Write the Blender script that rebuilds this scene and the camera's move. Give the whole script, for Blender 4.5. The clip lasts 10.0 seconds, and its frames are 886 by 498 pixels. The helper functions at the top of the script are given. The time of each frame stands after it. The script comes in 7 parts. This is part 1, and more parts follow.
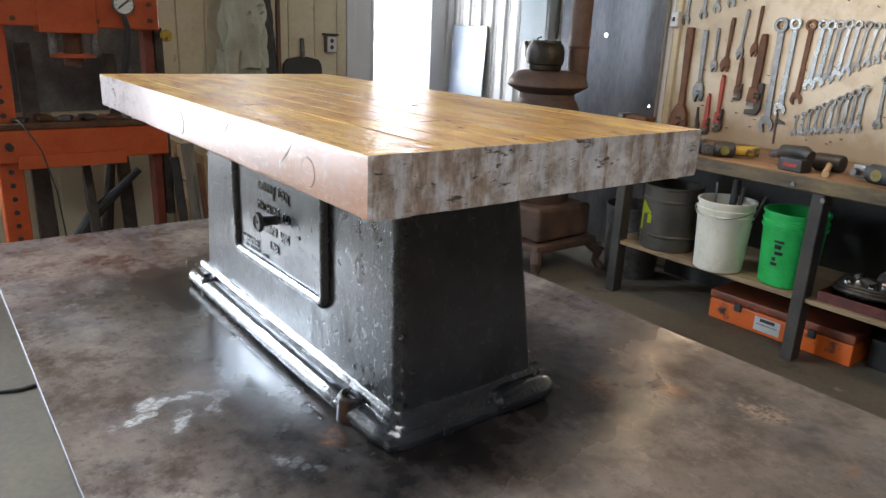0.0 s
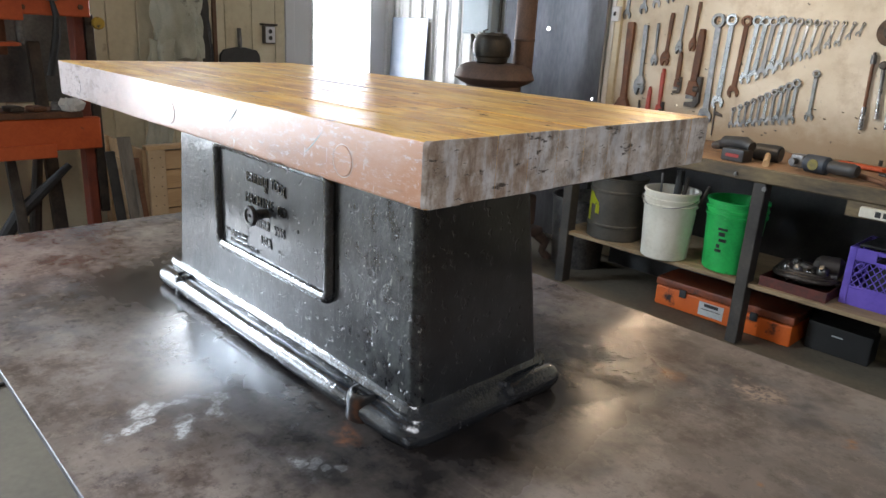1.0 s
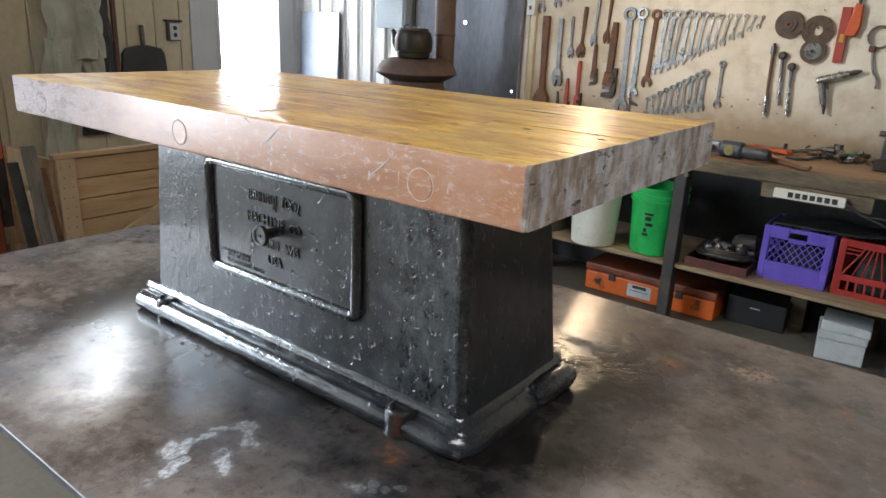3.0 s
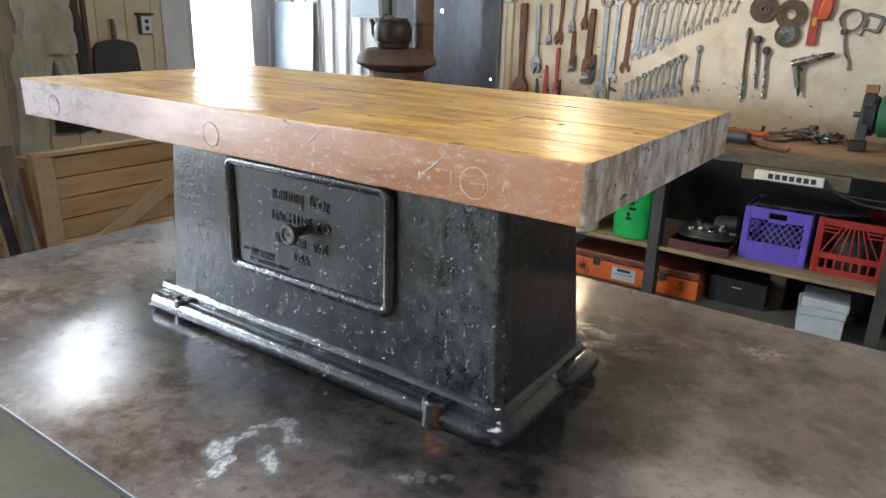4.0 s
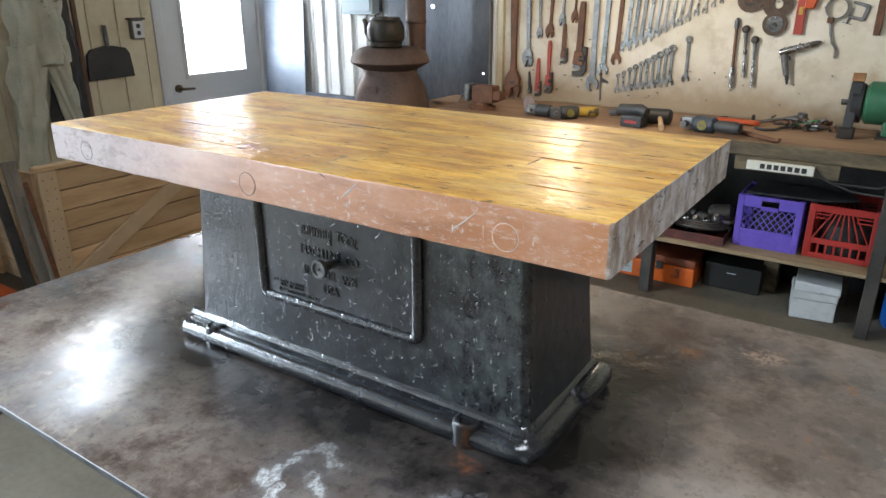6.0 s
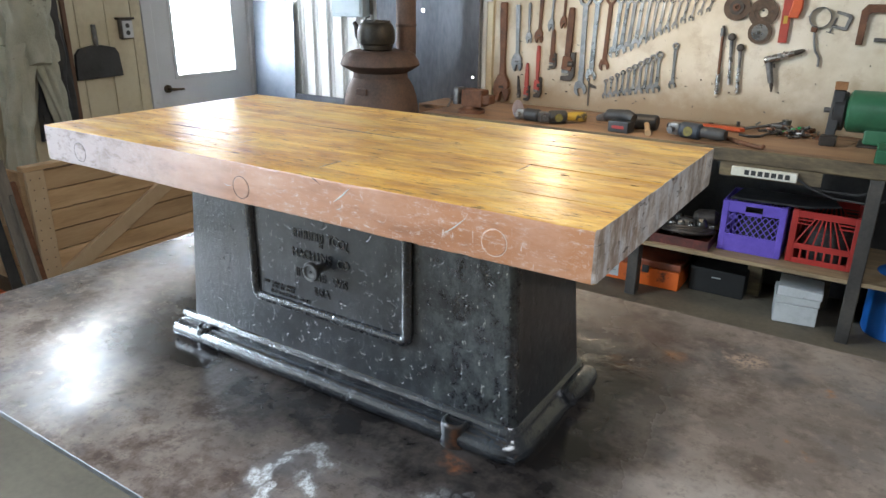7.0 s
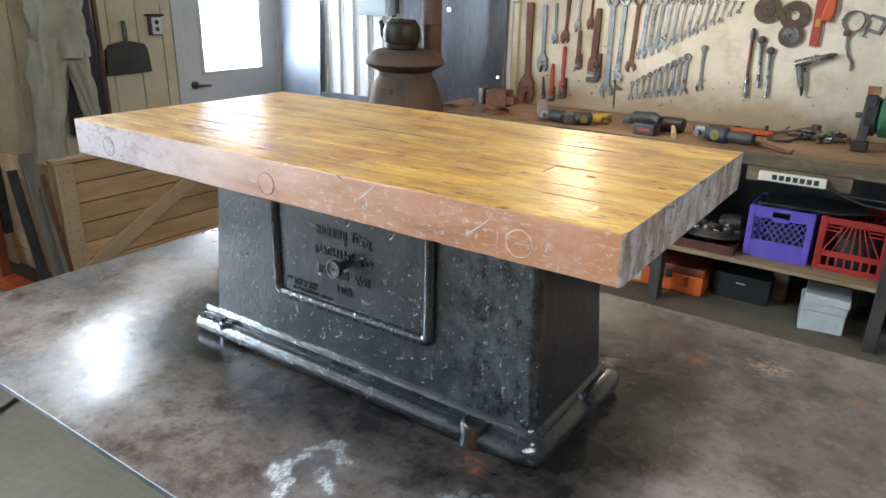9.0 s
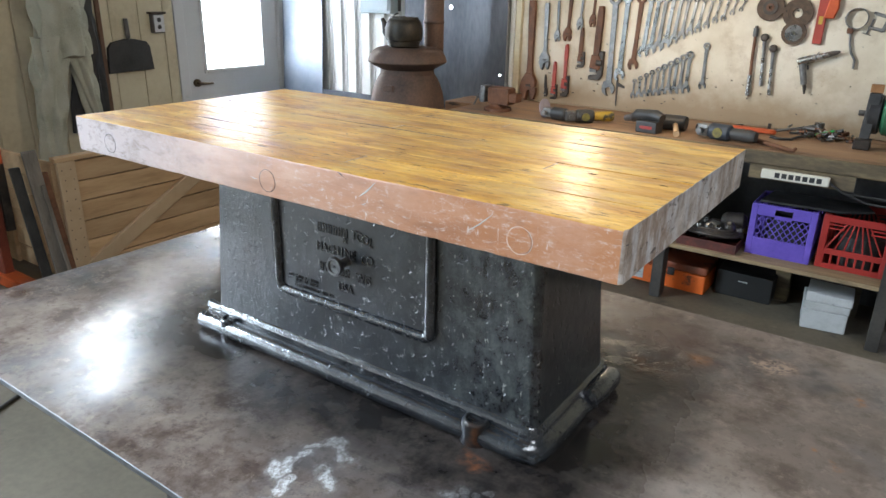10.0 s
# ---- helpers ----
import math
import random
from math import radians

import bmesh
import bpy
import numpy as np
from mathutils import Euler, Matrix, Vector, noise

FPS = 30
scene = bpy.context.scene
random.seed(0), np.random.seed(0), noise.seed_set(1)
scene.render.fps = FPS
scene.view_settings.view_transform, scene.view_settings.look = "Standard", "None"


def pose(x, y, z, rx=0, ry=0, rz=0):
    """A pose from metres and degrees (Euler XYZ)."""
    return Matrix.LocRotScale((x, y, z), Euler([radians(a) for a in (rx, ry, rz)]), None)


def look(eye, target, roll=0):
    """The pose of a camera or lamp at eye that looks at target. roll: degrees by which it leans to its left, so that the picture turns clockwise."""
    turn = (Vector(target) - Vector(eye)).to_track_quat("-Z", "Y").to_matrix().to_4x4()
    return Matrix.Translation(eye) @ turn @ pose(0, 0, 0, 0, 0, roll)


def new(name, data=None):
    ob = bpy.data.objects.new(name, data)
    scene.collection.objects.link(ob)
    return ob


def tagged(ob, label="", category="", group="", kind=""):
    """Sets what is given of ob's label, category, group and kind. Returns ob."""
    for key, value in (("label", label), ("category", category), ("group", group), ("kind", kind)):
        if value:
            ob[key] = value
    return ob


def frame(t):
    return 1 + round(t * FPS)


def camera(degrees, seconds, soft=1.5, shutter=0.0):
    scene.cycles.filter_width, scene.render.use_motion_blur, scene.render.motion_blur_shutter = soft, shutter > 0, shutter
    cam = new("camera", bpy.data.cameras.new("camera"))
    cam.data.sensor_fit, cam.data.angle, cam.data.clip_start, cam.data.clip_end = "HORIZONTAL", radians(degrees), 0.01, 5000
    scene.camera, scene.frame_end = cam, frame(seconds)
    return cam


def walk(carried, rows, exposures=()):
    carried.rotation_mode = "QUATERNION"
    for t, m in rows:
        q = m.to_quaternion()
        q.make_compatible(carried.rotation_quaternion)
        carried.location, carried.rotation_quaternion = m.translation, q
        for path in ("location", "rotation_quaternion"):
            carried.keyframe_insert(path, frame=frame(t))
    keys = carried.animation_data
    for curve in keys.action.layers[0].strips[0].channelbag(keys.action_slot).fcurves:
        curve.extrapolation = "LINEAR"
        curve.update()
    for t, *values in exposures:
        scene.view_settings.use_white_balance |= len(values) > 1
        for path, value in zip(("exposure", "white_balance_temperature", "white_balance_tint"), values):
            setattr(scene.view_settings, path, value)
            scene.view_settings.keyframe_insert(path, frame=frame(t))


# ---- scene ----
cam = camera(65.2, 10.0)
PATH = [
    (0, (1.222, -0.375, 1.454), (-0.285, 0.799, 0.861), 2.5),
    (0.5, (1.171, -0.43, 1.44), (-0.26, 0.828, 0.832), 3.2),
    (1, (1.123, -0.464, 1.436), (-0.248, 0.863, 0.837), 3.2),
    (1.5, (1.074, -0.505, 1.436), (-0.224, 0.895, 0.842), 3.3),
    (2, (1.029, -0.543, 1.44), (-0.221, 0.889, 0.818), 2.3),
    (2.5, (0.994, -0.574, 1.452), (-0.2, 0.9, 0.818), 2.3),
    (3, (0.963, -0.602, 1.461), (-0.188, 0.915, 0.849), 2.6),
    (3.2, (0.951, -0.622, 1.459), (-0.177, 0.911, 0.845), 2.6),
    (4.5, (0.864, -0.695, 1.497), (-0.193, 0.869, 0.836), 1.1),
    (5, (0.853, -0.71, 1.524), (-0.201, 0.852, 0.854), 0.4),
    (6.5, (0.878, -0.759, 1.595), (-0.157, 0.803, 0.895), -0.1),
    (7, (0.879, -0.765, 1.595), (-0.134, 0.816, 0.906), 0.7),
    (7.5, (0.875, -0.765, 1.592), (-0.167, 0.792, 0.892), 1.0),
    (8, (0.872, -0.764, 1.593), (-0.18, 0.79, 0.9), 1.1),
    (8.5, (0.873, -0.766, 1.593), (-0.188, 0.783, 0.903), 1.1),
    (9, (0.873, -0.764, 1.593), (-0.189, 0.783, 0.903), 1.2),
    (9.5, (0.874, -0.763, 1.592), (-0.189, 0.782, 0.898), 1.2),
    (10, (0.874, -0.762, 1.591), (-0.192, 0.78, 0.896), 1.2),
]
walk(cam, [(t, look(eye, target, roll)) for t, eye, target, roll in PATH], [(0, -0.10, 6500, 15), (2.5, -0.10, 6500, 14), (4.5, 0.04, 6400, 12), (6.5, 0.18, 6250, 11), (10, 0.22, 6200, 11)])


# ---- world and light ----
world = bpy.data.worlds.new("daylight")
scene.world = world
world.use_nodes = True
wn, wl = world.node_tree.nodes, world.node_tree.links
sky = wn.new("ShaderNodeTexSky")
sky.sky_type, sky.sun_disc, sky.sun_elevation, sky.sun_rotation = "NISHITA", False, radians(40), radians(250)
wl.new(sky.outputs["Color"], wn["Background"].inputs["Color"])
wn["Background"].inputs["Strength"].default_value = 0.12


def area(name, m, sx, sy, watts, color):
    li = bpy.data.lights.new(name, "AREA")
    li.shape, li.size, li.size_y, li.energy, li.color = "RECTANGLE", sx, sy, watts, color
    ob = new(name, li)
    ob.matrix_basis = m
    return ob


# daylight through the door's pane and a tall shop window; added streak lamps and overhead fill; a warm bulb over the
# bench
area("door_daylight", look((-3.89, 3.05, 1.45), (0, 3.05, 1.45)), 0.58, 0.92, 34, (0.84, 0.93, 1.0))
area("tall_window_daylight", look((-3.9, -2.40, 1.45), (0, -2.40, 1.45)), 2.25, 1.70, 140, (0.70, 0.87, 1.0))
# added lamp in a made-up high opening, lays the bright streak on the plate
area("high_window_daylight", look((-3.9, 1.64, 2.75), (0, 1.64, 2.75)), 0.32, 0.64, 8, (0.72, 0.87, 1.0))
# extra lamp added high in the tall window, for the streak before the base
area("upper_pane_daylight", look((-3.9, -1.47, 3.06), (0, -1.47, 3.06)), 0.50, 0.80, 240, (0.70, 0.86, 1.0))
# overhead fill, added to brighten the plate and the block's end
area("skylight_daylight", look((2.3, -0.9, 3.56), (2.3, -0.9, 0)), 2.2, 1.6, 68, (0.90, 0.95, 1.0))
bulb = bpy.data.lights.new("work_bulb", "POINT")
bulb.energy, bulb.color, bulb.shadow_soft_size = 24, (1.0, 0.77, 0.50), 0.06
new("work_bulb", bulb).location = (-0.55, 2.5, 1.86)
# ---- helpers of this scene ----
def flat_faces(me, sharp):
    """Normals weighted by area, so that the large faces of rounded boxes stay flat."""
    lim = math.cos(radians(sharp))
    nor = [p.normal.copy() for p in me.polygons]
    area = [p.area for p in me.polygons]
    at = [[] for _ in me.vertices]
    for p in me.polygons:
        for v in p.vertices:
            at[v].append(p.index)
    out = []
    for p in me.polygons:
        for v in p.vertices:
            n = Vector()
            for f in at[v]:
                if nor[f].dot(nor[p.index]) > lim:
                    n += nor[f] * area[f]
            out.append(n.normalized() if n.length > 0 else nor[p.index])
    me.normals_split_custom_set(out)


def mesh_of(bm, name, mats, pick=None, sharp=35):
    bmesh.ops.recalc_face_normals(bm, faces=bm.faces[:])
    me = bpy.data.meshes.new(name)
    bm.to_mesh(me)
    bm.free()
    for m in (mats if isinstance(mats, (list, tuple)) else [mats]):
        me.materials.append(m)
    if pick:
        for p in me.polygons:
            p.material_index = pick(p)
    me.polygons.foreach_set("use_smooth", [True] * len(me.polygons))
    me.set_sharp_from_angle(angle=radians(sharp))
    if len(me.polygons) < 3000:
        flat_faces(me, sharp)
    return me


def part(name, bm, material, parent, label="", pick=None, sharp=35):
    ob = new(name, mesh_of(bm, name, material, pick, sharp))
    ob.parent = parent
    if label:
        ob["label"] = label
    return ob


def thing(name, loc, label, category, group="", rz=0.0, kind=""):
    ob = new(name)
    ob.empty_display_size = 0.05
    ob.matrix_basis = pose(*loc, 0, 0, rz)
    return tagged(ob, label, category, group, kind)


def solid(name, bm, material, label, category, group="", loc=(0, 0, 0), rz=0.0, kind="", pick=None, sharp=35):
    ob = new(name, mesh_of(bm, name, material, pick, sharp))
    ob.matrix_basis = pose(*loc, 0, 0, rz)
    return tagged(ob, label, category, group, kind)


def box(x0, x1, y0, y1, z0, z1, bev=0.0, seg=1, bm=None, m=None):
    bm = bm or bmesh.new()
    vs = [bm.verts.new((x, y, z)) for z in (z0, z1) for y in (y0, y1) for x in (x0, x1)]
    fs = [bm.faces.new([vs[i] for i in f]) for f in ((0, 2, 3, 1), (4, 5, 7, 6), (0, 1, 5, 4), (2, 6, 7, 3), (0, 4, 6, 2), (1, 3, 7, 5))]
    if m:
        bmesh.ops.transform(bm, matrix=m, verts=vs)
    if bev > 0:
        es = list({e for f in fs for e in f.edges})
        bmesh.ops.bevel(bm, geom=es, offset=bev, segments=seg, profile=0.5, affect="EDGES")
    return bm


def hexa(pts, bev=0.0, seg=1, bm=None):
    """A box from its eight corners: four below, four above, each round."""
    bm = bm or bmesh.new()
    v = [bm.verts.new(p) for p in pts]
    fs = [bm.faces.new([v[i] for i in f]) for f in ((3, 2, 1, 0), (4, 5, 6, 7), (0, 1, 5, 4), (1, 2, 6, 5), (2, 3, 7, 6), (3, 0, 4, 7))]
    if bev > 0:
        bmesh.ops.bevel(bm, geom=list({e for f in fs for e in f.edges}), offset=bev, segments=seg, profile=0.5, affect="EDGES")
    return bm


def basis(d):
    d = Vector(d).normalized()
    a = Vector((0, 0, 1)) if abs(d.z) < 0.9 else Vector((1, 0, 0))
    u = d.cross(a).normalized()
    return d, u, d.cross(u)


def tube(points, r, n=10, bm=None, caps=True, closed=False):
    """A round bar along points; r is one radius or one for each point."""
    bm = bm or bmesh.new()
    pts = [Vector(p) for p in points]
    rs = list(r) if isinstance(r, (list, tuple)) else [r] * len(pts)
    rings, u0 = [], None
    for i, p in enumerate(pts):
        if closed:
            d = pts[(i + 1) % len(pts)] - pts[i - 1]
        else:
            d = pts[min(i + 1, len(pts) - 1)] - pts[max(i - 1, 0)]
        if d.length < 1e-9:
            d = Vector((0, 0, 1))
        d.normalize()
        if u0 is None:
            u0 = basis(d)[1]
        u0 = (u0 - d * u0.dot(d)).normalized()
        w = d.cross(u0)
        rings.append([bm.verts.new(p + (u0 * math.cos(2 * math.pi * k / n) + w * math.sin(2 * math.pi * k / n)) * rs[i]) for k in range(n)])
    m = len(rings)
    for i in range(m if closed else m - 1):
        a, b = rings[i], rings[(i + 1) % m]
        for k in range(n):
            bm.faces.new((a[k], a[(k + 1) % n], b[(k + 1) % n], b[k]))
    if caps and not closed:
        bm.faces.new(rings[0][::-1])
        bm.faces.new(rings[-1])
    return bm


def cyl(p0, p1, r0, r1=None, n=20, bm=None):
    return tube([p0, p1], [r0, r0 if r1 is None else r1], n, bm)


def lathe(profile, n=32, bm=None, loc=(0, 0, 0), m=None):
    """A turned form from (radius, height) pairs; closed where the radius is 0."""
    bm = bm or bmesh.new()
    made, rings = [], []
    for r, z in profile:
        if r <= 1e-6:
            ring = [bm.verts.new((0, 0, z))]
        else:
            ring = [bm.verts.new((r * math.cos(2 * math.pi * k / n), r * math.sin(2 * math.pi * k / n), z)) for k in range(n)]
        rings.append(ring)
        made += ring
    for a, b in zip(rings, rings[1:]):
        for k in range(n):
            q = [a[k % len(a)], a[(k + 1) % n % len(a)], b[(k + 1) % n % len(b)], b[k % len(b)]]
            q = list(dict.fromkeys(q))
            if len(q) > 2:
                bm.faces.new(q)
    bmesh.ops.transform(bm, matrix=Matrix.Translation(loc) @ (m or Matrix()), verts=made)
    return bm


def prism(outline, z0, z1, bev=0.0, bm=None, m=None, seg=1):
    """A flat shape (x, y) given thickness from z0 to z1."""
    bm = bm or bmesh.new()
    lo = [bm.verts.new((x, y, z0)) for x, y in outline]
    hi = [bm.verts.new((x, y, z1)) for x, y in outline]
    n = len(lo)
    fs = [bm.faces.new(lo[::-1]), bm.faces.new(hi)]
    fs += [bm.faces.new((lo[i], lo[(i + 1) % n], hi[(i + 1) % n], hi[i])) for i in range(n)]
    vs = lo + hi
    if m:
        bmesh.ops.transform(bm, matrix=m, verts=vs)
    if bev > 0:
        bmesh.ops.bevel(bm, geom=list(set(fs[0].edges) | set(fs[1].edges)), offset=bev, segments=seg, profile=0.5, affect="EDGES")
    return bm


# ---- materials ----
def surf(name, cols, scale=8.0, rough=(0.5, 0.7), metal=0.0, bump=0.15, fine=60.0, stretch=(1, 1, 1), coat=0.0, spots=None, vary=0.0, dist=0.01, spec=0.5):
    """A procedural surface: colours mixed by broad noise, fine grain, relief, and optional spots (colour, scale, share)."""
    mt = bpy.data.materials.new(name)
    mt.use_nodes = True
    nt = mt.node_tree
    N, L = nt.nodes, nt.links
    bs = N["Principled BSDF"]
    tc = N.new("ShaderNodeTexCoord")
    mp = N.new("ShaderNodeMapping")
    mp.inputs["Scale"].default_value = stretch
    L.new(tc.outputs["Object"], mp.inputs["Vector"])
    oi = N.new("ShaderNodeObjectInfo")
    off = N.new("ShaderNodeVectorMath")
    off.operation = "MULTIPLY_ADD"
    L.new(oi.outputs["Random"], off.inputs[0])
    off.inputs[1].default_value = (17.0, 31.0, 23.0)
    L.new(mp.outputs["Vector"], off.inputs[2])
    vec = off.outputs["Vector"]

    def noise_node(sc, det, ro=0.6):
        n = N.new("ShaderNodeTexNoise")
        n.inputs["Scale"].default_value, n.inputs["Detail"].default_value, n.inputs["Roughness"].default_value = sc, det, ro
        L.new(vec, n.inputs["Vector"])
        return n.outputs["Fac"]

    broad, grain = noise_node(scale, 5), noise_node(fine, 4)
    mixn = N.new("ShaderNodeMath")
    mixn.operation = "MULTIPLY_ADD"
    L.new(grain, mixn.inputs[0])
    mixn.inputs[1].default_value = 0.35
    L.new(broad, mixn.inputs[2])
    ramp = N.new("ShaderNodeValToRGB")
    el = ramp.color_ramp.elements
    lo, hi = 0.45, 0.9
    for i, c in enumerate(cols):
        pos = lo + (hi - lo) * i / max(1, len(cols) - 1)
        e = el[i] if i < 2 else el.new(pos)
        e.position, e.color = pos, (*c, 1)
    L.new(mixn.outputs[0], ramp.inputs["Fac"])
    col = ramp.outputs["Color"]
    if spots:
        for c, sc, share in spots:
            s = noise_node(sc, 6, 0.7)
            r = N.new("ShaderNodeMapRange")
            r.inputs["From Min"].default_value, r.inputs["From Max"].default_value = 1 - share - 0.04, 1 - share + 0.04
            L.new(s, r.inputs["Value"])
            mx = N.new("ShaderNodeMix")
            mx.data_type = "RGBA"
            L.new(r.outputs["Result"], mx.inputs["Factor"])
            L.new(col, mx.inputs["A"])
            mx.inputs["B"].default_value = (*c, 1)
            col = mx.outputs["Result"]
    if vary:
        hs = N.new("ShaderNodeHueSaturation")
        vr = N.new("ShaderNodeMapRange")
        vr.inputs["To Min"].default_value, vr.inputs["To Max"].default_value = 1 - vary, 1 + vary
        L.new(oi.outputs["Random"], vr.inputs["Value"])
        L.new(vr.outputs["Result"], hs.inputs["Value"])
        L.new(col, hs.inputs["Color"])
        col = hs.outputs["Color"]
    L.new(col, bs.inputs["Base Color"])
    rr = N.new("ShaderNodeMapRange")
    rr.inputs["From Min"].default_value, rr.inputs["From Max"].default_value = 0.3, 0.7
    rr.inputs["To Min"].default_value, rr.inputs["To Max"].default_value = rough
    L.new(broad, rr.inputs["Value"])
    L.new(rr.outputs["Result"], bs.inputs["Roughness"])
    bs.inputs["Metallic"].default_value = metal
    bs.inputs["Coat Weight"].default_value = coat
    bs.inputs["Coat Roughness"].default_value = 0.12
    bs.inputs["Specular IOR Level"].default_value = spec
    if bump:
        b = N.new("ShaderNodeBump")
        b.inputs["Strength"].default_value, b.inputs["Distance"].default_value = bump, dist
        L.new(mixn.outputs[0], b.inputs["Height"])
        L.new(b.outputs["Normal"], bs.inputs["Normal"])
    return mt


def glow(name, color, strength):
    mt = bpy.data.materials.new(name)
    mt.use_nodes = True
    bs = mt.node_tree.nodes["Principled BSDF"]
    bs.inputs["Base Color"].default_value = (*color, 1)
    bs.inputs["Emission Color"].default_value = (*color, 1)
    bs.inputs["Emission Strength"].default_value = strength
    return mt


def glass(name):
    mt = bpy.data.materials.new(name)
    mt.use_nodes = True
    bs = mt.node_tree.nodes["Principled BSDF"]
    bs.inputs["Transmission Weight"].default_value = 1.0
    bs.inputs["Roughness"].default_value = 0.02
    bs.inputs["IOR"].default_value = 1.45
    return mt


class Nodes:
    """A material's node tree with short calls for the usual links."""

    def __init__(self, name):
        self.mat = bpy.data.materials.new(name)
        self.mat.use_nodes = True
        self.t = self.mat.node_tree
        self.bs = self.t.nodes["Principled BSDF"]
        self.pos = self.t.nodes.new("ShaderNodeTexCoord").outputs["Object"]
        self.rnd = self.t.nodes.new("ShaderNodeObjectInfo").outputs["Random"]

    def plug(self, a, sock):
        if isinstance(a, bpy.types.NodeSocket):
            self.t.links.new(a, sock)
        else:
            sock.default_value = a

    def math(self, op, a, b=0.0, c=0.0, clamp=False):
        n = self.t.nodes.new("ShaderNodeMath")
        n.operation, n.use_clamp = op, clamp
        for v, s in zip((a, b, c), n.inputs):
            self.plug(v, s)
        return n.outputs[0]

    def vmath(self, op, a, b=(0, 0, 0), c=(0, 0, 0)):
        n = self.t.nodes.new("ShaderNodeVectorMath")
        n.operation = op
        for v, s in zip((a, b, c), n.inputs):
            self.plug(v, s)
        return n.outputs["Value"] if op in ("LENGTH", "DISTANCE", "DOT_PRODUCT") else n.outputs["Vector"]

    def noise(self, vec, scale, detail=5.0, rough=0.6, color=False):
        n = self.t.nodes.new("ShaderNodeTexNoise")
        n.inputs["Scale"].default_value, n.inputs["Detail"].default_value, n.inputs["Roughness"].default_value = scale, detail, rough
        self.plug(vec, n.inputs["Vector"])
        return n.outputs["Color" if color else "Fac"]

    def rng(self, v, a, b, c=0.0, d=1.0):
        n = self.t.nodes.new("ShaderNodeMapRange")
        for x, s in zip((v, a, b, c, d), n.inputs):
            self.plug(x, s)
        return n.outputs["Result"]

    def ramp(self, v, stops):
        n = self.t.nodes.new("ShaderNodeValToRGB")
        el = n.color_ramp.elements
        for i, (p, c) in enumerate(stops):
            e = el[i] if i < 2 else el.new(p)
            e.position, e.color = p, (*c, 1)
        self.plug(v, n.inputs["Fac"])
        return n.outputs["Color"]

    def mix(self, f, a, b):
        n = self.t.nodes.new("ShaderNodeMix")
        n.data_type = "RGBA"
        self.plug(f, n.inputs["Factor"])
        self.plug(a if isinstance(a, bpy.types.NodeSocket) else (*a, 1), n.inputs["A"])
        self.plug(b if isinstance(b, bpy.types.NodeSocket) else (*b, 1), n.inputs["B"])
        return n.outputs["Result"]

    def bump(self, h, strength, dist, prev=None):
        n = self.t.nodes.new("ShaderNodeBump")
        n.inputs["Strength"].default_value, n.inputs["Distance"].default_value = strength, dist
        self.plug(h, n.inputs["Height"])
        if prev:
            self.t.links.new(prev, n.inputs["Normal"])
        return n.outputs["Normal"]

    def done(self, color, rough, normal=None, metal=0.0, coat=0.0, coat_rough=0.1):
        for v, k in ((color, "Base Color"), (rough, "Roughness"), (metal, "Metallic"), (coat, "Coat Weight"), (coat_rough, "Coat Roughness")):
            self.plug(v, self.bs.inputs[k])
        if normal:
            self.t.links.new(normal, self.bs.inputs["Normal"])
            self.t.links.new(normal, self.bs.inputs["Coat Normal"])
        return self.mat


M_WALL = surf("cream_wall_paint", [(0.52, 0.45, 0.30), (0.65, 0.58, 0.41), (0.70, 0.64, 0.47)], 1.6, (0.45, 0.65), bump=0.05, fine=30, spots=[((0.30, 0.24, 0.15), 3.0, 0.30)])


def board_material():
    k = Nodes("grimy_cream_tool_board")
    P = k.pos
    a = k.noise(P, 1.6, 6, 0.65)
    col = k.ramp(a, [(0.32, (0.52, 0.44, 0.31)), (0.5, (0.67, 0.60, 0.47)), (0.68, (0.74, 0.68, 0.57))])
    b = k.noise(P, 5.0, 6, 0.72)
    col = k.mix(k.rng(b, 0.52, 0.72, 0.0, 0.65), col, (0.38, 0.28, 0.165))
    sx = k.t.nodes.new("ShaderNodeSeparateXYZ")
    k.plug(k.vmath("MULTIPLY_ADD", k.noise(P, 4.0, 6, 0.7, True), (0, 0, 0.30), P), sx.inputs[0])
    col = k.mix(k.rng(sx.outputs["Z"], 1.36, 1.12, 0.0, 0.9), col, (0.27, 0.185, 0.10))
    sp = k.noise(P, 34.0, 3, 0.5)
    col = k.mix(k.rng(sp, 0.71, 0.75, 0.0, 0.9), col, (0.06, 0.045, 0.035))
    sp2 = k.noise(P, 90.0, 3, 0.5)
    col = k.mix(k.rng(sp2, 0.70, 0.76, 0.0, 0.5), col, (0.20, 0.14, 0.09))
    return k.done(col, k.rng(a, 0.3, 0.7, 0.5, 0.75), k.bump(b, 0.08, 0.004))


M_BOARD = board_material()
M_SIDING = surf("white_ribbed_siding", [(0.62, 0.62, 0.60), (0.75, 0.75, 0.73)], 2.0, (0.3, 0.5), bump=0.03, spots=[((0.40, 0.36, 0.30), 3.0, 0.30)])
M_FLOOR = surf("worn_concrete", [(0.075, 0.062, 0.043), (0.120, 0.100, 0.070), (0.165, 0.14, 0.10)], 1.1, (0.55, 0.85), bump=0.12, fine=40, spots=[((0.05, 0.042, 0.033), 1.7, 0.36), ((0.28, 0.25, 0.20), 5.0, 0.28)])
M_DARKWALL = surf("unseen_dark_wall", [(0.05, 0.042, 0.035), (0.09, 0.075, 0.062), (0.13, 0.11, 0.09)], 2.0, (0.7, 0.9), bump=0.1, stretch=(4, 4, 0.4))
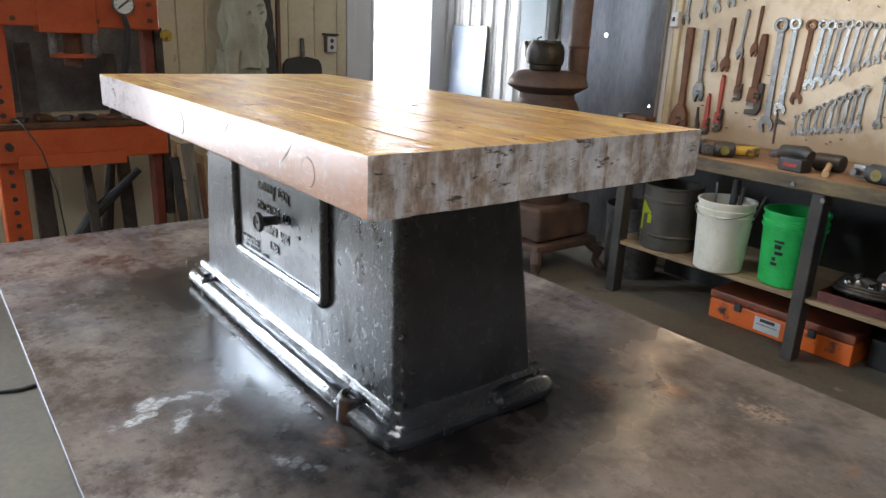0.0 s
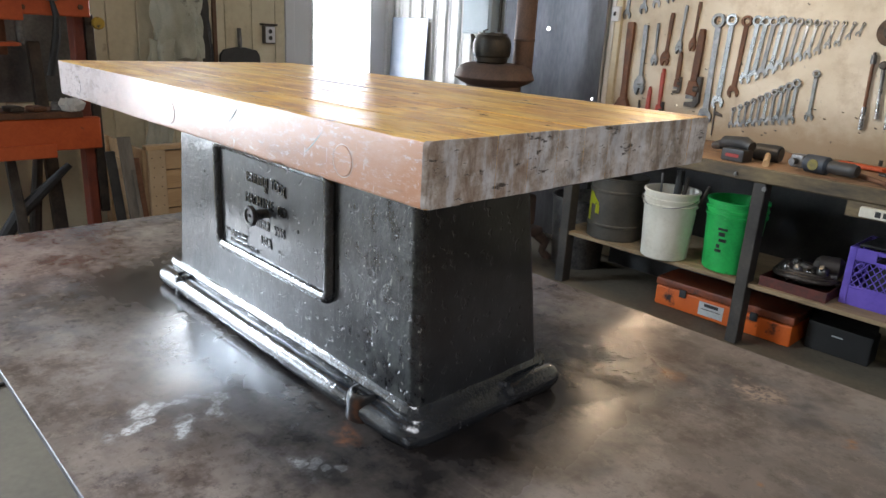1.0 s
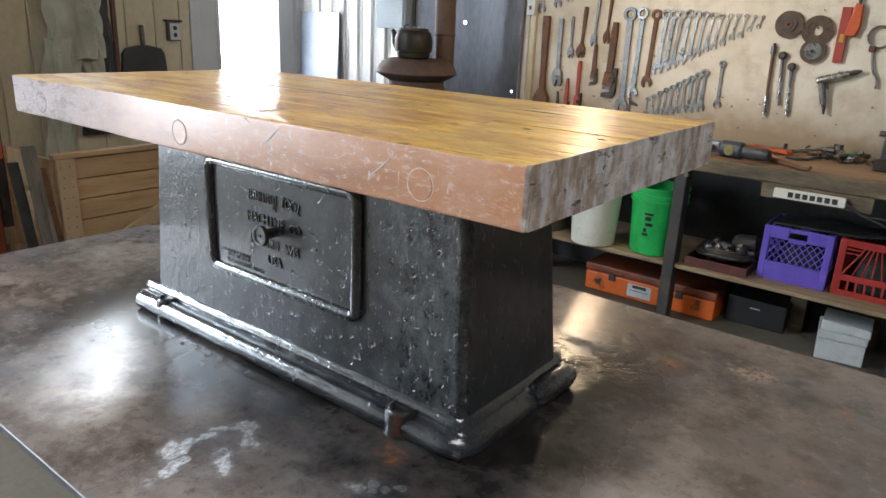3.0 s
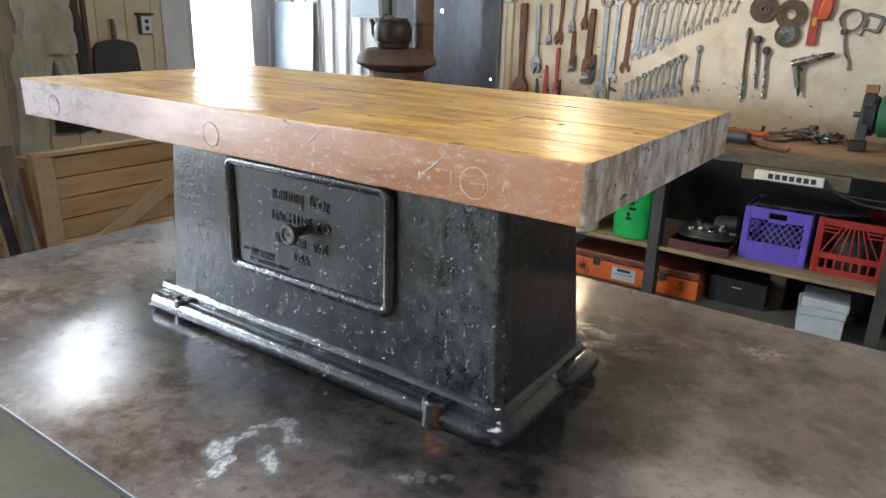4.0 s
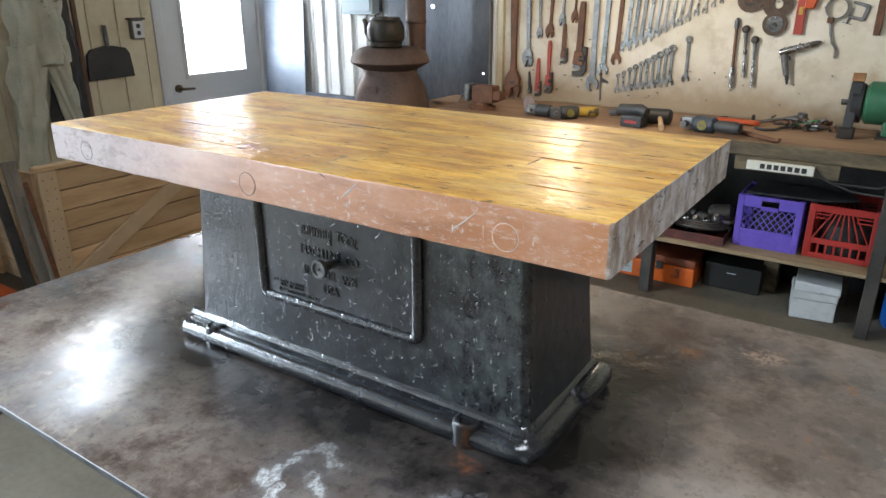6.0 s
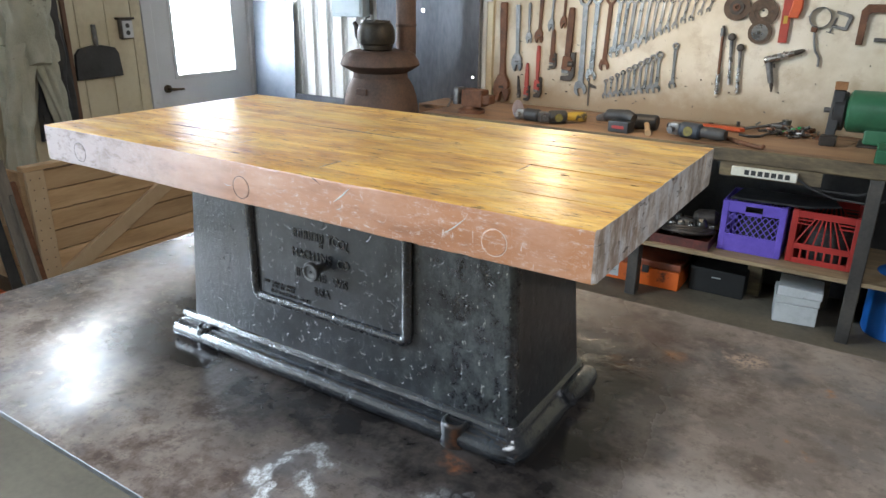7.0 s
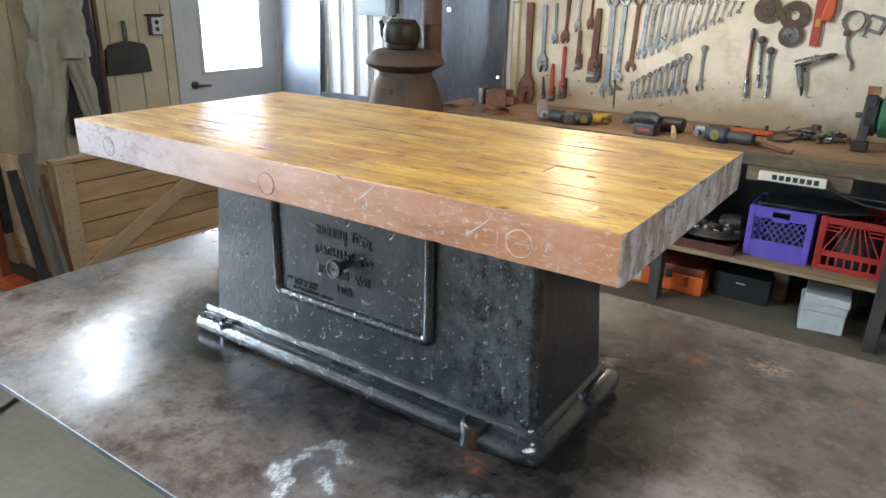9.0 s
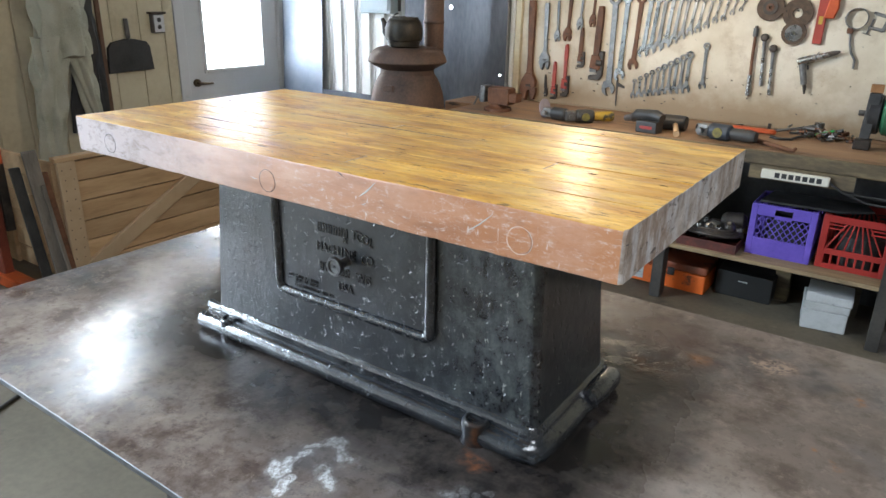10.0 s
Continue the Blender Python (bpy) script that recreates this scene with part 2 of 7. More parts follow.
M_MIDWALL = surf("unseen_mid_wall", [(0.20, 0.185, 0.16), (0.30, 0.28, 0.25), (0.38, 0.355, 0.32)], 2.0, (0.7, 0.9), bump=0.1, stretch=(4, 4, 0.4))
M_CEIL = surf("unseen_dull_ceiling", [(0.12, 0.11, 0.10), (0.20, 0.185, 0.165)], 1.0, (0.7, 0.9), bump=0.05)
M_DOOR = surf("grey_white_door_paint", [(0.58, 0.59, 0.60), (0.66, 0.67, 0.68)], 1.5, (0.35, 0.5), bump=0.02, spots=[((0.42, 0.42, 0.41), 3.0, 0.28)])
M_DARKSHEET = surf("dark_steel_sheet", [(0.09, 0.097, 0.11), (0.155, 0.163, 0.185), (0.235, 0.24, 0.262)], 1.3, (0.32, 0.5), metal=0.8, bump=0.05, fine=20, stretch=(2.5, 2.5, 0.7), spots=[((0.16, 0.12, 0.10), 3.0, 0.30)])
M_STOVE = surf("rusty_stove_iron", [(0.055, 0.038, 0.032), (0.115, 0.073, 0.056), (0.175, 0.105, 0.075)], 5.0, (0.55, 0.8), metal=0.3, bump=0.2, fine=80)
M_KETTLE = surf("blackened_kettle", [(0.012, 0.011, 0.010), (0.028, 0.024, 0.019), (0.06, 0.045, 0.028)], 9.0, (0.35, 0.55), metal=0.5, bump=0.1)
M_BENCHWOOD = surf("worn_bench_wood", [(0.15, 0.08, 0.04), (0.28, 0.16, 0.085), (0.38, 0.24, 0.135)], 3.0, (0.5, 0.75), bump=0.15, fine=40, stretch=(0.5, 3, 3), spots=[((0.06, 0.04, 0.028), 5.0, 0.36)])
M_BENCHEDGE = surf("grimy_bench_edge", [(0.045, 0.033, 0.02), (0.11, 0.082, 0.045), (0.19, 0.145, 0.075)], 8.0, (0.5, 0.75), bump=0.25, fine=40, stretch=(0.6, 3, 2), spots=[((0.25, 0.17, 0.05), 7.0, 0.32)])
M_LEG = surf("dark_grey_steel_leg", [(0.028, 0.026, 0.024), (0.055, 0.05, 0.044), (0.09, 0.08, 0.066)], 5.0, (0.45, 0.7), metal=0.2, bump=0.08)
M_SHELF = surf("dusty_plywood", [(0.15, 0.105, 0.055), (0.25, 0.18, 0.10), (0.34, 0.25, 0.145)], 6.0, (0.6, 0.85), bump=0.08, fine=30, stretch=(0.5, 3, 3))
M_PINE = surf("pine_crate_wood", [(0.38, 0.24, 0.12), (0.52, 0.345, 0.185), (0.62, 0.43, 0.25)], 3.5, (0.5, 0.75), bump=0.1, fine=30, stretch=(4, 0.5, 4), vary=0.15, spots=[((0.16, 0.09, 0.045), 2.5, 0.30)])
M_ORANGE = surf("orange_machine_paint", [(0.40, 0.06, 0.014), (0.52, 0.09, 0.02), (0.60, 0.12, 0.03)], 4.0, (0.35, 0.55), bump=0.05, spots=[((0.10, 0.05, 0.03), 5.0, 0.30)])
M_WHITEPAIL = surf("dirty_white_plastic", [(0.55, 0.52, 0.42), (0.68, 0.65, 0.55), (0.74, 0.72, 0.64)], 5.0, (0.35, 0.55), bump=0.03, spots=[((0.36, 0.29, 0.18), 6.0, 0.33)])
M_GREENPAIL = surf("bright_green_plastic", [(0.008, 0.27, 0.06), (0.012, 0.40, 0.085), (0.014, 0.46, 0.095)], 9.0, (0.3, 0.5), bump=0.03, spots=[((0.03, 0.17, 0.06), 9.0, 0.34)])
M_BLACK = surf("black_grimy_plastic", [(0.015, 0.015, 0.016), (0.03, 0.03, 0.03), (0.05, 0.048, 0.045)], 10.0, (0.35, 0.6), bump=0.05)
M_DRUM = surf("oily_black_drum", [(0.03, 0.028, 0.024), (0.055, 0.05, 0.04), (0.08, 0.07, 0.055)], 6.0, (0.35, 0.6), bump=0.06)
M_YELLOW = surf("yellow_plastic", [(0.40, 0.25, 0.025), (0.54, 0.35, 0.04)], 8.0, (0.4, 0.6), bump=0.04, spots=[((0.05, 0.04, 0.025), 16.0, 0.45)])
M_PURPLE = surf("purple_crate_plastic", [(0.10, 0.065, 0.37), (0.16, 0.10, 0.51)], 9.0, (0.35, 0.55), bump=0.03, spots=[((0.06, 0.045, 0.17), 12.0, 0.32)])
M_RED = surf("red_crate_plastic", [(0.30, 0.022, 0.018), (0.42, 0.035, 0.025)], 5.0, (0.35, 0.55), bump=0.03)
M_GREYBLOCK = surf("pale_grey_boxes", [(0.36, 0.37, 0.36), (0.48, 0.49, 0.48), (0.55, 0.56, 0.55)], 6.0, (0.55, 0.8), bump=0.06, spots=[((0.22, 0.21, 0.19), 8.0, 0.30)])

TZ = 0.832          # welding table's top
TOPZ = 1.33         # block top

# ---- setting ----
XA, YB, XR, YF, ZC = -3.84, 3.585, 3.6, -3.8, 3.6
bm = box(XA - 0.12, XR + 0.12, YF - 0.12, YB + 0.12, -0.1, 0.0)
solid("floor", bm, M_FLOOR, "worn brown-grey concrete floor with dark stains", "floor", kind="structure")
# unseen ceiling, added to close the room and kept dull to limit bounce
solid("ceiling", box(XA - 0.12, XR + 0.12, YF - 0.12, YB + 0.12, ZC, ZC + 0.1), M_CEIL, "unseen dull grey ceiling that closes the room", "ceiling", kind="structure")


def wall_with_holes(name, y0, y1, holes, material, label):
    """The wall at x = XA, cut by holes (y0, y1, z0, z1) in order of y."""
    bm, y = bmesh.new(), y0
    for a, b, c, d in holes:
        box(XA - 0.12, XA, y, a, 0, ZC, bm=bm)
        if c > 0:
            box(XA - 0.12, XA, a, b, 0, c, bm=bm)
        box(XA - 0.12, XA, a, b, d, ZC, bm=bm)
        y = b
    box(XA - 0.12, XA, y, y1, 0, ZC, bm=bm)
    return solid(name, bm, material, label, "wall", kind="structure")


# the small high opening is made up for the streak lamp
wall_w = wall_with_holes("wall_west", YF - 0.12, YB + 0.12, [(-3.60, -1.20, 0.55, 3.50), (1.41, 1.87, 2.38, 3.12), (2.57, 3.51, 0.0, 2.06)], M_WALL, "cream painted grooved board wall, scuffed and stained")
solid("wall_north", box(XA, XR + 0.12, YB, YB + 0.12, 0, ZC), M_WALL, "cream painted shop wall behind the bench", "wall", kind="structure")
# unseen walls; their tones are set for the reflections in the iron
solid("wall_east", box(XR, XR + 0.12, YF, YB, 0, ZC), M_DARKWALL, "unseen dark wall that keeps reflections low", "wall", kind="structure")
solid("wall_south", box(XA, XR + 0.12, YF - 0.12, YF, 0, ZC), M_MIDWALL, "unseen grey-brown wall that tempers reflections", "wall", kind="structure")
M_DAY = glow("bright_overcast_outside", (0.95, 0.98, 1.0), 6.0)
solid("backdrop", box(XA - 1.5, XA - 1.48, YF, YB + 2, -0.1, 4.5), M_DAY, "plain bright white overcast daylight outside", "backdrop", kind="structure")

# unseen glowing panel that goes with the added overhead fill
solid("skylight", box(1.2, 3.4, -1.8, -0.2, ZC - 0.03, ZC - 0.002), glow("fill_panel_glow", (0.93, 0.97, 1.0), 2.0), "unseen glowing roof panel added as fill light", "skylight", kind="structure")
lamp = thing("work_lamp", (-0.55, 2.5, 1.86), "warm bulb hanging on a cord above the workbench", "lamp")
part("bulb", lathe([(0, -0.055), (0.022, -0.05), (0.032, -0.03), (0.028, -0.008), (0.014, 0.02), (0.012, 0.035), (0, 0.035)], 16), glow("warm_bulb_glass", (1.0, 0.78, 0.5), 5.0), lamp).visible_shadow = False
part("socket", cyl((0, 0, 0.036), (0, 0, 0.09), 0.018), M_BLACK, lamp)
part("cord", cyl((0, 0, 0.09), (0, 0, ZC - 1.86), 0.004, n=8), M_BLACK, lamp)
y, rb = 0.35, random.Random(3)
while y < 2.44:
    w = min(rb.choice((0.196, 0.196, 0.215)), 2.495 - y)
    ob = part("board", box(XA, XA + 0.012, y + 0.003, y + w - 0.003, 0.0, 3.3 if not 1.1 < y < 2.0 else 2.10, 0.004, 1), M_WALL, wall_w)
    y += w


def siding(x0, x1, z0, z1):
    """Ribbed sheet: flats with narrow raised ribs."""
    pts, x = [], x0
    while x < x1:
        pts += [(x, 0.0), (x + 0.045, 0.0), (x + 0.055, 0.018), (x + 0.078, 0.018), (x + 0.088, 0.0), (x + 0.112, 0.0), (x + 0.115, 0.004), (x + 0.121, 0.004), (x + 0.124, 0.0)]
        x += 0.15
    bm = bmesh.new()
    vs = [[bm.verts.new((a, YB - 0.004 - b, z)) for a, b in pts if a <= x1] for z in (z0, z1)]
    for i in range(len(vs[0]) - 1):
        bm.faces.new((vs[0][i], vs[0][i + 1], vs[1][i + 1], vs[1][i]))
    return bm


solid("ribbed_siding", siding(XA, -1.5, 0, ZC), M_SIDING, "white ribbed metal siding on the wall", "siding", kind="structure", sharp=20)

# ---- door ----
door = thing("door_1", (XA, 2.57, 0), "grey-white half-glazed door, closed, with bright pane", "door", kind="structure")
bm = bmesh.new()
for a, b, c, d in ((0.01, 0.18, 0.01, 2.04), (0.78, 0.93, 0.01, 2.04), (0.18, 0.78, 0.01, 0.97), (0.18, 0.78, 1.92, 2.04)):
    box(-0.06, -0.015, a, b, c, d, bm=bm)
leaf = part("leaf", bm, M_DOOR, door)
bm = bmesh.new()
for a, b, c, d in ((0.165, 0.195, 0.955, 1.935), (0.765, 0.795, 0.955, 1.935), (0.195, 0.765, 0.955, 0.985), (0.195, 0.765, 1.905, 1.935)):
    box(-0.014, -0.004, a, b, c, d, 0.003, bm=bm)
part("glazing_bead", bm, M_DOOR, leaf)
pane = part("pane", box(-0.042, -0.036, 0.181, 0.779, 0.971, 1.919), glass("clear_pane"), leaf)
pane.visible_shadow = False
bm = bmesh.new()
for a, b, c, d in ((-0.075, 0.008, 0, 2.12), (0.932, 1.0, 0, 2.12), (0.008, 0.932, 2.045, 2.12)):
    box(-0.02, 0.018, a, b, c, d, 0.003, bm=bm)
part("frame", bm, M_DOOR, door)
M_BRASS = surf("aged_bronze_lever", [(0.10, 0.075, 0.05), (0.18, 0.14, 0.09)], 20, (0.3, 0.45), metal=0.9, bump=0.02)
hd = part("handle", cyl((-0.015, 0.085, 0.89), (0.003, 0.085, 0.89), 0.03), M_BRASS, leaf)
part("lever", tube([(0.0, 0.085, 0.89), (0.04, 0.085, 0.89), (0.05, 0.10, 0.89), (0.05, 0.19, 0.885)], [0.011, 0.011, 0.011, 0.008], 10), M_BRASS, hd)

# ---- bench ----
wb = thing("workbench", (0, 0, 0), "long wooden workbench with grimy edge and steel legs", "workbench")
part("benchtop", box(-1.62, 2.6, 2.86, YB - 0.03, 0.83, 0.90, 0.006), [M_BENCHWOOD, M_BENCHEDGE], wb, pick=lambda p: 1 if p.normal.y < -0.5 else 0)
for x in (-1.285, -0.185, 0.885, 2.0):
    part("leg", box(x - 0.03, x + 0.03, 2.872, 2.95, 0, 0.83, 0.004), M_LEG, wb)
part("corner_top", box(-1.85, -1.6205, 3.16, 3.496, 0.83, 0.90, 0.006), M_BENCHWOOD, wb)
part("shelf", box(-1.33, 2.2, 2.885, YB - 0.03, 0.305, 0.327, 0.002), M_SHELF, wb)
# added black board stands in for the shade under the bench
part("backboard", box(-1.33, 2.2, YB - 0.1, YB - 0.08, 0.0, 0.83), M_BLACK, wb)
tool_board = solid("tool_board", box(-1.50, 2.4, YB - 0.022, YB - 0.002, 0.90, 2.45), M_BOARD, "stained cream-white plywood tool board", "board", kind="structure")


# ---- welding table ----
def plate_material():
    k = Nodes("scuffed_hot_rolled_plate")
    P = k.pos
    wob = k.vmath("MULTIPLY_ADD", k.vmath("SUBTRACT", k.noise(P, 7.0, 3, 0.5, True), (0.5, 0.5, 0.5)), (0.16, 0.16, 0.0), P)
    wob2 = k.vmath("MULTIPLY_ADD", k.vmath("SUBTRACT", k.noise(P, 30.0, 3, 0.5, True), (0.5, 0.5, 0.5)), (0.035, 0.035, 0.0), wob)
    broad = k.noise(P, 2.6, 6, 0.62)
    mid = k.noise(P, 9.0, 6, 0.65)
    col = k.ramp(broad, [(0.32, (0.10, 0.088, 0.080)), (0.5, (0.24, 0.19, 0.16)), (0.68, (0.38, 0.315, 0.27))])
    col = k.mix(k.rng(mid, 0.47, 0.62, 0.0, 0.8), col, (0.085, 0.055, 0.042))
    col = k.mix(k.rng(k.noise(P, 3.4, 5, 0.6), 0.50, 0.72, 0.0, 0.6), col, (0.19, 0.215, 0.245))
    col = k.mix(k.rng(k.noise(P, 5.0, 6, 0.7), 0.52, 0.70, 0.0, 0.7), col, (0.46, 0.385, 0.33))
    col = k.mix(k.rng(k.noise(P, 26.0, 6, 0.8), 0.53, 0.66, 0.0, 0.6), col, (0.40, 0.33, 0.27))
    col = k.mix(k.rng(k.noise(P, 46.0, 6, 0.75), 0.53, 0.68, 0.0, 0.6), col, (0.05, 0.036, 0.03))
    # pale scrapes, rust and dark rings where they lie on the plate
    def blob(cx, cy, r, soft=0.12, v=None):
        d = k.vmath("DISTANCE", v or wob2, (cx, cy, TZ))
        return k.rng(d, r, r * soft, 0.0, 1.0)
    def add(color, strength, *spots, soft=0.12):
        nonlocal col
        m = 0.0
        for s in spots:
            m = k.math("MAXIMUM", m, blob(*s, soft))
        col = k.mix(k.math("MULTIPLY", m, strength, clamp=True), col, color)
        return m
    white = add((0.82, 0.83, 0.83), k.rng(k.noise(k.vmath("MULTIPLY", P, (1.0, 0.7, 1.0)), 105.0, 6, 0.85), 0.43, 0.58, 0.0, 1.0), (0.111, -0.137, 0.026), (0.142, -0.160, 0.022), (0.149, -0.144, 0.018), (0.128, -0.118, 0.018), (0.134, -0.100, 0.018), (0.141, -0.082, 0.018), (0.130, -0.055, 0.020), (0.142, -0.036, 0.024), (0.160, -0.036, 0.020), (0.178, -0.042, 0.024), (0.196, -0.043, 0.022), (0.209, -0.088, 0.022), (0.391, 0.004, 0.034), (0.424, 0.025, 0.015), (0.430, 0.045, 0.012), (0.374, -0.022, 0.022), soft=0.3)
    add((0.24, 0.22, 0.21), 0.4, (0.150, -0.06, 0.09), (0.12, -0.14, 0.05), (0.39, 0.0, 0.06))
    add((0.34, 0.29, 0.25), 0.5, (0.364, 0.835, 0.09), (0.56, 0.86, 0.07), (-0.87, -0.09, 0.07), (-0.60, 0.33, 0.05), (0.83, 0.80, 0.05), (-0.85, 0.2, 0.05))
    add((0.11, 0.06, 0.045), 0.7, (0.45, 0.74, 0.11), (0.50, 0.60, 0.09), (0.55, 0.68, 0.07))
    # black spray drift round the iron base, its shade and reflection painted in
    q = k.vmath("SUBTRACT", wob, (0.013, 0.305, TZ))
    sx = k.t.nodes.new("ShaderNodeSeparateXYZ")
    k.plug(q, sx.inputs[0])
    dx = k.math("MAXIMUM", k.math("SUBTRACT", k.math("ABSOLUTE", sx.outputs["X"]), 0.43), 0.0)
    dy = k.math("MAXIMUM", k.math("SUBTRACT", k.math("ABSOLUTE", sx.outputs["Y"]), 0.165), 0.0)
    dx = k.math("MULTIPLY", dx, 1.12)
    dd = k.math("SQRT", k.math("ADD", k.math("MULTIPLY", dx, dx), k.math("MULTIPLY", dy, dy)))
    drift_shade = k.math("SUBTRACT", 1.0, k.math("POWER", k.rng(dd, 0.08, 0.28, 0.0, 1.0), 1.7))
    drift_shade = k.math("MULTIPLY", drift_shade, k.rng(mid, 0.30, 0.70, 0.78, 1.08), clamp=True)
    # rust-dulled stretch of the plate
    sw = k.t.nodes.new("ShaderNodeSeparateXYZ")
    k.plug(wob, sw.inputs[0])
    dull = k.math("MULTIPLY", k.rng(sw.outputs["X"], 0.32, 0.52, 0.0, 1.0), k.rng(broad, 0.3, 0.6, 0.65, 1.0), clamp=True)
    dull = k.math("MULTIPLY", dull, k.math("SUBTRACT", 1.0, drift_shade))
    col = k.mix(k.math("MULTIPLY", dull, 0.40), col, (0.165, 0.135, 0.108))
    add((0.36, 0.17, 0.07), k.rng(k.noise(P, 45.0, 5, 0.7), 0.42, 0.58, 0.1, 0.85), (0.891, 0.45, 0.02), (0.898, 0.70, 0.02), (0.84, 0.48, 0.015), (0.49, 0.60, 0.06), (0.56, 0.70, 0.05))
    add((0.46, 0.34, 0.25), k.rng(k.noise(P, 60.0, 5, 0.75), 0.42, 0.56, 0.0, 0.85), (0.726, 0.754, 0.05), (0.70, 0.765, 0.03), soft=0.4)
    add((0.07, 0.062, 0.06), 0.75, (0.814, 0.72, 0.04), (0.80, 0.775, 0.03), (-0.32, -0.07, 0.02), (-0.36, 0.0, 0.015))
    add((0.075, 0.042, 0.032), k.rng(mid, 0.38, 0.60, 0.45, 0.85), (0.46, 0.72, 0.20), (0.40, 0.84, 0.13), (0.52, 0.56, 0.13))
    col = k.mix(drift_shade, col, (0.009, 0.008, 0.008))
    add((0.24, 0.085, 0.03), k.rng(k.noise(P, 50.0, 5, 0.7), 0.42, 0.58, 0.05, 0.55), (0.346, 0.112, 0.032), (0.348, 0.092, 0.018), soft=0.2)
    # long fine rolling scratches
    sc = k.noise(k.vmath("MULTIPLY", P, (3.0, 160.0, 1.0)), 1.0, 4, 0.6)
    col = k.mix(k.math("MULTIPLY", k.rng(sc, 0.62, 0.75, 0.0, 0.2), k.math("SUBTRACT", 1.0, drift_shade)), col, (0.36, 0.34, 0.32))
    ro = k.math("ADD", k.rng(broad, 0.3, 0.7, 0.135, 0.16), k.math("MULTIPLY", k.rng(mid, 0.4, 0.7, 0.0, 1.0), 0.06))
    # faint brushed streaks running slantwise
    st = k.t.nodes.new("ShaderNodeCombineXYZ")
    k.plug(k.vmath("DOT_PRODUCT", P, (13.0, 12.0, 0.0)), st.inputs[0])
    k.plug(k.vmath("DOT_PRODUCT", P, (-1.4, 1.5, 0.0)), st.inputs[1])
    streak = k.noise(st.outputs[0], 1.0, 3, 0.6)
    ro = k.math("ADD", ro, k.rng(streak, 0.38, 0.62, -0.022, 0.03), clamp=True)
    ro = k.math("ADD", ro, k.math("MULTIPLY", white, 0.18), clamp=True)
    ro = k.math("ADD", ro, k.math("ADD", k.math("MULTIPLY", drift_shade, -0.02), k.math("MULTIPLY", dull, 0.30)), clamp=True)
        # wet, beaded paint and rust just past the end of the casting
    wet = k.math("MULTIPLY", blob(0.47, 0.64, 0.20, 0.2, wob), k.rng(k.noise(P, 16.0, 4, 0.6), 0.40, 0.60, 0.0, 1.0), clamp=True)
    ro = k.math("SUBTRACT", ro, k.math("MULTIPLY", wet, 0.22), clamp=True)
    matt = k.math("MULTIPLY", blob(0.60, 0.74, 0.27, 0.35, wob), k.math("SUBTRACT", 1.0, wet))
    ro = k.math("ADD", ro, k.math("MULTIPLY", matt, 0.14), clamp=True)
    ro = k.math("MAXIMUM", ro, 0.11)
    sp = k.math("SUBTRACT", k.rng(drift_shade, 0.0, 1.0, 0.42, 0.27), k.math("MULTIPLY", dull, 0.16))
    k.plug(k.math("SUBTRACT", sp, k.math("MULTIPLY", matt, 0.16), clamp=True), k.bs.inputs["Specular IOR Level"])
    beads = k.noise(P, 170.0, 3, 0.55)
    nb = k.bump(k.math("ADD", mid, k.math("MULTIPLY", white, 0.4)), 0.03, 0.003)
    nb = k.bump(k.noise(P, 140.0, 3, 0.6), 0.05, 0.001, nb)
    nb = k.bump(k.math("MULTIPLY", beads, wet), 0.7, 0.003, nb)
    me = k.math("SUBTRACT", k.rng(drift_shade, 0.0, 0.9, 0.24, 0.03), k.math("MULTIPLY", dull, 0.18), clamp=True)
    m = k.done(col, ro, nb, me)
    k.plug(k.math("MULTIPLY", k.rng(drift_shade, 0.3, 1.0, 0.95, 0.92), k.math("SUBTRACT", 1.0, dull)), k.bs.inputs["Anisotropic"])
    tg = k.t.nodes.new("ShaderNodeCombineXYZ")
    tg.inputs[0].default_value, tg.inputs[1].default_value = 0.28, 0.96
    k.plug(tg.outputs[0], k.bs.inputs["Tangent"])
    return m


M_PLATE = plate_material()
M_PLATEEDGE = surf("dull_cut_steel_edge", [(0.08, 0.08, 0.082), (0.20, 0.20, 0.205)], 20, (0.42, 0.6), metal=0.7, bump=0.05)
wt = thing("welding_table", (0, 0, 0), "brown-grey steel plate welding table, scraped, with overspray and painted shade round the base", "table")
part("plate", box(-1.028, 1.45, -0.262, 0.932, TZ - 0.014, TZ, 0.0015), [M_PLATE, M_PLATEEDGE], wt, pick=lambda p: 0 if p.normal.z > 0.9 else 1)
for x in (-0.55, 1.2):
    for y in (0.10, 0.70):
        part("leg", box(x - 0.035, x + 0.035, y - 0.035, y + 0.035, 0, TZ - 0.075, 0.003), M_LEG, wt)
for y in (0.10, 0.70):
    part("rail", box(-0.85, 1.3, y - 0.03, y + 0.03, TZ - 0.075, TZ - 0.0145), M_LEG, wt)


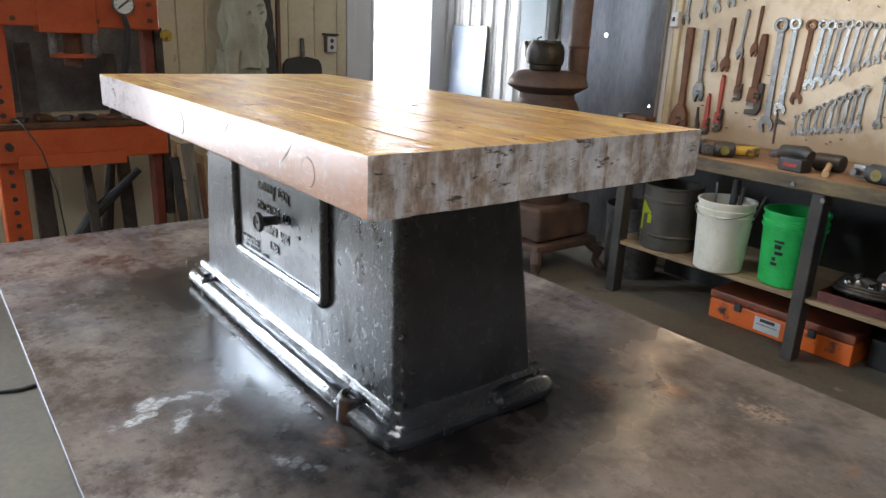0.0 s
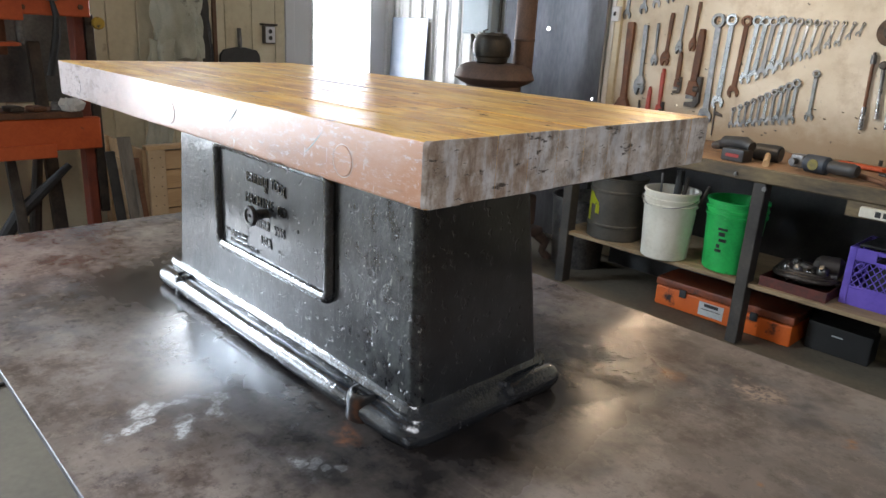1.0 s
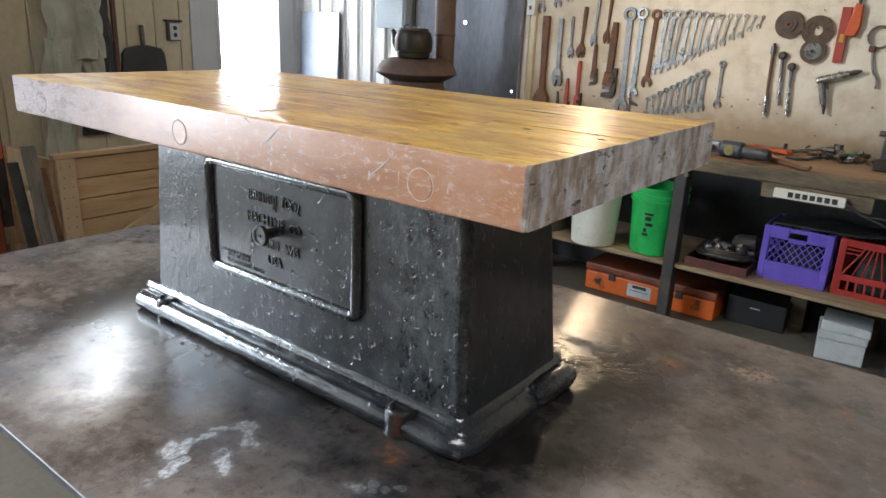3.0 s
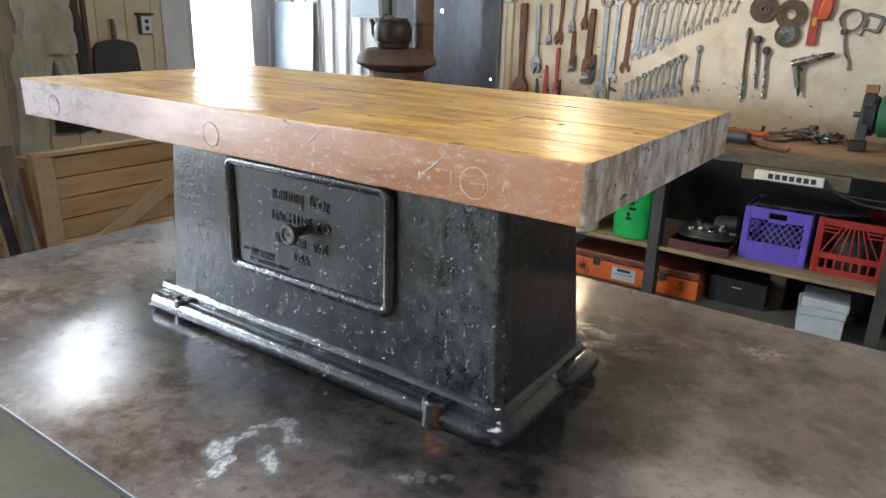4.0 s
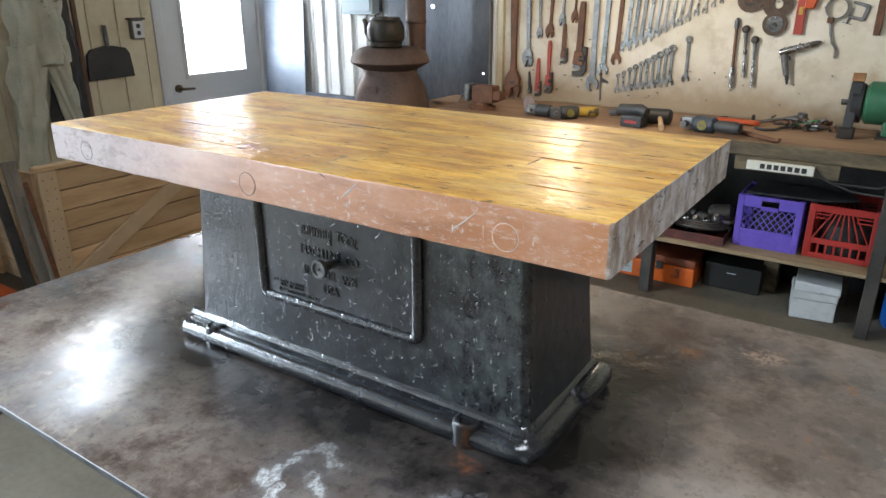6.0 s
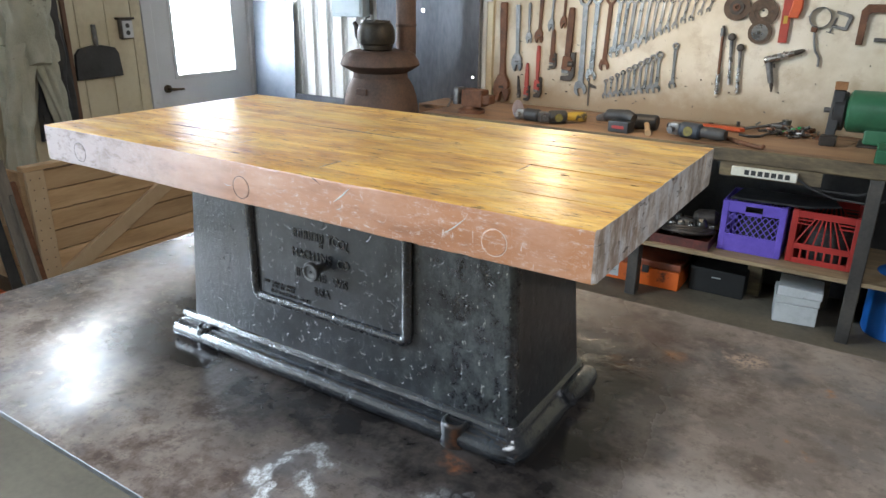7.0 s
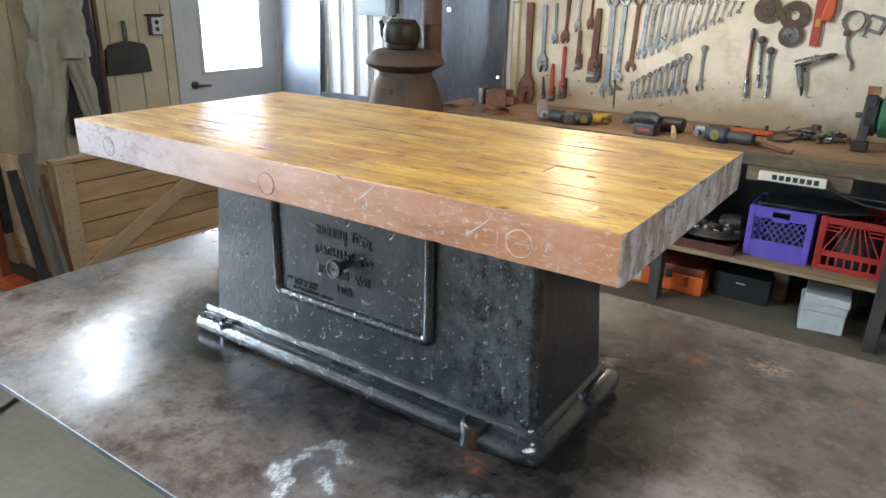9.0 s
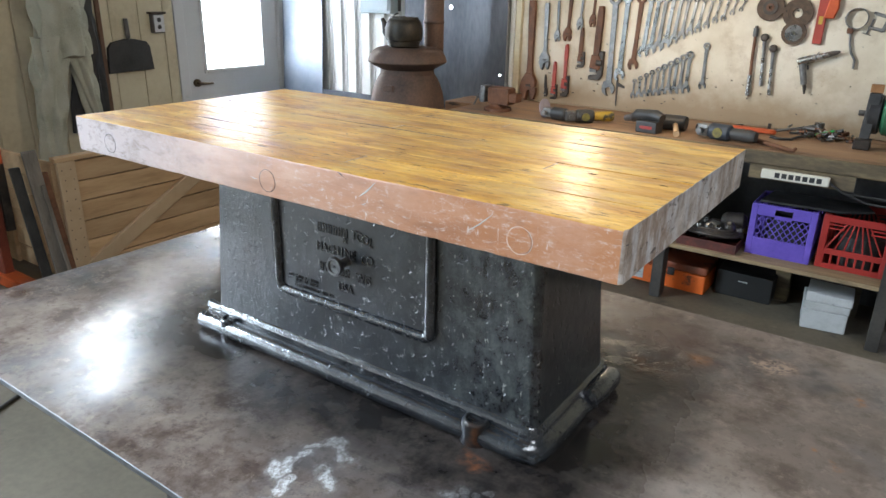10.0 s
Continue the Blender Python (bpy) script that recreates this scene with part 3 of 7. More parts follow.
# ---- the coffee table ----
def top_wood():
    k = Nodes("varnished_maple_staves")
    P = k.vmath("MULTIPLY_ADD", k.rnd, (13.0, 29.0, 7.0), k.pos)
    g1 = k.noise(k.vmath("MULTIPLY", P, (2.4, 9.0, 9.0)), 2.2, 6, 0.62)
    g2 = k.noise(k.vmath("MULTIPLY", P, (1.6, 60.0, 60.0)), 2.0, 5, 0.6)
    col = k.ramp(g1, [(0.28, (0.24, 0.092, 0.018)), (0.42, (0.55, 0.26, 0.040)), (0.57, (0.74, 0.41, 0.075)), (0.72, (0.84, 0.57, 0.19))])
    hs = k.t.nodes.new("ShaderNodeHueSaturation")
    k.plug(k.rng(k.rnd, 0.0, 1.0, 0.90, 1.06), hs.inputs["Value"])
    k.plug(col, hs.inputs["Color"])
    col = hs.outputs["Color"]
    col = k.mix(k.rng(g2, 0.52, 0.70, 0.0, 0.26), col, (0.24, 0.105, 0.025))
    blotch = k.noise(k.vmath("MULTIPLY", k.pos, (1.0, 2.2, 1.0)), 7.0, 6, 0.66)
    col = k.mix(k.rng(blotch, 0.47, 0.62, 0.0, 0.52), col, (0.34, 0.15, 0.022))
    plum = k.noise(k.vmath("MULTIPLY", k.pos, (1.0, 1.6, 1.0)), 8.0, 6, 0.72)
    col = k.mix(k.rng(plum, 0.50, 0.64, 0.0, 0.50), col, (0.30, 0.135, 0.055))
    nick = k.noise(k.vmath("MULTIPLY", P, (9.0, 52.0, 52.0)), 2.4, 4, 0.6)
    col = k.mix(k.rng(nick, 0.62, 0.66, 0.0, 0.85), col, (0.06, 0.028, 0.012))
    fleck = k.noise(k.vmath("MULTIPLY", P, (24.0, 95.0, 95.0)), 2.2, 3, 0.6)
    col = k.mix(k.math("MULTIPLY", k.rng(fleck, 0.64, 0.69, 0.0, 0.8), k.rng(blotch, 0.40, 0.55, 0.2, 1.0)), col, (0.07, 0.035, 0.015))
    haze = k.noise(k.vmath("MULTIPLY", k.pos, (1.0, 1.7, 1.0)), 4.5, 5, 0.62)
    col = k.mix(k.rng(haze, 0.48, 0.64, 0.0, 0.5), col, (0.66, 0.44, 0.13))
    pale = k.noise(k.vmath("MULTIPLY", P, (2.0, 14.0, 14.0)), 3.0, 5, 0.7)
    col = k.mix(k.rng(pale, 0.56, 0.75, 0.0, 0.55), col, (0.68, 0.48, 0.24))
    ro = k.rng(pale, 0.35, 0.7, 0.40, 0.60)
    wav = k.noise(k.vmath("MULTIPLY", k.pos, (1.0, 1.25, 1.0)), 27.0, 4, 0.55)
    rip = k.noise(k.vmath("MULTIPLY", k.pos, (1.0, 1.5, 1.0)), 80.0, 4, 0.6)
    nb = k.bump(g2, 0.06, 0.001, k.bump(wav, 0.62, 0.006))
    nb = k.bump(rip, 0.36, 0.0016, nb)
    k.bs.inputs["Specular IOR Level"].default_value = 0.3
    nb = k.bump(k.rng(nick, 0.60, 0.66, 1.0, 0.0), 0.4, 0.001, nb)
    return k.done(col, ro, nb, 0.0, 0.24, 0.12)


def front_wood():
    k = Nodes("pinkish_scuffed_edge_wood")
    P = k.pos
    g = k.noise(k.vmath("MULTIPLY", P, (1.5, 1.0, 7.0)), 3.0, 6, 0.6)
    col = k.ramp(g, [(0.30, (0.30, 0.135, 0.075)), (0.5, (0.47, 0.240, 0.145)), (0.7, (0.57, 0.345, 0.24))])
    # amber varnish left in patches toward one end
    sv = k.t.nodes.new("ShaderNodeSeparateXYZ")
    k.plug(k.vmath("MULTIPLY_ADD", k.noise(P, 7.0, 4, 0.6, True), (0.35, 0, 0), P), sv.inputs[0])
    amber = k.math("MULTIPLY", k.rng(sv.outputs["X"], 0.20, 0.62, 0.0, 1.0), k.rng(k.noise(k.vmath("MULTIPLY", P, (1.0, 1.0, 1.8)), 14.0, 6, 0.72), 0.40, 0.58, 0.25, 1.0), clamp=True)
    col = k.mix(k.math("MULTIPLY", amber, 0.72), col, (0.42, 0.165, 0.055))
    col = k.mix(k.rng(k.noise(k.vmath("MULTIPLY", P, (1.0, 1.0, 3.0)), 22.0, 5, 0.7), 0.56, 0.68, 0.0, 0.45), col, (0.27, 0.12, 0.065))
    sc = k.noise(k.vmath("MULTIPLY", P, (10.0, 1.0, 30.0)), 5.0, 6, 0.8)
    msk = k.noise(P, 6.0, 3, 0.5)
    w = k.math("MULTIPLY", k.rng(sc, 0.53, 0.68, 0.0, 1.0), k.rng(msk, 0.42, 0.60, 0.0, 0.85), clamp=True)
    tick = k.noise(k.vmath("MULTIPLY", P, (30.0, 1.0, 9.0)), 4.0, 5, 0.75)
    w = k.math("MAXIMUM", w, k.math("MULTIPLY", k.rng(tick, 0.60, 0.68, 0.0, 0.9), k.rng(msk, 0.46, 0.60, 0.1, 1.0)))
    col = k.mix(w, col, (0.66, 0.62, 0.60))
    dk = k.noise(k.vmath("MULTIPLY", P, (30.0, 1.0, 80.0)), 1.2, 4, 0.6)
    col = k.mix(k.rng(dk, 0.68, 0.76, 0.0, 0.7), col, (0.16, 0.08, 0.05))
    # greyed, weathered stretch toward one end
    sx = k.t.nodes.new("ShaderNodeSeparateXYZ")
    k.plug(k.vmath("MULTIPLY_ADD", k.noise(P, 9.0, 5, 0.6, True), (0.3, 0, 0), P), sx.inputs[0])
    raw = k.rng(sx.outputs["X"], 0.10, -0.30, 0.0, 1.0)
    col = k.mix(k.math("MULTIPLY", raw, 0.85), col, (0.53, 0.475, 0.47))
    br = k.noise(k.vmath("MULTIPLY", P, (1.0, 1.0, 1.6)), 9.0, 5, 0.7)
    col = k.mix(k.math("MULTIPLY", raw, k.rng(br, 0.50, 0.66, 0.0, 0.7)), col, (0.29, 0.20, 0.15))
    col = k.mix(k.math("MULTIPLY", raw, k.rng(k.noise(k.vmath("MULTIPLY", P, (1.0, 1.0, 2.2)), 30.0, 5, 0.7), 0.52, 0.64, 0.0, 0.6)), col, (0.20, 0.14, 0.105))
    nb = k.bump(sc, 0.16, 0.002, k.bump(g, 0.1, 0.004))
    nb = k.bump(k.math("MULTIPLY", k.math("ADD", br, sc), raw), 0.5, 0.005, nb)
    k.plug(k.rng(raw, 0.2, 1.0, 0.5, 0.12), k.bs.inputs["Specular IOR Level"])
    return k.done(col, k.math("ADD", k.rng(g, 0.3, 0.7, 0.28, 0.40), k.math("MULTIPLY", raw, 0.3)), nb, 0.0, k.math("MULTIPLY", k.math("SUBTRACT", 1.0, raw), 0.45, clamp=True), 0.28)


def end_wood():
    k = Nodes("weathered_grey_end_grain")
    P = k.pos
    g = k.noise(k.vmath("MULTIPLY_ADD", k.rnd, (0.0, 0.02, 0.05), k.vmath("MULTIPLY", P, (1.0, 0.85, 1.2))), 20.0, 6, 0.72)
    col = k.ramp(g, [(0.30, (0.13, 0.098, 0.072)), (0.45, (0.31, 0.25, 0.20)), (0.57, (0.50, 0.44, 0.385)), (0.70, (0.74, 0.70, 0.67))])
    br = k.noise(P, 7.0, 4, 0.6)
    col = k.mix(k.rng(br, 0.46, 0.64, 0.0, 0.8), col, (0.23, 0.125, 0.07))
    pale = k.noise(P, 13.0, 5, 0.7)
    col = k.mix(k.rng(pale, 0.53, 0.63, 0.0, 0.6), col, (0.66, 0.64, 0.62))
    strk = k.noise(k.vmath("MULTIPLY", P, (1.0, 1.0, 0.30)), 38.0, 5, 0.7)
    col = k.mix(k.rng(strk, 0.50, 0.62, 0.0, 0.55), col, (0.62, 0.64, 0.67))
    col = k.mix(k.rng(strk, 0.46, 0.36, 0.0, 0.65), col, (0.15, 0.085, 0.045))
    cr = k.noise(k.vmath("MULTIPLY", P, (1.0, 4.0, 14.0)), 5.0, 5, 0.75)
    crk = k.rng(cr, 0.60, 0.64, 0.0, 0.9)
    col = k.mix(crk, col, (0.04, 0.03, 0.022))
    nb = k.bump(g, 0.3, 0.004, k.bump(k.math("SUBTRACT", 1.0, crk), 0.5, 0.002))
    return k.done(col, k.rng(br, 0.3, 0.7, 0.34, 0.55), nb, 0.0, 0.15, 0.25)


def cast_iron(strength=1.0, grain=0.10, coat=0.8, blotchy=1.0, rough=0.36):
    k = Nodes("black_enamel_on_rough_casting")
    P = k.pos
    a = k.noise(P, 15.0, 3, 0.5)
    lump = k.noise(k.vmath("MULTIPLY", P, (1.0, 1.0, 0.6)), 48.0, 4, 0.6)
    fine = k.noise(k.vmath("MULTIPLY", P, (1.0, 1.0, 0.5)), 150.0, 3, 0.6)
    pit = k.rng(k.noise(P, 62.0, 2, 0.5), 0.63, 0.69, 0.0, 1.0)
    patch = k.noise(P, 8.0, 4, 0.6)
    sx = k.t.nodes.new("ShaderNodeSeparateXYZ")
    k.plug(k.vmath("MULTIPLY_ADD", k.noise(P, 11.0, 4, 0.6, True), (0.16, 0.0, 0.2), P), sx.inputs[0])
    zone = k.math("ADD", k.rng(sx.outputs["X"], -0.08, -0.17, 0.0, 0.75), k.math("MULTIPLY", k.rng(sx.outputs["X"], 0.34, 0.44, 0.0, 0.7), k.rng(sx.outputs["Z"], 0.20, 0.34, 0.15, 1.0)), clamp=True)
    rough_zone = k.math("MULTIPLY", k.math("MAXIMUM", k.rng(patch, 0.52, 0.62, 0.08, 0.35), zone), k.rng(sx.outputs["Y"], 0.19, 0.175, 0.15, 1.0))
    lump = k.math("MULTIPLY", lump, k.math("MULTIPLY_ADD", rough_zone, 0.75, 0.12))
    fleck = k.math("MULTIPLY", k.rng(fine, 0.50, 0.60, 0.0, 1.0), rough_zone)
    col = k.ramp(a, [(0.35, (0.012, 0.013, 0.016)), (0.55, (0.020, 0.023, 0.027)), (0.72, (0.030, 0.034, 0.039))])
    face = k.rng(sx.outputs["Y"], 0.19, 0.175, 0.0, 1.0)
    far = k.math("MULTIPLY", k.rng(sx.outputs["X"], 0.14, 0.42, 0.12 * blotchy, blotchy), face)
    thin = k.noise(k.vmath("MULTIPLY", P, (1.0, 1.0, 0.65)), 60.0, 6, 0.75)
    col = k.mix(k.math("MULTIPLY", k.rng(thin, 0.50, 0.66, 0.0, 0.5), far), col, (0.062, 0.073, 0.070))
    # thin, blotchy paint toward one end of the front, with bare flecks
    blot = k.noise(k.vmath("MULTIPLY", P, (1.0, 1.0, 0.8)), 36.0, 6, 0.80)
    col = k.mix(k.math("MULTIPLY", k.rng(blot, 0.50, 0.60, 0.0, 0.8), far), col, (0.070, 0.082, 0.074))
    col = k.mix(k.math("MULTIPLY", k.rng(blot, 0.48, 0.38, 0.0, 0.5), far), col, (0.006, 0.005, 0.005))
    scr = k.noise(k.vmath("MULTIPLY", P, (1.0, 1.0, 0.45)), 120.0, 3, 0.65)
    col = k.mix(k.math("MULTIPLY", k.rng(scr, 0.66, 0.69, 0.0, 0.9), k.math("MULTIPLY_ADD", far, 0.95, 0.12)), col, (0.32, 0.33, 0.30))
    rust = k.noise(P, 6.0, 6, 0.7)
    col = k.mix(k.rng(rust, 0.62, 0.74, 0.0, 0.4), col, (0.09, 0.05, 0.028))
    h = k.math("ADD", k.math("MULTIPLY", a, 0.20), k.math("ADD", k.math("MULTIPLY", lump, 0.26), k.math("MULTIPLY", fleck, 0.075)))
    h = k.math("SUBTRACT", h, k.math("MULTIPLY", pit, 0.15))
    k.bs.inputs["Specular IOR Level"].default_value = 0.54
    nb = k.bump(k.noise(P, 230.0, 2, 0.5), grain, 0.0014, k.bump(h, 1.1 * strength, 0.006))
    return k.done(col, k.math("ADD", k.rng(thin, 0.4, 0.7, rough, rough + 0.14), k.math("MULTIPLY", far, k.rng(blot, 0.44, 0.60, -0.14, 0.12))), nb, 0.0, coat, 0.05)


def cast_iron_rust():
    k = Nodes("black_enamel_with_rust_run")
    P = k.pos
    a = k.noise(P, 60.0, 4, 0.55)
    d = k.vmath("DISTANCE", k.vmath("MULTIPLY", k.vmath("MULTIPLY_ADD", k.noise(P, 40.0, 4, 0.6, True), (0.012, 0, 0), P), (1.0, 1.0, 0.0)), (0.346, 0.118, 0.0))
    col = k.mix(k.math("MULTIPLY", k.rng(d, 0.020, 0.004, 0.0, 0.75), k.rng(a, 0.42, 0.60, 0.1, 1.0)), (0.016, 0.017, 0.018), (0.13, 0.055, 0.025))
    return k.done(col, 0.28, k.bump(a, 0.35, 0.003), 0.0, 0.2, 0.1)


M_TOPWOOD, M_FRONT, M_END, M_IRON, M_IRONRUST = top_wood(), front_wood(), end_wood(), cast_iron(), cast_iron_rust()
M_IRONBEAD, M_IRONFOOT, M_IRONLUG = cast_iron(0.28, 0.20, 1.0, 0.1, 0.20), cast_iron(0.38, 0.28, 1.0, 0.12, 0.17), cast_iron(0.7, 0.50, 1.0, 0.05, 0.14)
M_KNOB = surf("worn_black_iron_knob", [(0.05, 0.05, 0.05), (0.13, 0.13, 0.13), (0.20, 0.20, 0.19)], 60, (0.3, 0.5), metal=0.3, bump=0.1)
ct = thing("coffee_table", (0, 0, TZ), "low table of black cast-iron machine base and varnished butcher-block top", "table")
H = TOPZ - TZ
B0 = H - 0.072
low = [(-0.412, 0.160, 0.012), (0.437, 0.160, 0.012), (0.437, 0.462, 0.012), (-0.412, 0.462, 0.012)]
upp = [(-0.362, 0.160, B0), (0.424, 0.160, B0), (0.424, 0.400, B0), (-0.362, 0.400, B0)]
base = part("cast_iron_base", hexa(low + upp, 0.015, 3), M_IRON, ct, "glossy black-painted rough cast-iron machine base")
part("foot_flange", box(-0.43, 0.455, 0.135, 0.480, 0.0, 0.020, 0.008, 2), M_IRONBEAD, base)


def bead(pts, r):
    rr = [r * 0.7] + [r] * (len(pts) - 2) + [r * 0.7]
    return tube(pts, rr, 14)


def along(p, q, n):
    p, q = Vector(p), Vector(q)
    ds = [0.0, 0.008] + [(p - q).length * i / n for i in range(1, n)] + [(p - q).length - 0.008, (p - q).length]
    return [p + (q - p).normalized() * d for d in ds]


def moulding(stations, closed_ends=True):
    """A cast moulding swept along stations of (x, y, outward x, outward y, profile of (out, z))."""
    bm, rings = bmesh.new(), []
    for x, y, nx, ny, prof in stations:
        rings.append([bm.verts.new((x + nx * d, y + ny * d, z)) for d, z in prof])
    for p, q in zip(rings, rings[1:]):
        for j in range(len(p) - 1):
            bm.faces.new((p[j], q[j], q[j + 1], p[j + 1]))
    if closed_ends:
        bm.faces.new(rings[0])
        bm.faces.new(rings[-1][::-1])
    return bm


# profile from wall to plate: lip, hollow, then the half-round bead; flatter toward the end of the casting
ROUND = [(-0.006, 0.062), (0.001, 0.058), (0.004, 0.053), (0.0065, 0.049), (0.0055, 0.044), (0.0035, 0.0405)] + [(0.0130 + 0.0235 * math.cos(radians(a)), 0.0185 + 0.0225 * math.sin(radians(a))) for a in (108, 92, 76, 60, 44, 28, 12, -4, -20, -36)] + [(0.024, 0.0), (-0.006, 0.0)]
FLAT = [(-0.006, 0.060), (0.001, 0.055), (0.0035, 0.050), (0.006, 0.046), (0.0075, 0.042), (0.009, 0.038)] + [(0.0115, 0.0345), (0.014, 0.031), (0.0165, 0.028), (0.019, 0.025), (0.0215, 0.0215), (0.0235, 0.0175), (0.025, 0.013), (0.0255, 0.009), (0.0255, 0.006), (0.0252, 0.003)] + [(0.024, 0.0), (-0.006, 0.0)]
rf = random.Random(14)


def blend(f):
    return [(a[0] + (b[0] - a[0]) * f, a[1] + (b[1] - a[1]) * f) for a, b in zip(ROUND, FLAT)]


def rough_cast(prof, amount=0.0006):
    return [(d + rf.uniform(-amount, amount), z + (rf.uniform(-amount, amount) if z > 0.001 else 0.0)) for d, z in prof]


stations = [(-0.437 + 0.849 * i / 60, 0.158, 0.0, -1.0, rough_cast(blend(min(1.0, max(0.0, (i - 50) / 9)) * 0.55))) for i in range(61)]
stations += [(0.415 + 0.020 * math.sin(radians(a)), 0.178 - 0.020 * math.cos(radians(a)), math.sin(radians(a)), -math.cos(radians(a)), rough_cast(blend(0.6 + 0.4 * a / 90))) for a in range(10, 91, 10)]
stations += [(0.436 - 0.002 * i / 14, 0.178 + 0.290 * i / 14, 1.0, 0.0, rough_cast(blend(1.0 if i < 8 else max(0.35, 1.0 - (i - 8) / 3)))) for i in range(1, 15)]
part("foot_moulding", moulding(stations), M_IRONFOOT, base)
part("side_bead", bead(along((-0.424, 0.138, 0.018), (-0.424, 0.472, 0.019), 4), 0.0225), M_IRONBEAD, base)
part("side_lug", tube([(0.450, 0.352, 0.021), (0.451, 0.358, 0.022), (0.452, 0.40, 0.0235), (0.452, 0.455, 0.0235), (0.451, 0.470, 0.022), (0.450, 0.476, 0.020)], [0.012, 0.0205, 0.0235, 0.0235, 0.0205, 0.010], 16), M_IRONLUG, base)
for x, mt, f in ((-0.348, M_IRONFOOT, 1.0), (0.326, M_IRONRUST, 1.15)):
    boss = bmesh.new()
    lathe([(0.014 * f, 0.026), (0.014 * f, 0.042), (0.017 * f, 0.046), (0.020 * f, 0.045), (0.023 * f, 0.040), (0.025 * f, 0.0), (0.0, 0.0)], 20, boss, (x, 0.147, 0))
    lathe([(0.0, 0.026), (0.014 * f, 0.026)], 20, boss, (x, 0.147, 0))
    box(x - 0.022 * f, x + 0.022 * f, 0.146, 0.17, 0.0, 0.044, 0.008, 2, boss)
    part("boss", boss, mt, base, "bolt boss with open hole")


def round_rect(x0, x1, z0, z1, r, n=5):
    out = []
    for cx, cz, a in ((x1 - r, z1 - r, 0), (x0 + r, z1 - r, 90), (x0 + r, z0 + r, 180), (x1 - r, z0 + r, 270)):
        out += [(cx + r * math.cos(radians(a + 90 * i / n)), cz + r * math.sin(radians(a + 90 * i / n))) for i in range(n + 1)]
    return out


ring = round_rect(-0.178, 0.214, 0.163, 0.372, 0.014)
part("panel_rim", tube([(x, 0.158, z) for x, z in ring], 0.0118, 12, closed=True), M_IRONBEAD, base)
panel = part("panel", prism(round_rect(-0.174, 0.210, 0.167, 0.368, 0.012), -0.003, 0.0015, 0.001, m=Matrix.Translation((0, 0.158, 0)) @ Matrix.Rotation(radians(90), 4, "X")), M_IRON, base)
PY = 0.157


def cast_text(body, x, z, size):
    cu = bpy.data.curves.new("cast_letters", "FONT")
    cu.body, cu.size, cu.extrude, cu.align_x, cu.bevel_depth, cu.resolution_u = body, size, 0.0026, "CENTER", 0.0005, 3
    tmp = new("cast_letters", cu)
    me = bpy.data.meshes.new_from_object(tmp.evaluated_get(bpy.context.evaluated_depsgraph_get()))
    bpy.data.objects.remove(tmp)
    me.materials.clear()
    me.materials.append(M_IRONBEAD)
    ob = new("cast_letters", me)
    ob.parent = panel
    ob.matrix_basis = Matrix.Translation((x, PY, z)) @ Matrix.Rotation(radians(90), 4, "X") @ Matrix.Diagonal((0.85, 1, 1, 1))
    return ob


def cast_bars(x0, x1, z, h, groups, arch=0.0):
    """Raised plain bars in place of a line of cast lettering; groups are counts of bars, gaps between."""
    total = sum(groups) + 0.8 * (len(groups) - 1)
    pitch, x = (x1 - x0) / total, x0
    bm = bmesh.new()
    for g in groups:
        for i in range(g):
            u = ((x + pitch / 2) - (x0 + x1) / 2) / ((x1 - x0) / 2)
            zz = z - arch * u * u
            m = Matrix.Translation((x + pitch / 2, PY, zz)) @ Matrix.Rotation(-arch * u * 18, 4, "Y")
            w = pitch * 0.36
            box(-w, -w * 0.25, -0.0026, 0.001, -h / 2, h / 2, 0.0004, 1, bm, m)
            box(w * 0.25, w, -0.0026, 0.001, -h / 2, h / 2, 0.0004, 1, bm, m)
            box(-w, w, -0.0024, 0.001, (h / 2 if i % 2 else 0.12 * h) - 0.15 * h, (h / 2 if i % 2 else 0.12 * h), 0.0003, 1, bm, m)
            x += pitch
        x += 0.8 * pitch
    part("lettering_line", bm, M_IRONBEAD, panel, "raised cast lettering on black iron")


def cast_word(word, x0, x1, z, size, mid=None, half=1.0, arch=0.0):
    """Cast letters spread evenly from x0 to x1, on an arch about mid where there is one."""
    for i, ch in enumerate(word):
        x = x0 + (x1 - x0) * (i + 0.5) / len(word)
        u = (x - mid) / half if arch else 0.0
        ob = cast_text(ch, x, z - arch * u * u, size)
        ob.matrix_basis = Matrix.Translation((x, PY, z - arch * u * u)) @ Matrix.Rotation(arch * u * 26, 4, "Y") @ Matrix.Rotation(radians(90), 4, "X") @ Matrix.Diagonal((0.82, 1, 1, 1))


cast_bars(-0.062, 0.020, 0.325, 0.018, (6,), 0.0)
cast_word("TOOL", 0.028, 0.083, 0.319, 0.026, 0.011, 0.073, 0.010)
cast_text("&", 0.012, 0.306, 0.018)
cast_word("MACHINE", -0.064, 0.040, 0.276, 0.026)
cast_word("CO", 0.052, 0.080, 0.273, 0.026)
cast_bars(-0.060, 0.022, 0.243, 0.018, (6,), 0.0)
cast_text("WIS", 0.057, 0.233, 0.025)
cast_text("USA", 0.009, 0.203, 0.025)
cast_bars(-0.152, -0.064, 0.2025, 0.0065, (3, 4, 2, 4))
cast_bars(-0.130, -0.066, 0.1945, 0.0065, (3, 2, 4))
cast_bars(-0.134, -0.024, 0.1835, 0.0075, (12, 5))
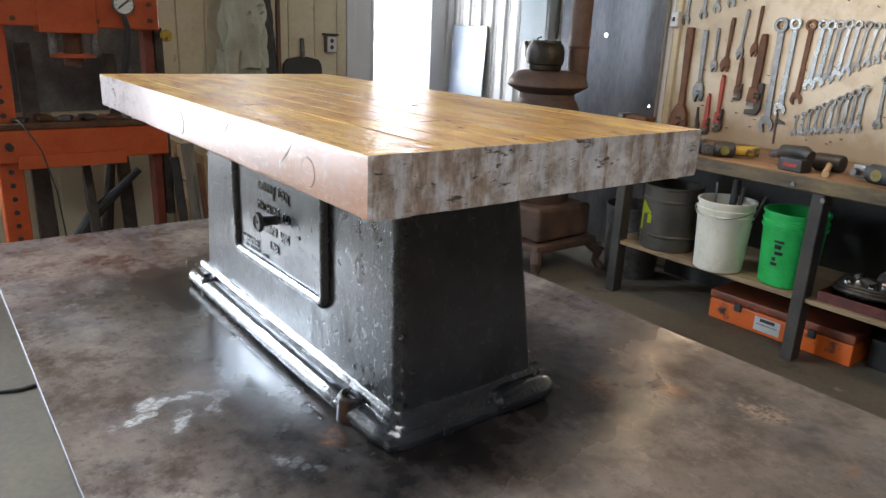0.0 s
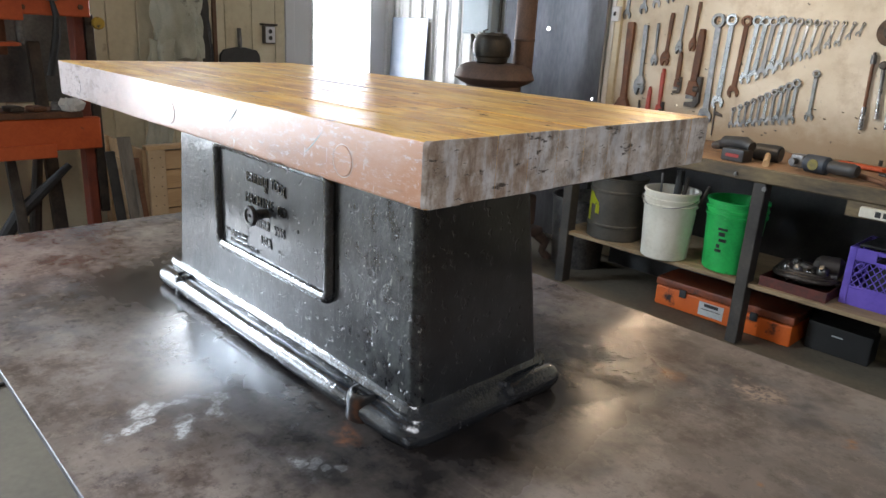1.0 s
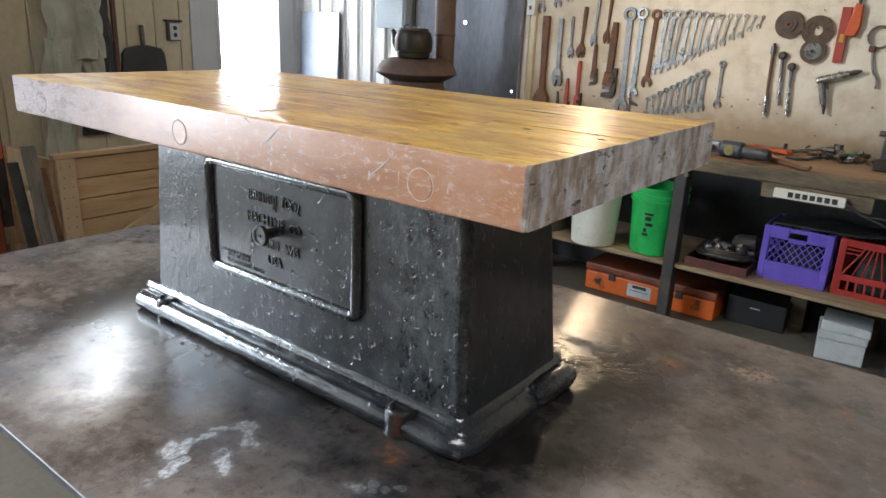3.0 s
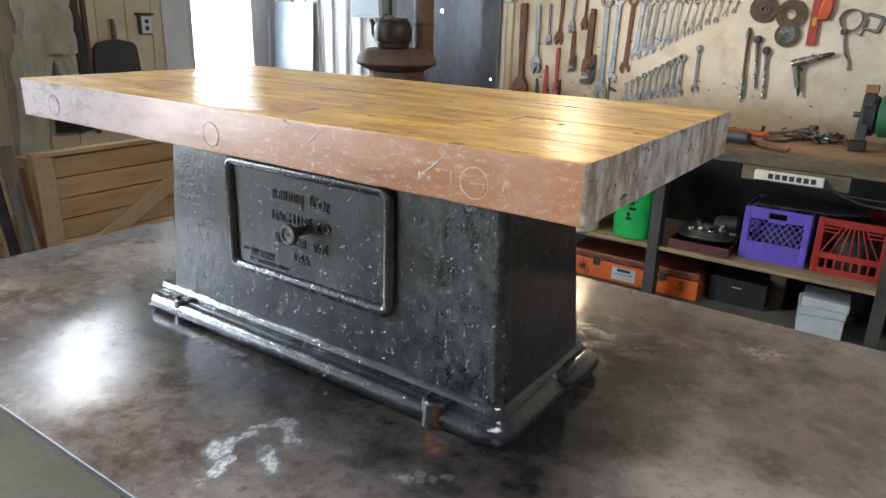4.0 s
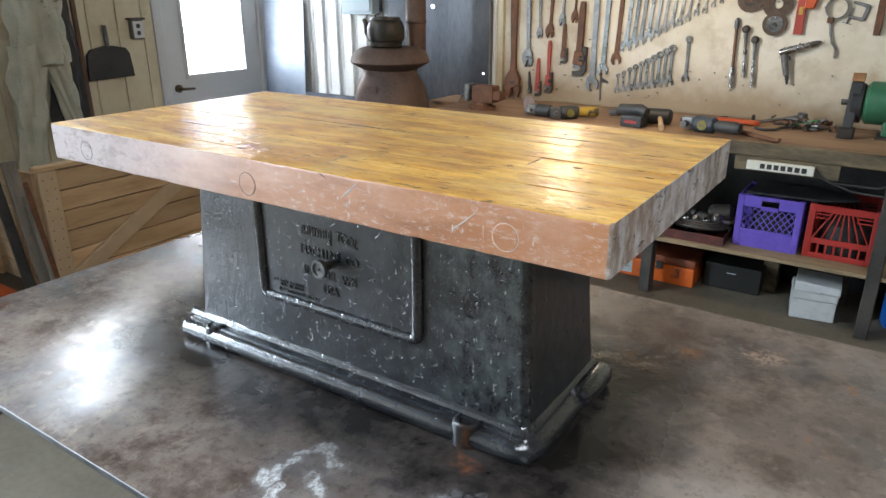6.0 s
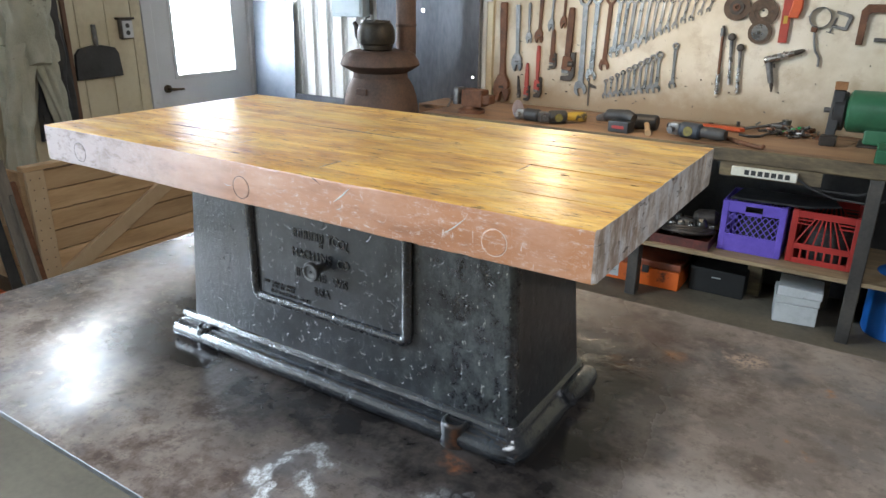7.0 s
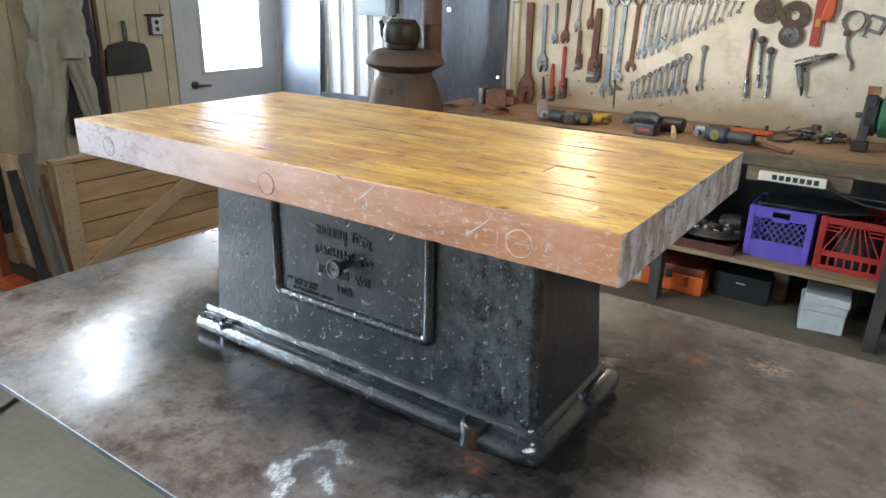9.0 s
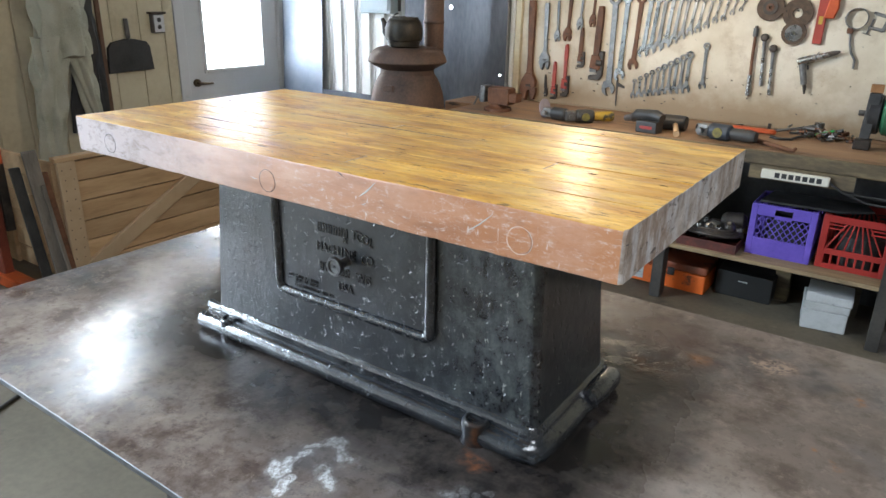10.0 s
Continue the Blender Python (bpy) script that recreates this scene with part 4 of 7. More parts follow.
knob = part("knob", lathe([(0.0, 0.0), (0.003, 0.0), (0.003, 0.0015), (0.012, 0.001), (0.0135, -0.0015), (0.0178, -0.0015), (0.0192, 0.001), (0.0192, 0.006), (0.0135, 0.009), (0.0095, 0.013), (0.0085, 0.036), (0.013, 0.041), (0.0135, 0.046), (0.0, 0.046)], 28, m=Matrix.Translation((0.016, 0.118, 0.269)) @ Matrix.Rotation(radians(-90), 4, "X")), M_KNOB, base, "black iron pull knob")
part("knob_hole", lathe([(0, 0), (0.003, 0), (0.003, 0.003)], 12, m=Matrix.Translation((0.016, 0.1178, 0.269)) @ Matrix.Rotation(radians(-90), 4, "X")), M_BLACK, knob)
part("rivet", lathe([(0, -0.003), (0.003, -0.0022), (0.0045, 0.0), (0.0045, 0.004)], 12, m=Matrix.Translation((0.117, PY, 0.258)) @ Matrix.Rotation(radians(-90), 4, "X")), M_IRON, panel)
for x, z in ((0.382, 0.325), (0.29, 0.124), (-0.28, 0.22), (-0.25, 0.30)):
    part("drilled_hole", cyl((x, 0.1585, z), (x, 0.17, z), 0.0035, n=10), M_BLACK, base)
for y, z in ((0.268, 0.158), (0.396, 0.165)):
    part("drilled_hole", cyl((0.4335, y, z), (0.42, y, z), 0.004, n=10), M_BLACK, base)

rng_top = random.Random(5)


def worn_bar(x0, x1, y0, y1, z0, z1, rr, front, n=72):
    """A bar along x whose outer long edges are rounded unevenly by wear."""
    bm = bmesh.new()
    rings, k1, k2 = [], 0.0025, 0.0025
    for i in range(n + 1):
        x = x0 + (x1 - x0) * (min(max(i - 1, 0), n - 2) / (n - 2))
        x += {1: 0.0035, n - 1: -0.0035}.get(i, 0.0)
        k1 = min(max(k1 + rr.uniform(-0.0009, 0.0009), 0.0012), 0.0050)
        k2 = min(max(k2 + rr.uniform(-0.0009, 0.0009), 0.0012), 0.0050)
        c1 = k1 + (0.003 if rr.random() < 0.05 else 0.0)
        c2 = k2 + (0.003 if rr.random() < 0.05 else 0.0)
        if i in (0, n):
            c1, c2 = c1 + 0.003, c2 + 0.003
        e = rr.uniform(0.0022, 0.0042) if i in (0, n) else 0.0
        if front:
            y0 += e
            ring = [(y1, z0), (y0 + c2, z0), (y0 + c2 * 0.3, z0 + c2 * 0.3), (y0, z0 + c2), (y0, (z0 + z1) / 2), (y0, z1 - c1), (y0 + c1 * 0.3, z1 - c1 * 0.3), (y0 + c1, z1), (y1, z1)]
        else:
            ring = [(y0, z1), (y1 - c1, z1), (y1 - c1 * 0.3, z1 - c1 * 0.3), (y1, z1 - c1), (y1, (z0 + z1) / 2), (y1, z0 + c2), (y1 - c2 * 0.3, z0 + c2 * 0.3), (y1 - c2, z0), (y0, z0)]
        rings.append([bm.verts.new((x, y, z)) for y, z in ring])
        y0 -= e if front else 0.0
    for p, q in zip(rings, rings[1:]):
        for j in range(len(p)):
            bm.faces.new((p[j], q[j], q[(j + 1) % len(p)], p[(j + 1) % len(p)]))
    bm.faces.new(rings[0])
    bm.faces.new(rings[-1][::-1])
    return bm


top = part("tabletop", box(-0.604, 0.604, 0.004, 0.593, B0 + 0.003, H - 0.003), M_END, ct, "thick butcher-block top, amber varnish, pinkish scuffed edge, greyed ends")
ROWS = 11
PW = 0.597 / ROWS
M_PLUGRING = surf("pale_scuffed_ring", [(0.46, 0.32, 0.24), (0.76, 0.68, 0.62)], 60, (0.4, 0.6), bump=0.1)
M_STAVE = [M_TOPWOOD, M_FRONT, M_END]
for i in range(ROWS):
    cuts = [-0.61] + ([] if i == 0 else sorted(rng_top.uniform(-0.5, 0.5) for _ in range(rng_top.choice((1, 1, 2))))) + [0.61]
    for a, b in zip(cuts, cuts[1:]):
        if b - a < 0.03:
            continue
        dz = rng_top.uniform(-0.0006, 0.0004)
        g = 0.0003 if i else 0.0
        x0, x1 = a + (0.0002 if a > -0.6 else 0), b - (0.0002 if b < 0.6 else 0)
        if i in (0, ROWS - 1):
            bm = worn_bar(x0, x1, i * PW + g, (i + 1) * PW - 0.0003, B0 + abs(dz), H, rng_top, i == 0)
        else:
            bm = box(x0, x1, i * PW + g, (i + 1) * PW - 0.0003, B0 + abs(dz), H + dz, 0.0006, 1)
        part("stave", bm, M_STAVE, top, pick=lambda p: 2 if abs(p.normal.x) > 0.6 else (1 if p.normal.y < -0.6 and p.center.y < 0.004 else 0))
for x in (-0.487, -0.016, 0.469):
    plugm = part("wood_plug", lathe([(0.0, -0.0008), (0.0175, -0.0008), (0.0185, 0.0), (0.0185, 0.004)], 32, m=Matrix.Translation((x, 0.0, H - 0.043)) @ Matrix.Rotation(radians(-90), 4, "X")), M_FRONT, top)
    part("plug_seam", tube([(x + 0.0192 * math.cos(2 * math.pi * i / 40), 0.0003, H - 0.043 + 0.0192 * math.sin(2 * math.pi * i / 40)) for i in range(40)], 0.0007, 5, closed=True), M_BLACK if x < 0.4 else M_PLUGRING, plugm)
for (x0, z0), (x1, z1), w in (((0.186, -0.036), (0.223, -0.006), 0.0014), ((0.383, -0.050), (0.429, -0.013), 0.0011), ((0.192, -0.045), (0.206, -0.039), 0.001), ((-0.063, -0.041), (-0.036, -0.043), 0.0008)):
    part("gouge", tube([(x0, 0.0005, H + z0), ((x0 + x1) / 2, 0.0002, H + (z0 + z1) / 2 - 0.002), (x1, 0.0005, H + z1)], [w * 0.3, w, w * 0.4], 6), M_GREYBLOCK, top, "pale gouge in the wood edge")
for (x0, y0), (x1, y1), w in (((-0.28, 0.330), (0.22, 0.327), 0.0011), ((-0.43, 0.163), (-0.30, 0.164), 0.0009), ((0.05, 0.216), (0.17, 0.217), 0.0009), ((0.30, 0.435), (0.47, 0.434), 0.0009), ((-0.12, 0.490), (0.04, 0.489), 0.0008)):
    part("open_joint", tube([(x0, y0, H - 0.0002), ((x0 + x1) / 2, (y0 + y1) / 2 + 0.0008, H), (x1, y1, H - 0.0002)], [w * 0.2, w, w * 0.2], 6), M_BLACK, top, "dark open glue joint")
part("dark_nick", tube([(0.135, 0.003, H - 0.0008), (0.152, 0.0008, H - 0.004), (0.165, 0.0004, H - 0.011)], [0.0004, 0.0013, 0.0004], 6), M_BLACK, top)
rr = random.Random(77)
for i in range(26):
    x, z = -0.605 + abs(rr.gauss(0, 0.05)), rr.uniform(-0.066, -0.006)
    l = rr.uniform(0.004, 0.016)
    up = rr.random() < 0.6
    part("check", tube([(x, 0.0004, H + z), (x + (0 if up else l), 0.0003, H + min(z + (l if up else 0.001), -0.003))], [0.0005, 0.0003], 5), M_BLACK, top)
for i in range(18):
    y, z = rr.uniform(0.01, 0.585), rr.uniform(-0.068, -0.008)
    l = rr.uniform(0.006, 0.026)
    part("check", tube([(0.6097, y, H + z), (0.6099, y + l * 0.35, H + min(z + l * 0.1, -0.004)), (0.6097, y + l * rr.uniform(0.5, 1), H + max(min(z + rr.uniform(-l, l) * 0.15, -0.004), -0.069))], [0.0002, 0.0005, 0.0002], 5), M_BLACK, top)
for i in range(30):
    x, y = rr.uniform(-0.58, 0.58), rr.uniform(0.02, 0.58)
    l = rr.uniform(0.004, 0.018)
    part("dent", tube([(x, y, H - 0.0002), (x + l * 0.5, y + rr.uniform(-0.001, 0.001), H + 0.0001), (x + l, y + rr.uniform(-0.002, 0.002), H - 0.0002)], [0.0002, 0.0007, 0.0002], 5), M_BLACK, top)


# ---- stove corner ----
stove = thing("potbelly_stove", (-1.95, 2.876, 0), "rusty brown cast-iron potbelly stove", "stove")
prof = [(0.17, 0.42), (0.185, 0.44), (0.235, 0.62), (0.25, 0.75), (0.248, 0.86), (0.232, 0.97), (0.208, 1.04), (0.186, 1.078), (0.175, 1.092), (0.173, 1.135), (0.0, 1.135)]
part("body", lathe(prof, 40), M_STOVE, stove)
part("top", lathe([(0.170, 1.122), (0.180, 1.128), (0.210, 1.143), (0.240, 1.160), (0.252, 1.168), (0.2545, 1.174), (0.252, 1.182), (0.244, 1.205), (0.222, 1.237), (0.19, 1.254), (0.16, 1.261), (0.0, 1.266)], 40), M_STOVE, stove)
part("belly_band", lathe([(0.247, 0.735), (0.262, 0.742), (0.262, 0.765), (0.248, 0.772)], 40), M_STOVE, stove)
part("ash_base", box(-0.26, 0.26, -0.24, 0.24, 0.22, 0.44, 0.03, 3), M_STOVE, stove)
part("base_moulding", box(-0.30, 0.30, -0.28, 0.28, 0.16, 0.22, 0.02, 2), M_STOVE, stove)
for sx in (-1, 1):
    for sy in (-1, 1):
        part("leg", tube([(sx * 0.26, sy * 0.24, 0.18), (sx * 0.31, sy * 0.29, 0.11), (sx * 0.30, sy * 0.28, 0.05), (sx * 0.33, sy * 0.31, 0.0)], [0.04, 0.034, 0.026, 0.032], 10), M_STOVE, stove)
part("feed_door", box(-0.09, 0.09, -0.262, -0.236, 0.60, 0.80, 0.012, 2), M_STOVE, stove)
part("damper", box(-0.02, 0.06, -0.228, -0.215, 1.00, 1.04, 0.004), M_STOVE, stove)
flue = part("flue_pipe", cyl((0.098, 0.15, 1.20), (0.098, 0.15, ZC), 0.064, n=28), M_STOVE, stove)
part("pipe_seam", lathe([(0.0645, 1.40), (0.068, 1.405), (0.068, 1.415), (0.0645, 1.42)], 28, loc=(0.098, 0.15, 0)), M_STOVE, flue)

kettle = thing("kettle", (-1.935, 2.82, 1.262), "blackened old iron kettle standing on the stove", "kettle")
part("body", lathe([(0, 0), (0.085, 0), (0.10, 0.008), (0.103, 0.035), (0.113, 0.042), (0.118, 0.07), (0.117, 0.118), (0.106, 0.152), (0.092, 0.166), (0.090, 0.180), (0.081, 0.180), (0.080, 0.162), (0, 0.162)], 32), M_KETTLE, kettle)
part("spout", tube([(-0.09, -0.02, 0.05), (-0.125, -0.025, 0.09), (-0.135, -0.028, 0.14), (-0.15, -0.03, 0.165)], [0.03, 0.024, 0.016, 0.012], 12), M_KETTLE, kettle)
part("bail_handle", tube([(-0.08, 0.0, 0.15), (-0.078, 0, 0.19), (-0.06, 0.02, 0.20)], 0.005, 8), M_BLACK, kettle)
part("lid", lathe([(0.0795, 0.168), (0.06, 0.172), (0.012, 0.174), (0.012, 0.184), (0, 0.186)], 24), M_KETTLE, kettle)

M_SHINYSHEET = surf("galvanised_steel_sheet", [(0.15, 0.18, 0.23), (0.30, 0.33, 0.38)], 2.0, (0.42, 0.60), metal=0.75, bump=0.04, fine=12)
solid("steel_sheet", hexa([(-3.80, 3.47, 0.0), (-3.34, 3.47, 0.0), (-3.34, 3.475, 0.0), (-3.80, 3.475, 0.0), (-3.80, 3.54, 1.53), (-3.34, 3.54, 1.53), (-3.34, 3.545, 1.53), (-3.80, 3.545, 1.53)]), M_SHINYSHEET, "shiny grey steel sheet leaning on the siding", "sheet metal")
solid("steel_sheet", hexa([(-3.36, 3.46, 0.0), (-2.36, 3.46, 0.0), (-2.36, 3.466, 0.0), (-3.36, 3.466, 0.0), (-3.36, 3.515, 0.81), (-2.36, 3.515, 0.81), (-2.36, 3.521, 0.81), (-3.36, 3.521, 0.81)]), M_DARKSHEET, "low dark steel sheet leaning on the siding", "sheet metal")
hs = thing("heat_shield", (0, 0, 0), "tall dark blue-grey steel heat shield behind the stove", "sheet metal")
part("sheet", box(-2.46, -1.585, 3.50, 3.504, 0.06, 2.5, 0.001), M_DARKSHEET, hs)
# glowing discs on the sheet imitate daylight through small holes
for x, z, r in ((-2.045, 1.492, 0.013), (-1.625, 1.058, 0.008)):
    part("bolt_hole", cyl((x, 3.4985, z), (x, 3.4995, z), r, n=20), M_DAY, hs, "glowing disc standing in for daylight through a hole")
for x in (-2.40, -1.65):
    for z in (0.3, 1.3, 2.3):
        part("standoff", cyl((x, 3.504, z), (x, YB - 0.004, z), 0.012, n=10), M_LEG, hs)
pb = thing("electrical_cabinet", (-2.87, 3.56, 1.43), "pale blue-grey electrical panel on the wall", "electrical panel")
M_PALEBLUE = surf("pale_blue_grey_enamel", [(0.40, 0.48, 0.52), (0.48, 0.56, 0.60)], 4, (0.35, 0.5), bump=0.02)
part("cabinet", box(0, 0.30, -0.09, 0.004, 0, 0.48, 0.006), M_PALEBLUE, pb)
part("door", box(0.02, 0.28, -0.098, -0.0905, 0.02, 0.46, 0.003), M_PALEBLUE, pb)
part("conduit", cyl((0.335, -0.03, 0.02), (0.335, -0.03, ZC - 1.43), 0.012, n=12), M_LEG, pb)
# white strip puts the bright gap of daylight into colour
solid("trim", box(-1.578, -1.548, 3.535, YB - 0.0045, 0.90, 2.5, 0.002), surf("daylight_gap_white", [(0.78, 0.78, 0.76), (0.84, 0.84, 0.82)], 3, (0.4, 0.55), bump=0.02), "white strip standing in for a gap of daylight", "trim", kind="structure")
solid("wood_post", box(-1.545, -1.503, 3.54, YB - 0.0045, 0.90, 2.5, 0.003), M_WALL, "cream painted wooden upright beside the tool board", "post", kind="structure")
sw = thing("light_switch", (-1.53, 3.538, 1.60), "small white switch box on the upright", "switch")
part("box", box(-0.025, 0.03, -0.03, 0, -0.045, 0.045, 0.004), M_DOOR, sw)
part("toggle", box(-0.005, 0.008, -0.042, -0.03, -0.012, 0.012, 0.002), M_BLACK, sw)

# ---- tool board ----
WY = YB - 0.0225     # the board's face
M_CHROME = surf("worn_chrome", [(0.13, 0.127, 0.122), (0.28, 0.275, 0.265)], 20, (0.2, 0.4), metal=0.95, bump=0.03, spots=[((0.20, 0.15, 0.11), 25.0, 0.30)], vary=0.25)
M_DULLSTEEL = surf("dull_tool_steel", [(0.10, 0.10, 0.10), (0.19, 0.185, 0.18), (0.29, 0.28, 0.265)], 15, (0.35, 0.55), metal=0.75, bump=0.05, spots=[((0.15, 0.09, 0.06), 18.0, 0.33)], vary=0.25)
M_BRIGHT = surf("bright_polished_steel", [(0.36, 0.35, 0.34), (0.56, 0.55, 0.54)], 20, (0.2, 0.35), metal=0.95, bump=0.03, spots=[((0.20, 0.15, 0.11), 25.0, 0.28)])
M_RUST = surf("rusty_brown_tool_iron", [(0.07, 0.032, 0.018), (0.14, 0.062, 0.032), (0.21, 0.10, 0.055)], 14, (0.55, 0.8), metal=0.25, bump=0.12, vary=0.2)
M_DKIRON = surf("dark_oiled_iron", [(0.03, 0.025, 0.022), (0.06, 0.05, 0.042), (0.10, 0.08, 0.065)], 12, (0.4, 0.6), metal=0.5, bump=0.08)
M_REDTOOL = surf("worn_red_tool_paint", [(0.26, 0.035, 0.02), (0.38, 0.05, 0.03)], 12, (0.45, 0.6), bump=0.05, spots=[((0.08, 0.04, 0.03), 14.0, 0.34)])


def hang(xt, zt, xb, zb):
    """Local x runs from the top end to the bottom end along the board, z out into the room."""
    d = Vector((xb - xt, 0, zb - zt))
    L = d.length
    d.normalize()
    n = Vector((0, -1, 0))
    c = n.cross(d)
    m = Matrix(((d.x, c.x, n.x, xt), (d.y, c.y, n.y, WY), (d.z, c.z, n.z, zt), (0, 0, 0, 1)))
    return m, L


def arc(cx, cy, r, a0, a1, n):
    return [(cx + r * math.cos(radians(a0 + (a1 - a0) * i / n)), cy + r * math.sin(radians(a0 + (a1 - a0) * i / n))) for i in range(n + 1)]


def annulus(cx, r0, r1, z0, z1, n=20, bm=None, cy=0.0):
    bm = bm or bmesh.new()
    vs = []
    for k in range(n):
        c, s = math.cos(2 * math.pi * k / n), math.sin(2 * math.pi * k / n)
        vs.append([bm.verts.new((cx + r * c, cy + r * s, z)) for r, z in ((r0, z0), (r1, z0), (r1, z1), (r0, z1))])
    for k in range(n):
        a, b = vs[k], vs[(k + 1) % n]
        for i in range(4):
            bm.faces.new((a[i], b[i], b[(i + 1) % 4], a[(i + 1) % 4]))
    return bm


def jaw_outline(L, w, tilt=15):
    """An open spanner jaw at x = L, half width w."""
    o = arc(0, 0, w, 115, 35, 6) + [(0.55 * w + 0.2 * w, 0.42 * w)] + [(-0.15 * w, 0.42 * w), (-0.32 * w, 0.0), (-0.15 * w, -0.42 * w)] + [(0.75 * w, -0.42 * w)] + arc(0, 0, w, -35, -115, 6) + [(-1.25 * w, -0.45 * w), (-1.25 * w, 0.45 * w)]
    c, s = math.cos(radians(tilt)), math.sin(radians(tilt))
    return [(L - w * 0.7 + x * c - y * s, x * s + y * c) for x, y in o]


def tool(name, label, category, m, group=""):
    t = new(name)
    t.empty_display_size = 0.03
    t.matrix_basis = m
    return tagged(t, label, category, group)


def peg(t):
    part("nail", cyl((0.004, 0, -0.003), (0.004, 0, 0.02), 0.002, n=6), M_DKIRON, t)


def combination_wrench(xt, zt, xb, zb, mt, label, k=1.0, group="combination wrenches on the board"):
    m, L = hang(xt, zt, xb, zb)
    t = tool("combination_wrench", label, "wrench", m, group)
    ro = (0.066 * L + 0.004) * k
    w = (0.056 * L + 0.007) * k
    part("ring", annulus(0.0, ro * 0.58, ro, 0.002, 0.002 + ro * 0.7, 18), mt, t)
    h = 0.018 * L + 0.002
    s = 0.032 * L * k + 0.0032
    part("shank", prism([(ro * 0.8, -s * 0.9), (L * 0.5, -s * 0.75), (L - w * 1.6, -s), (L - w * 1.6, s), (L * 0.5, s * 0.75), (ro * 0.8, s * 0.9)], 0.004, 0.004 + h, h * 0.25), mt, t)
    part("jaw", prism(jaw_outline(L, w * 1.15), 0.002, 0.003 + h * 1.15, 0.0008), mt, t)
    peg(t)
    return t


def adjustable_wrench(xt, zt, xb, zb, mt, label, k=1.0):
    m, L = hang(xt, zt, xb, zb)
    t = tool("adjustable_wrench", label, "wrench", m)
    w = 0.085 * L * k
    part("handle", prism([(0, -0.3 * w), (0.004 * k, -0.42 * w), (0.1 * L, -0.42 * w), (0.55 * L, -0.30 * w), (0.74 * L, -0.42 * w), (0.74 * L, 0.42 * w), (0.55 * L, 0.30 * w), (0.1 * L, 0.42 * w), (0.004, 0.42 * w), (0, 0.3 * w)], 0.003, 0.003 + 0.04 * L, 0.003), mt, t)
    part("head", prism([(0.72 * L, -0.45 * w), (0.80 * L, -1.0 * w), (0.88 * L, -1.15 * w), (0.98 * L, -0.75 * w), (L, -0.35 * w), (0.90 * L, -0.2 * w), (0.88 * L, 0.2 * w), (0.86 * L, 0.9 * w), (0.80 * L, 0.95 * w), (0.72 * L, 0.45 * w)], 0.003, 0.003 + 0.055 * L, 0.003), mt, t)
    part("moving_jaw", prism([(0.875 * L, 0.15 * w), (0.865 * L, 1.0 * w), (0.91 * L, 1.05 * w), (0.985 * L, 0.75 * w), (0.99 * L, 0.45 * w), (0.92 * L, 0.2 * w)], 0.005, 0.003 + 0.05 * L, 0.002), mt, t)
    part("worm", cyl((0.845 * L, -0.3 * w, 0.003 + 0.035 * L), (0.845 * L, 0.35 * w, 0.003 + 0.035 * L), 0.024 * L, n=10), M_DKIRON, t)
    peg(t)
    return t


def pipe_wrench(xt, zt, xb, zb, mt, label, k=1.0):
    m, L = hang(xt, zt, xb, zb)
    t = tool("pipe_wrench", label, "wrench", m)
    w = 0.075 * L * k
    part("handle", prism([(0, -0.25 * w), (0.01 * L, -0.45 * w), (0.12 * L, -0.5 * w), (0.6 * L, -0.36 * w), (0.70 * L, -0.55 * w), (0.70 * L, 0.55 * w), (0.6 * L, 0.36 * w), (0.12 * L, 0.5 * w), (0.01 * L, 0.45 * w), (0, 0.25 * w)], 0.004, 0.004 + 0.055 * L, 0.006), mt, t)
    part("housing", prism([(0.66 * L, -0.7 * w), (0.84 * L, -0.9 * w), (0.86 * L, 0.9 * w), (0.72 * L, 1.05 * w), (0.66 * L, 0.6 * w)], 0.003, 0.003 + 0.075 * L, 0.004), mt, t)
    part("hook_jaw", prism([(0.60 * L, 0.55 * w), (0.60 * L, 1.35 * w), (0.93 * L, 1.45 * w), (1.0 * L, 0.9 * w), (1.0 * L, -0.95 * w), (0.945 * L, -0.95 * w), (0.93 * L, 0.55 * w)], 0.004, 0.004 + 0.055 * L, 0.003), M_DKIRON, t)
    part("heel_jaw", prism([(0.85 * L, -0.85 * w), (0.895 * L, -0.85 * w), (0.895 * L, 0.4 * w), (0.85 * L, 0.4 * w)], 0.005, 0.005 + 0.05 * L, 0.001), M_DULLSTEEL, t)
    part("nut", cyl((0.76 * L, 0.3 * w, 0.003 + 0.05 * L), (0.76 * L, 1.2 * w, 0.003 + 0.05 * L), 0.045 * L, n=10), M_DKIRON, t)
    peg(t)
    return t


adjustable_wrench(-1.422, 1.555, -1.413, 0.905, M_RUST, "big rusty brown adjustable wrench hanging on the board", 1.0)
adjustable_wrench(-1.318, 1.54, -1.308, 1.115, M_DULLSTEEL, "grey steel adjustable wrench hanging on the board")
adjustable_wrench(-1.238, 1.555, -1.232, 1.300, M_DULLSTEEL, "small blue-grey adjustable wrench hanging on the board")
adjustable_wrench(-1.150, 1.615, -1.162, 1.305, M_RUST, "brown-handled adjustable wrench with bright head", 1.1)
pipe_wrench(-1.155, 1.290, -1.155, 0.955, M_REDTOOL, "worn red pipe wrench hanging on the board", 0.95)
adjustable_wrench(-1.066, 1.66, -1.080, 1.380, M_DULLSTEEL, "slim steel adjustable wrench with shiny head", 0.9)
pipe_wrench(-1.058, 1.395, -1.057, 1.150, M_RUST, "small rusty pipe wrench hanging on the board", 1.2)
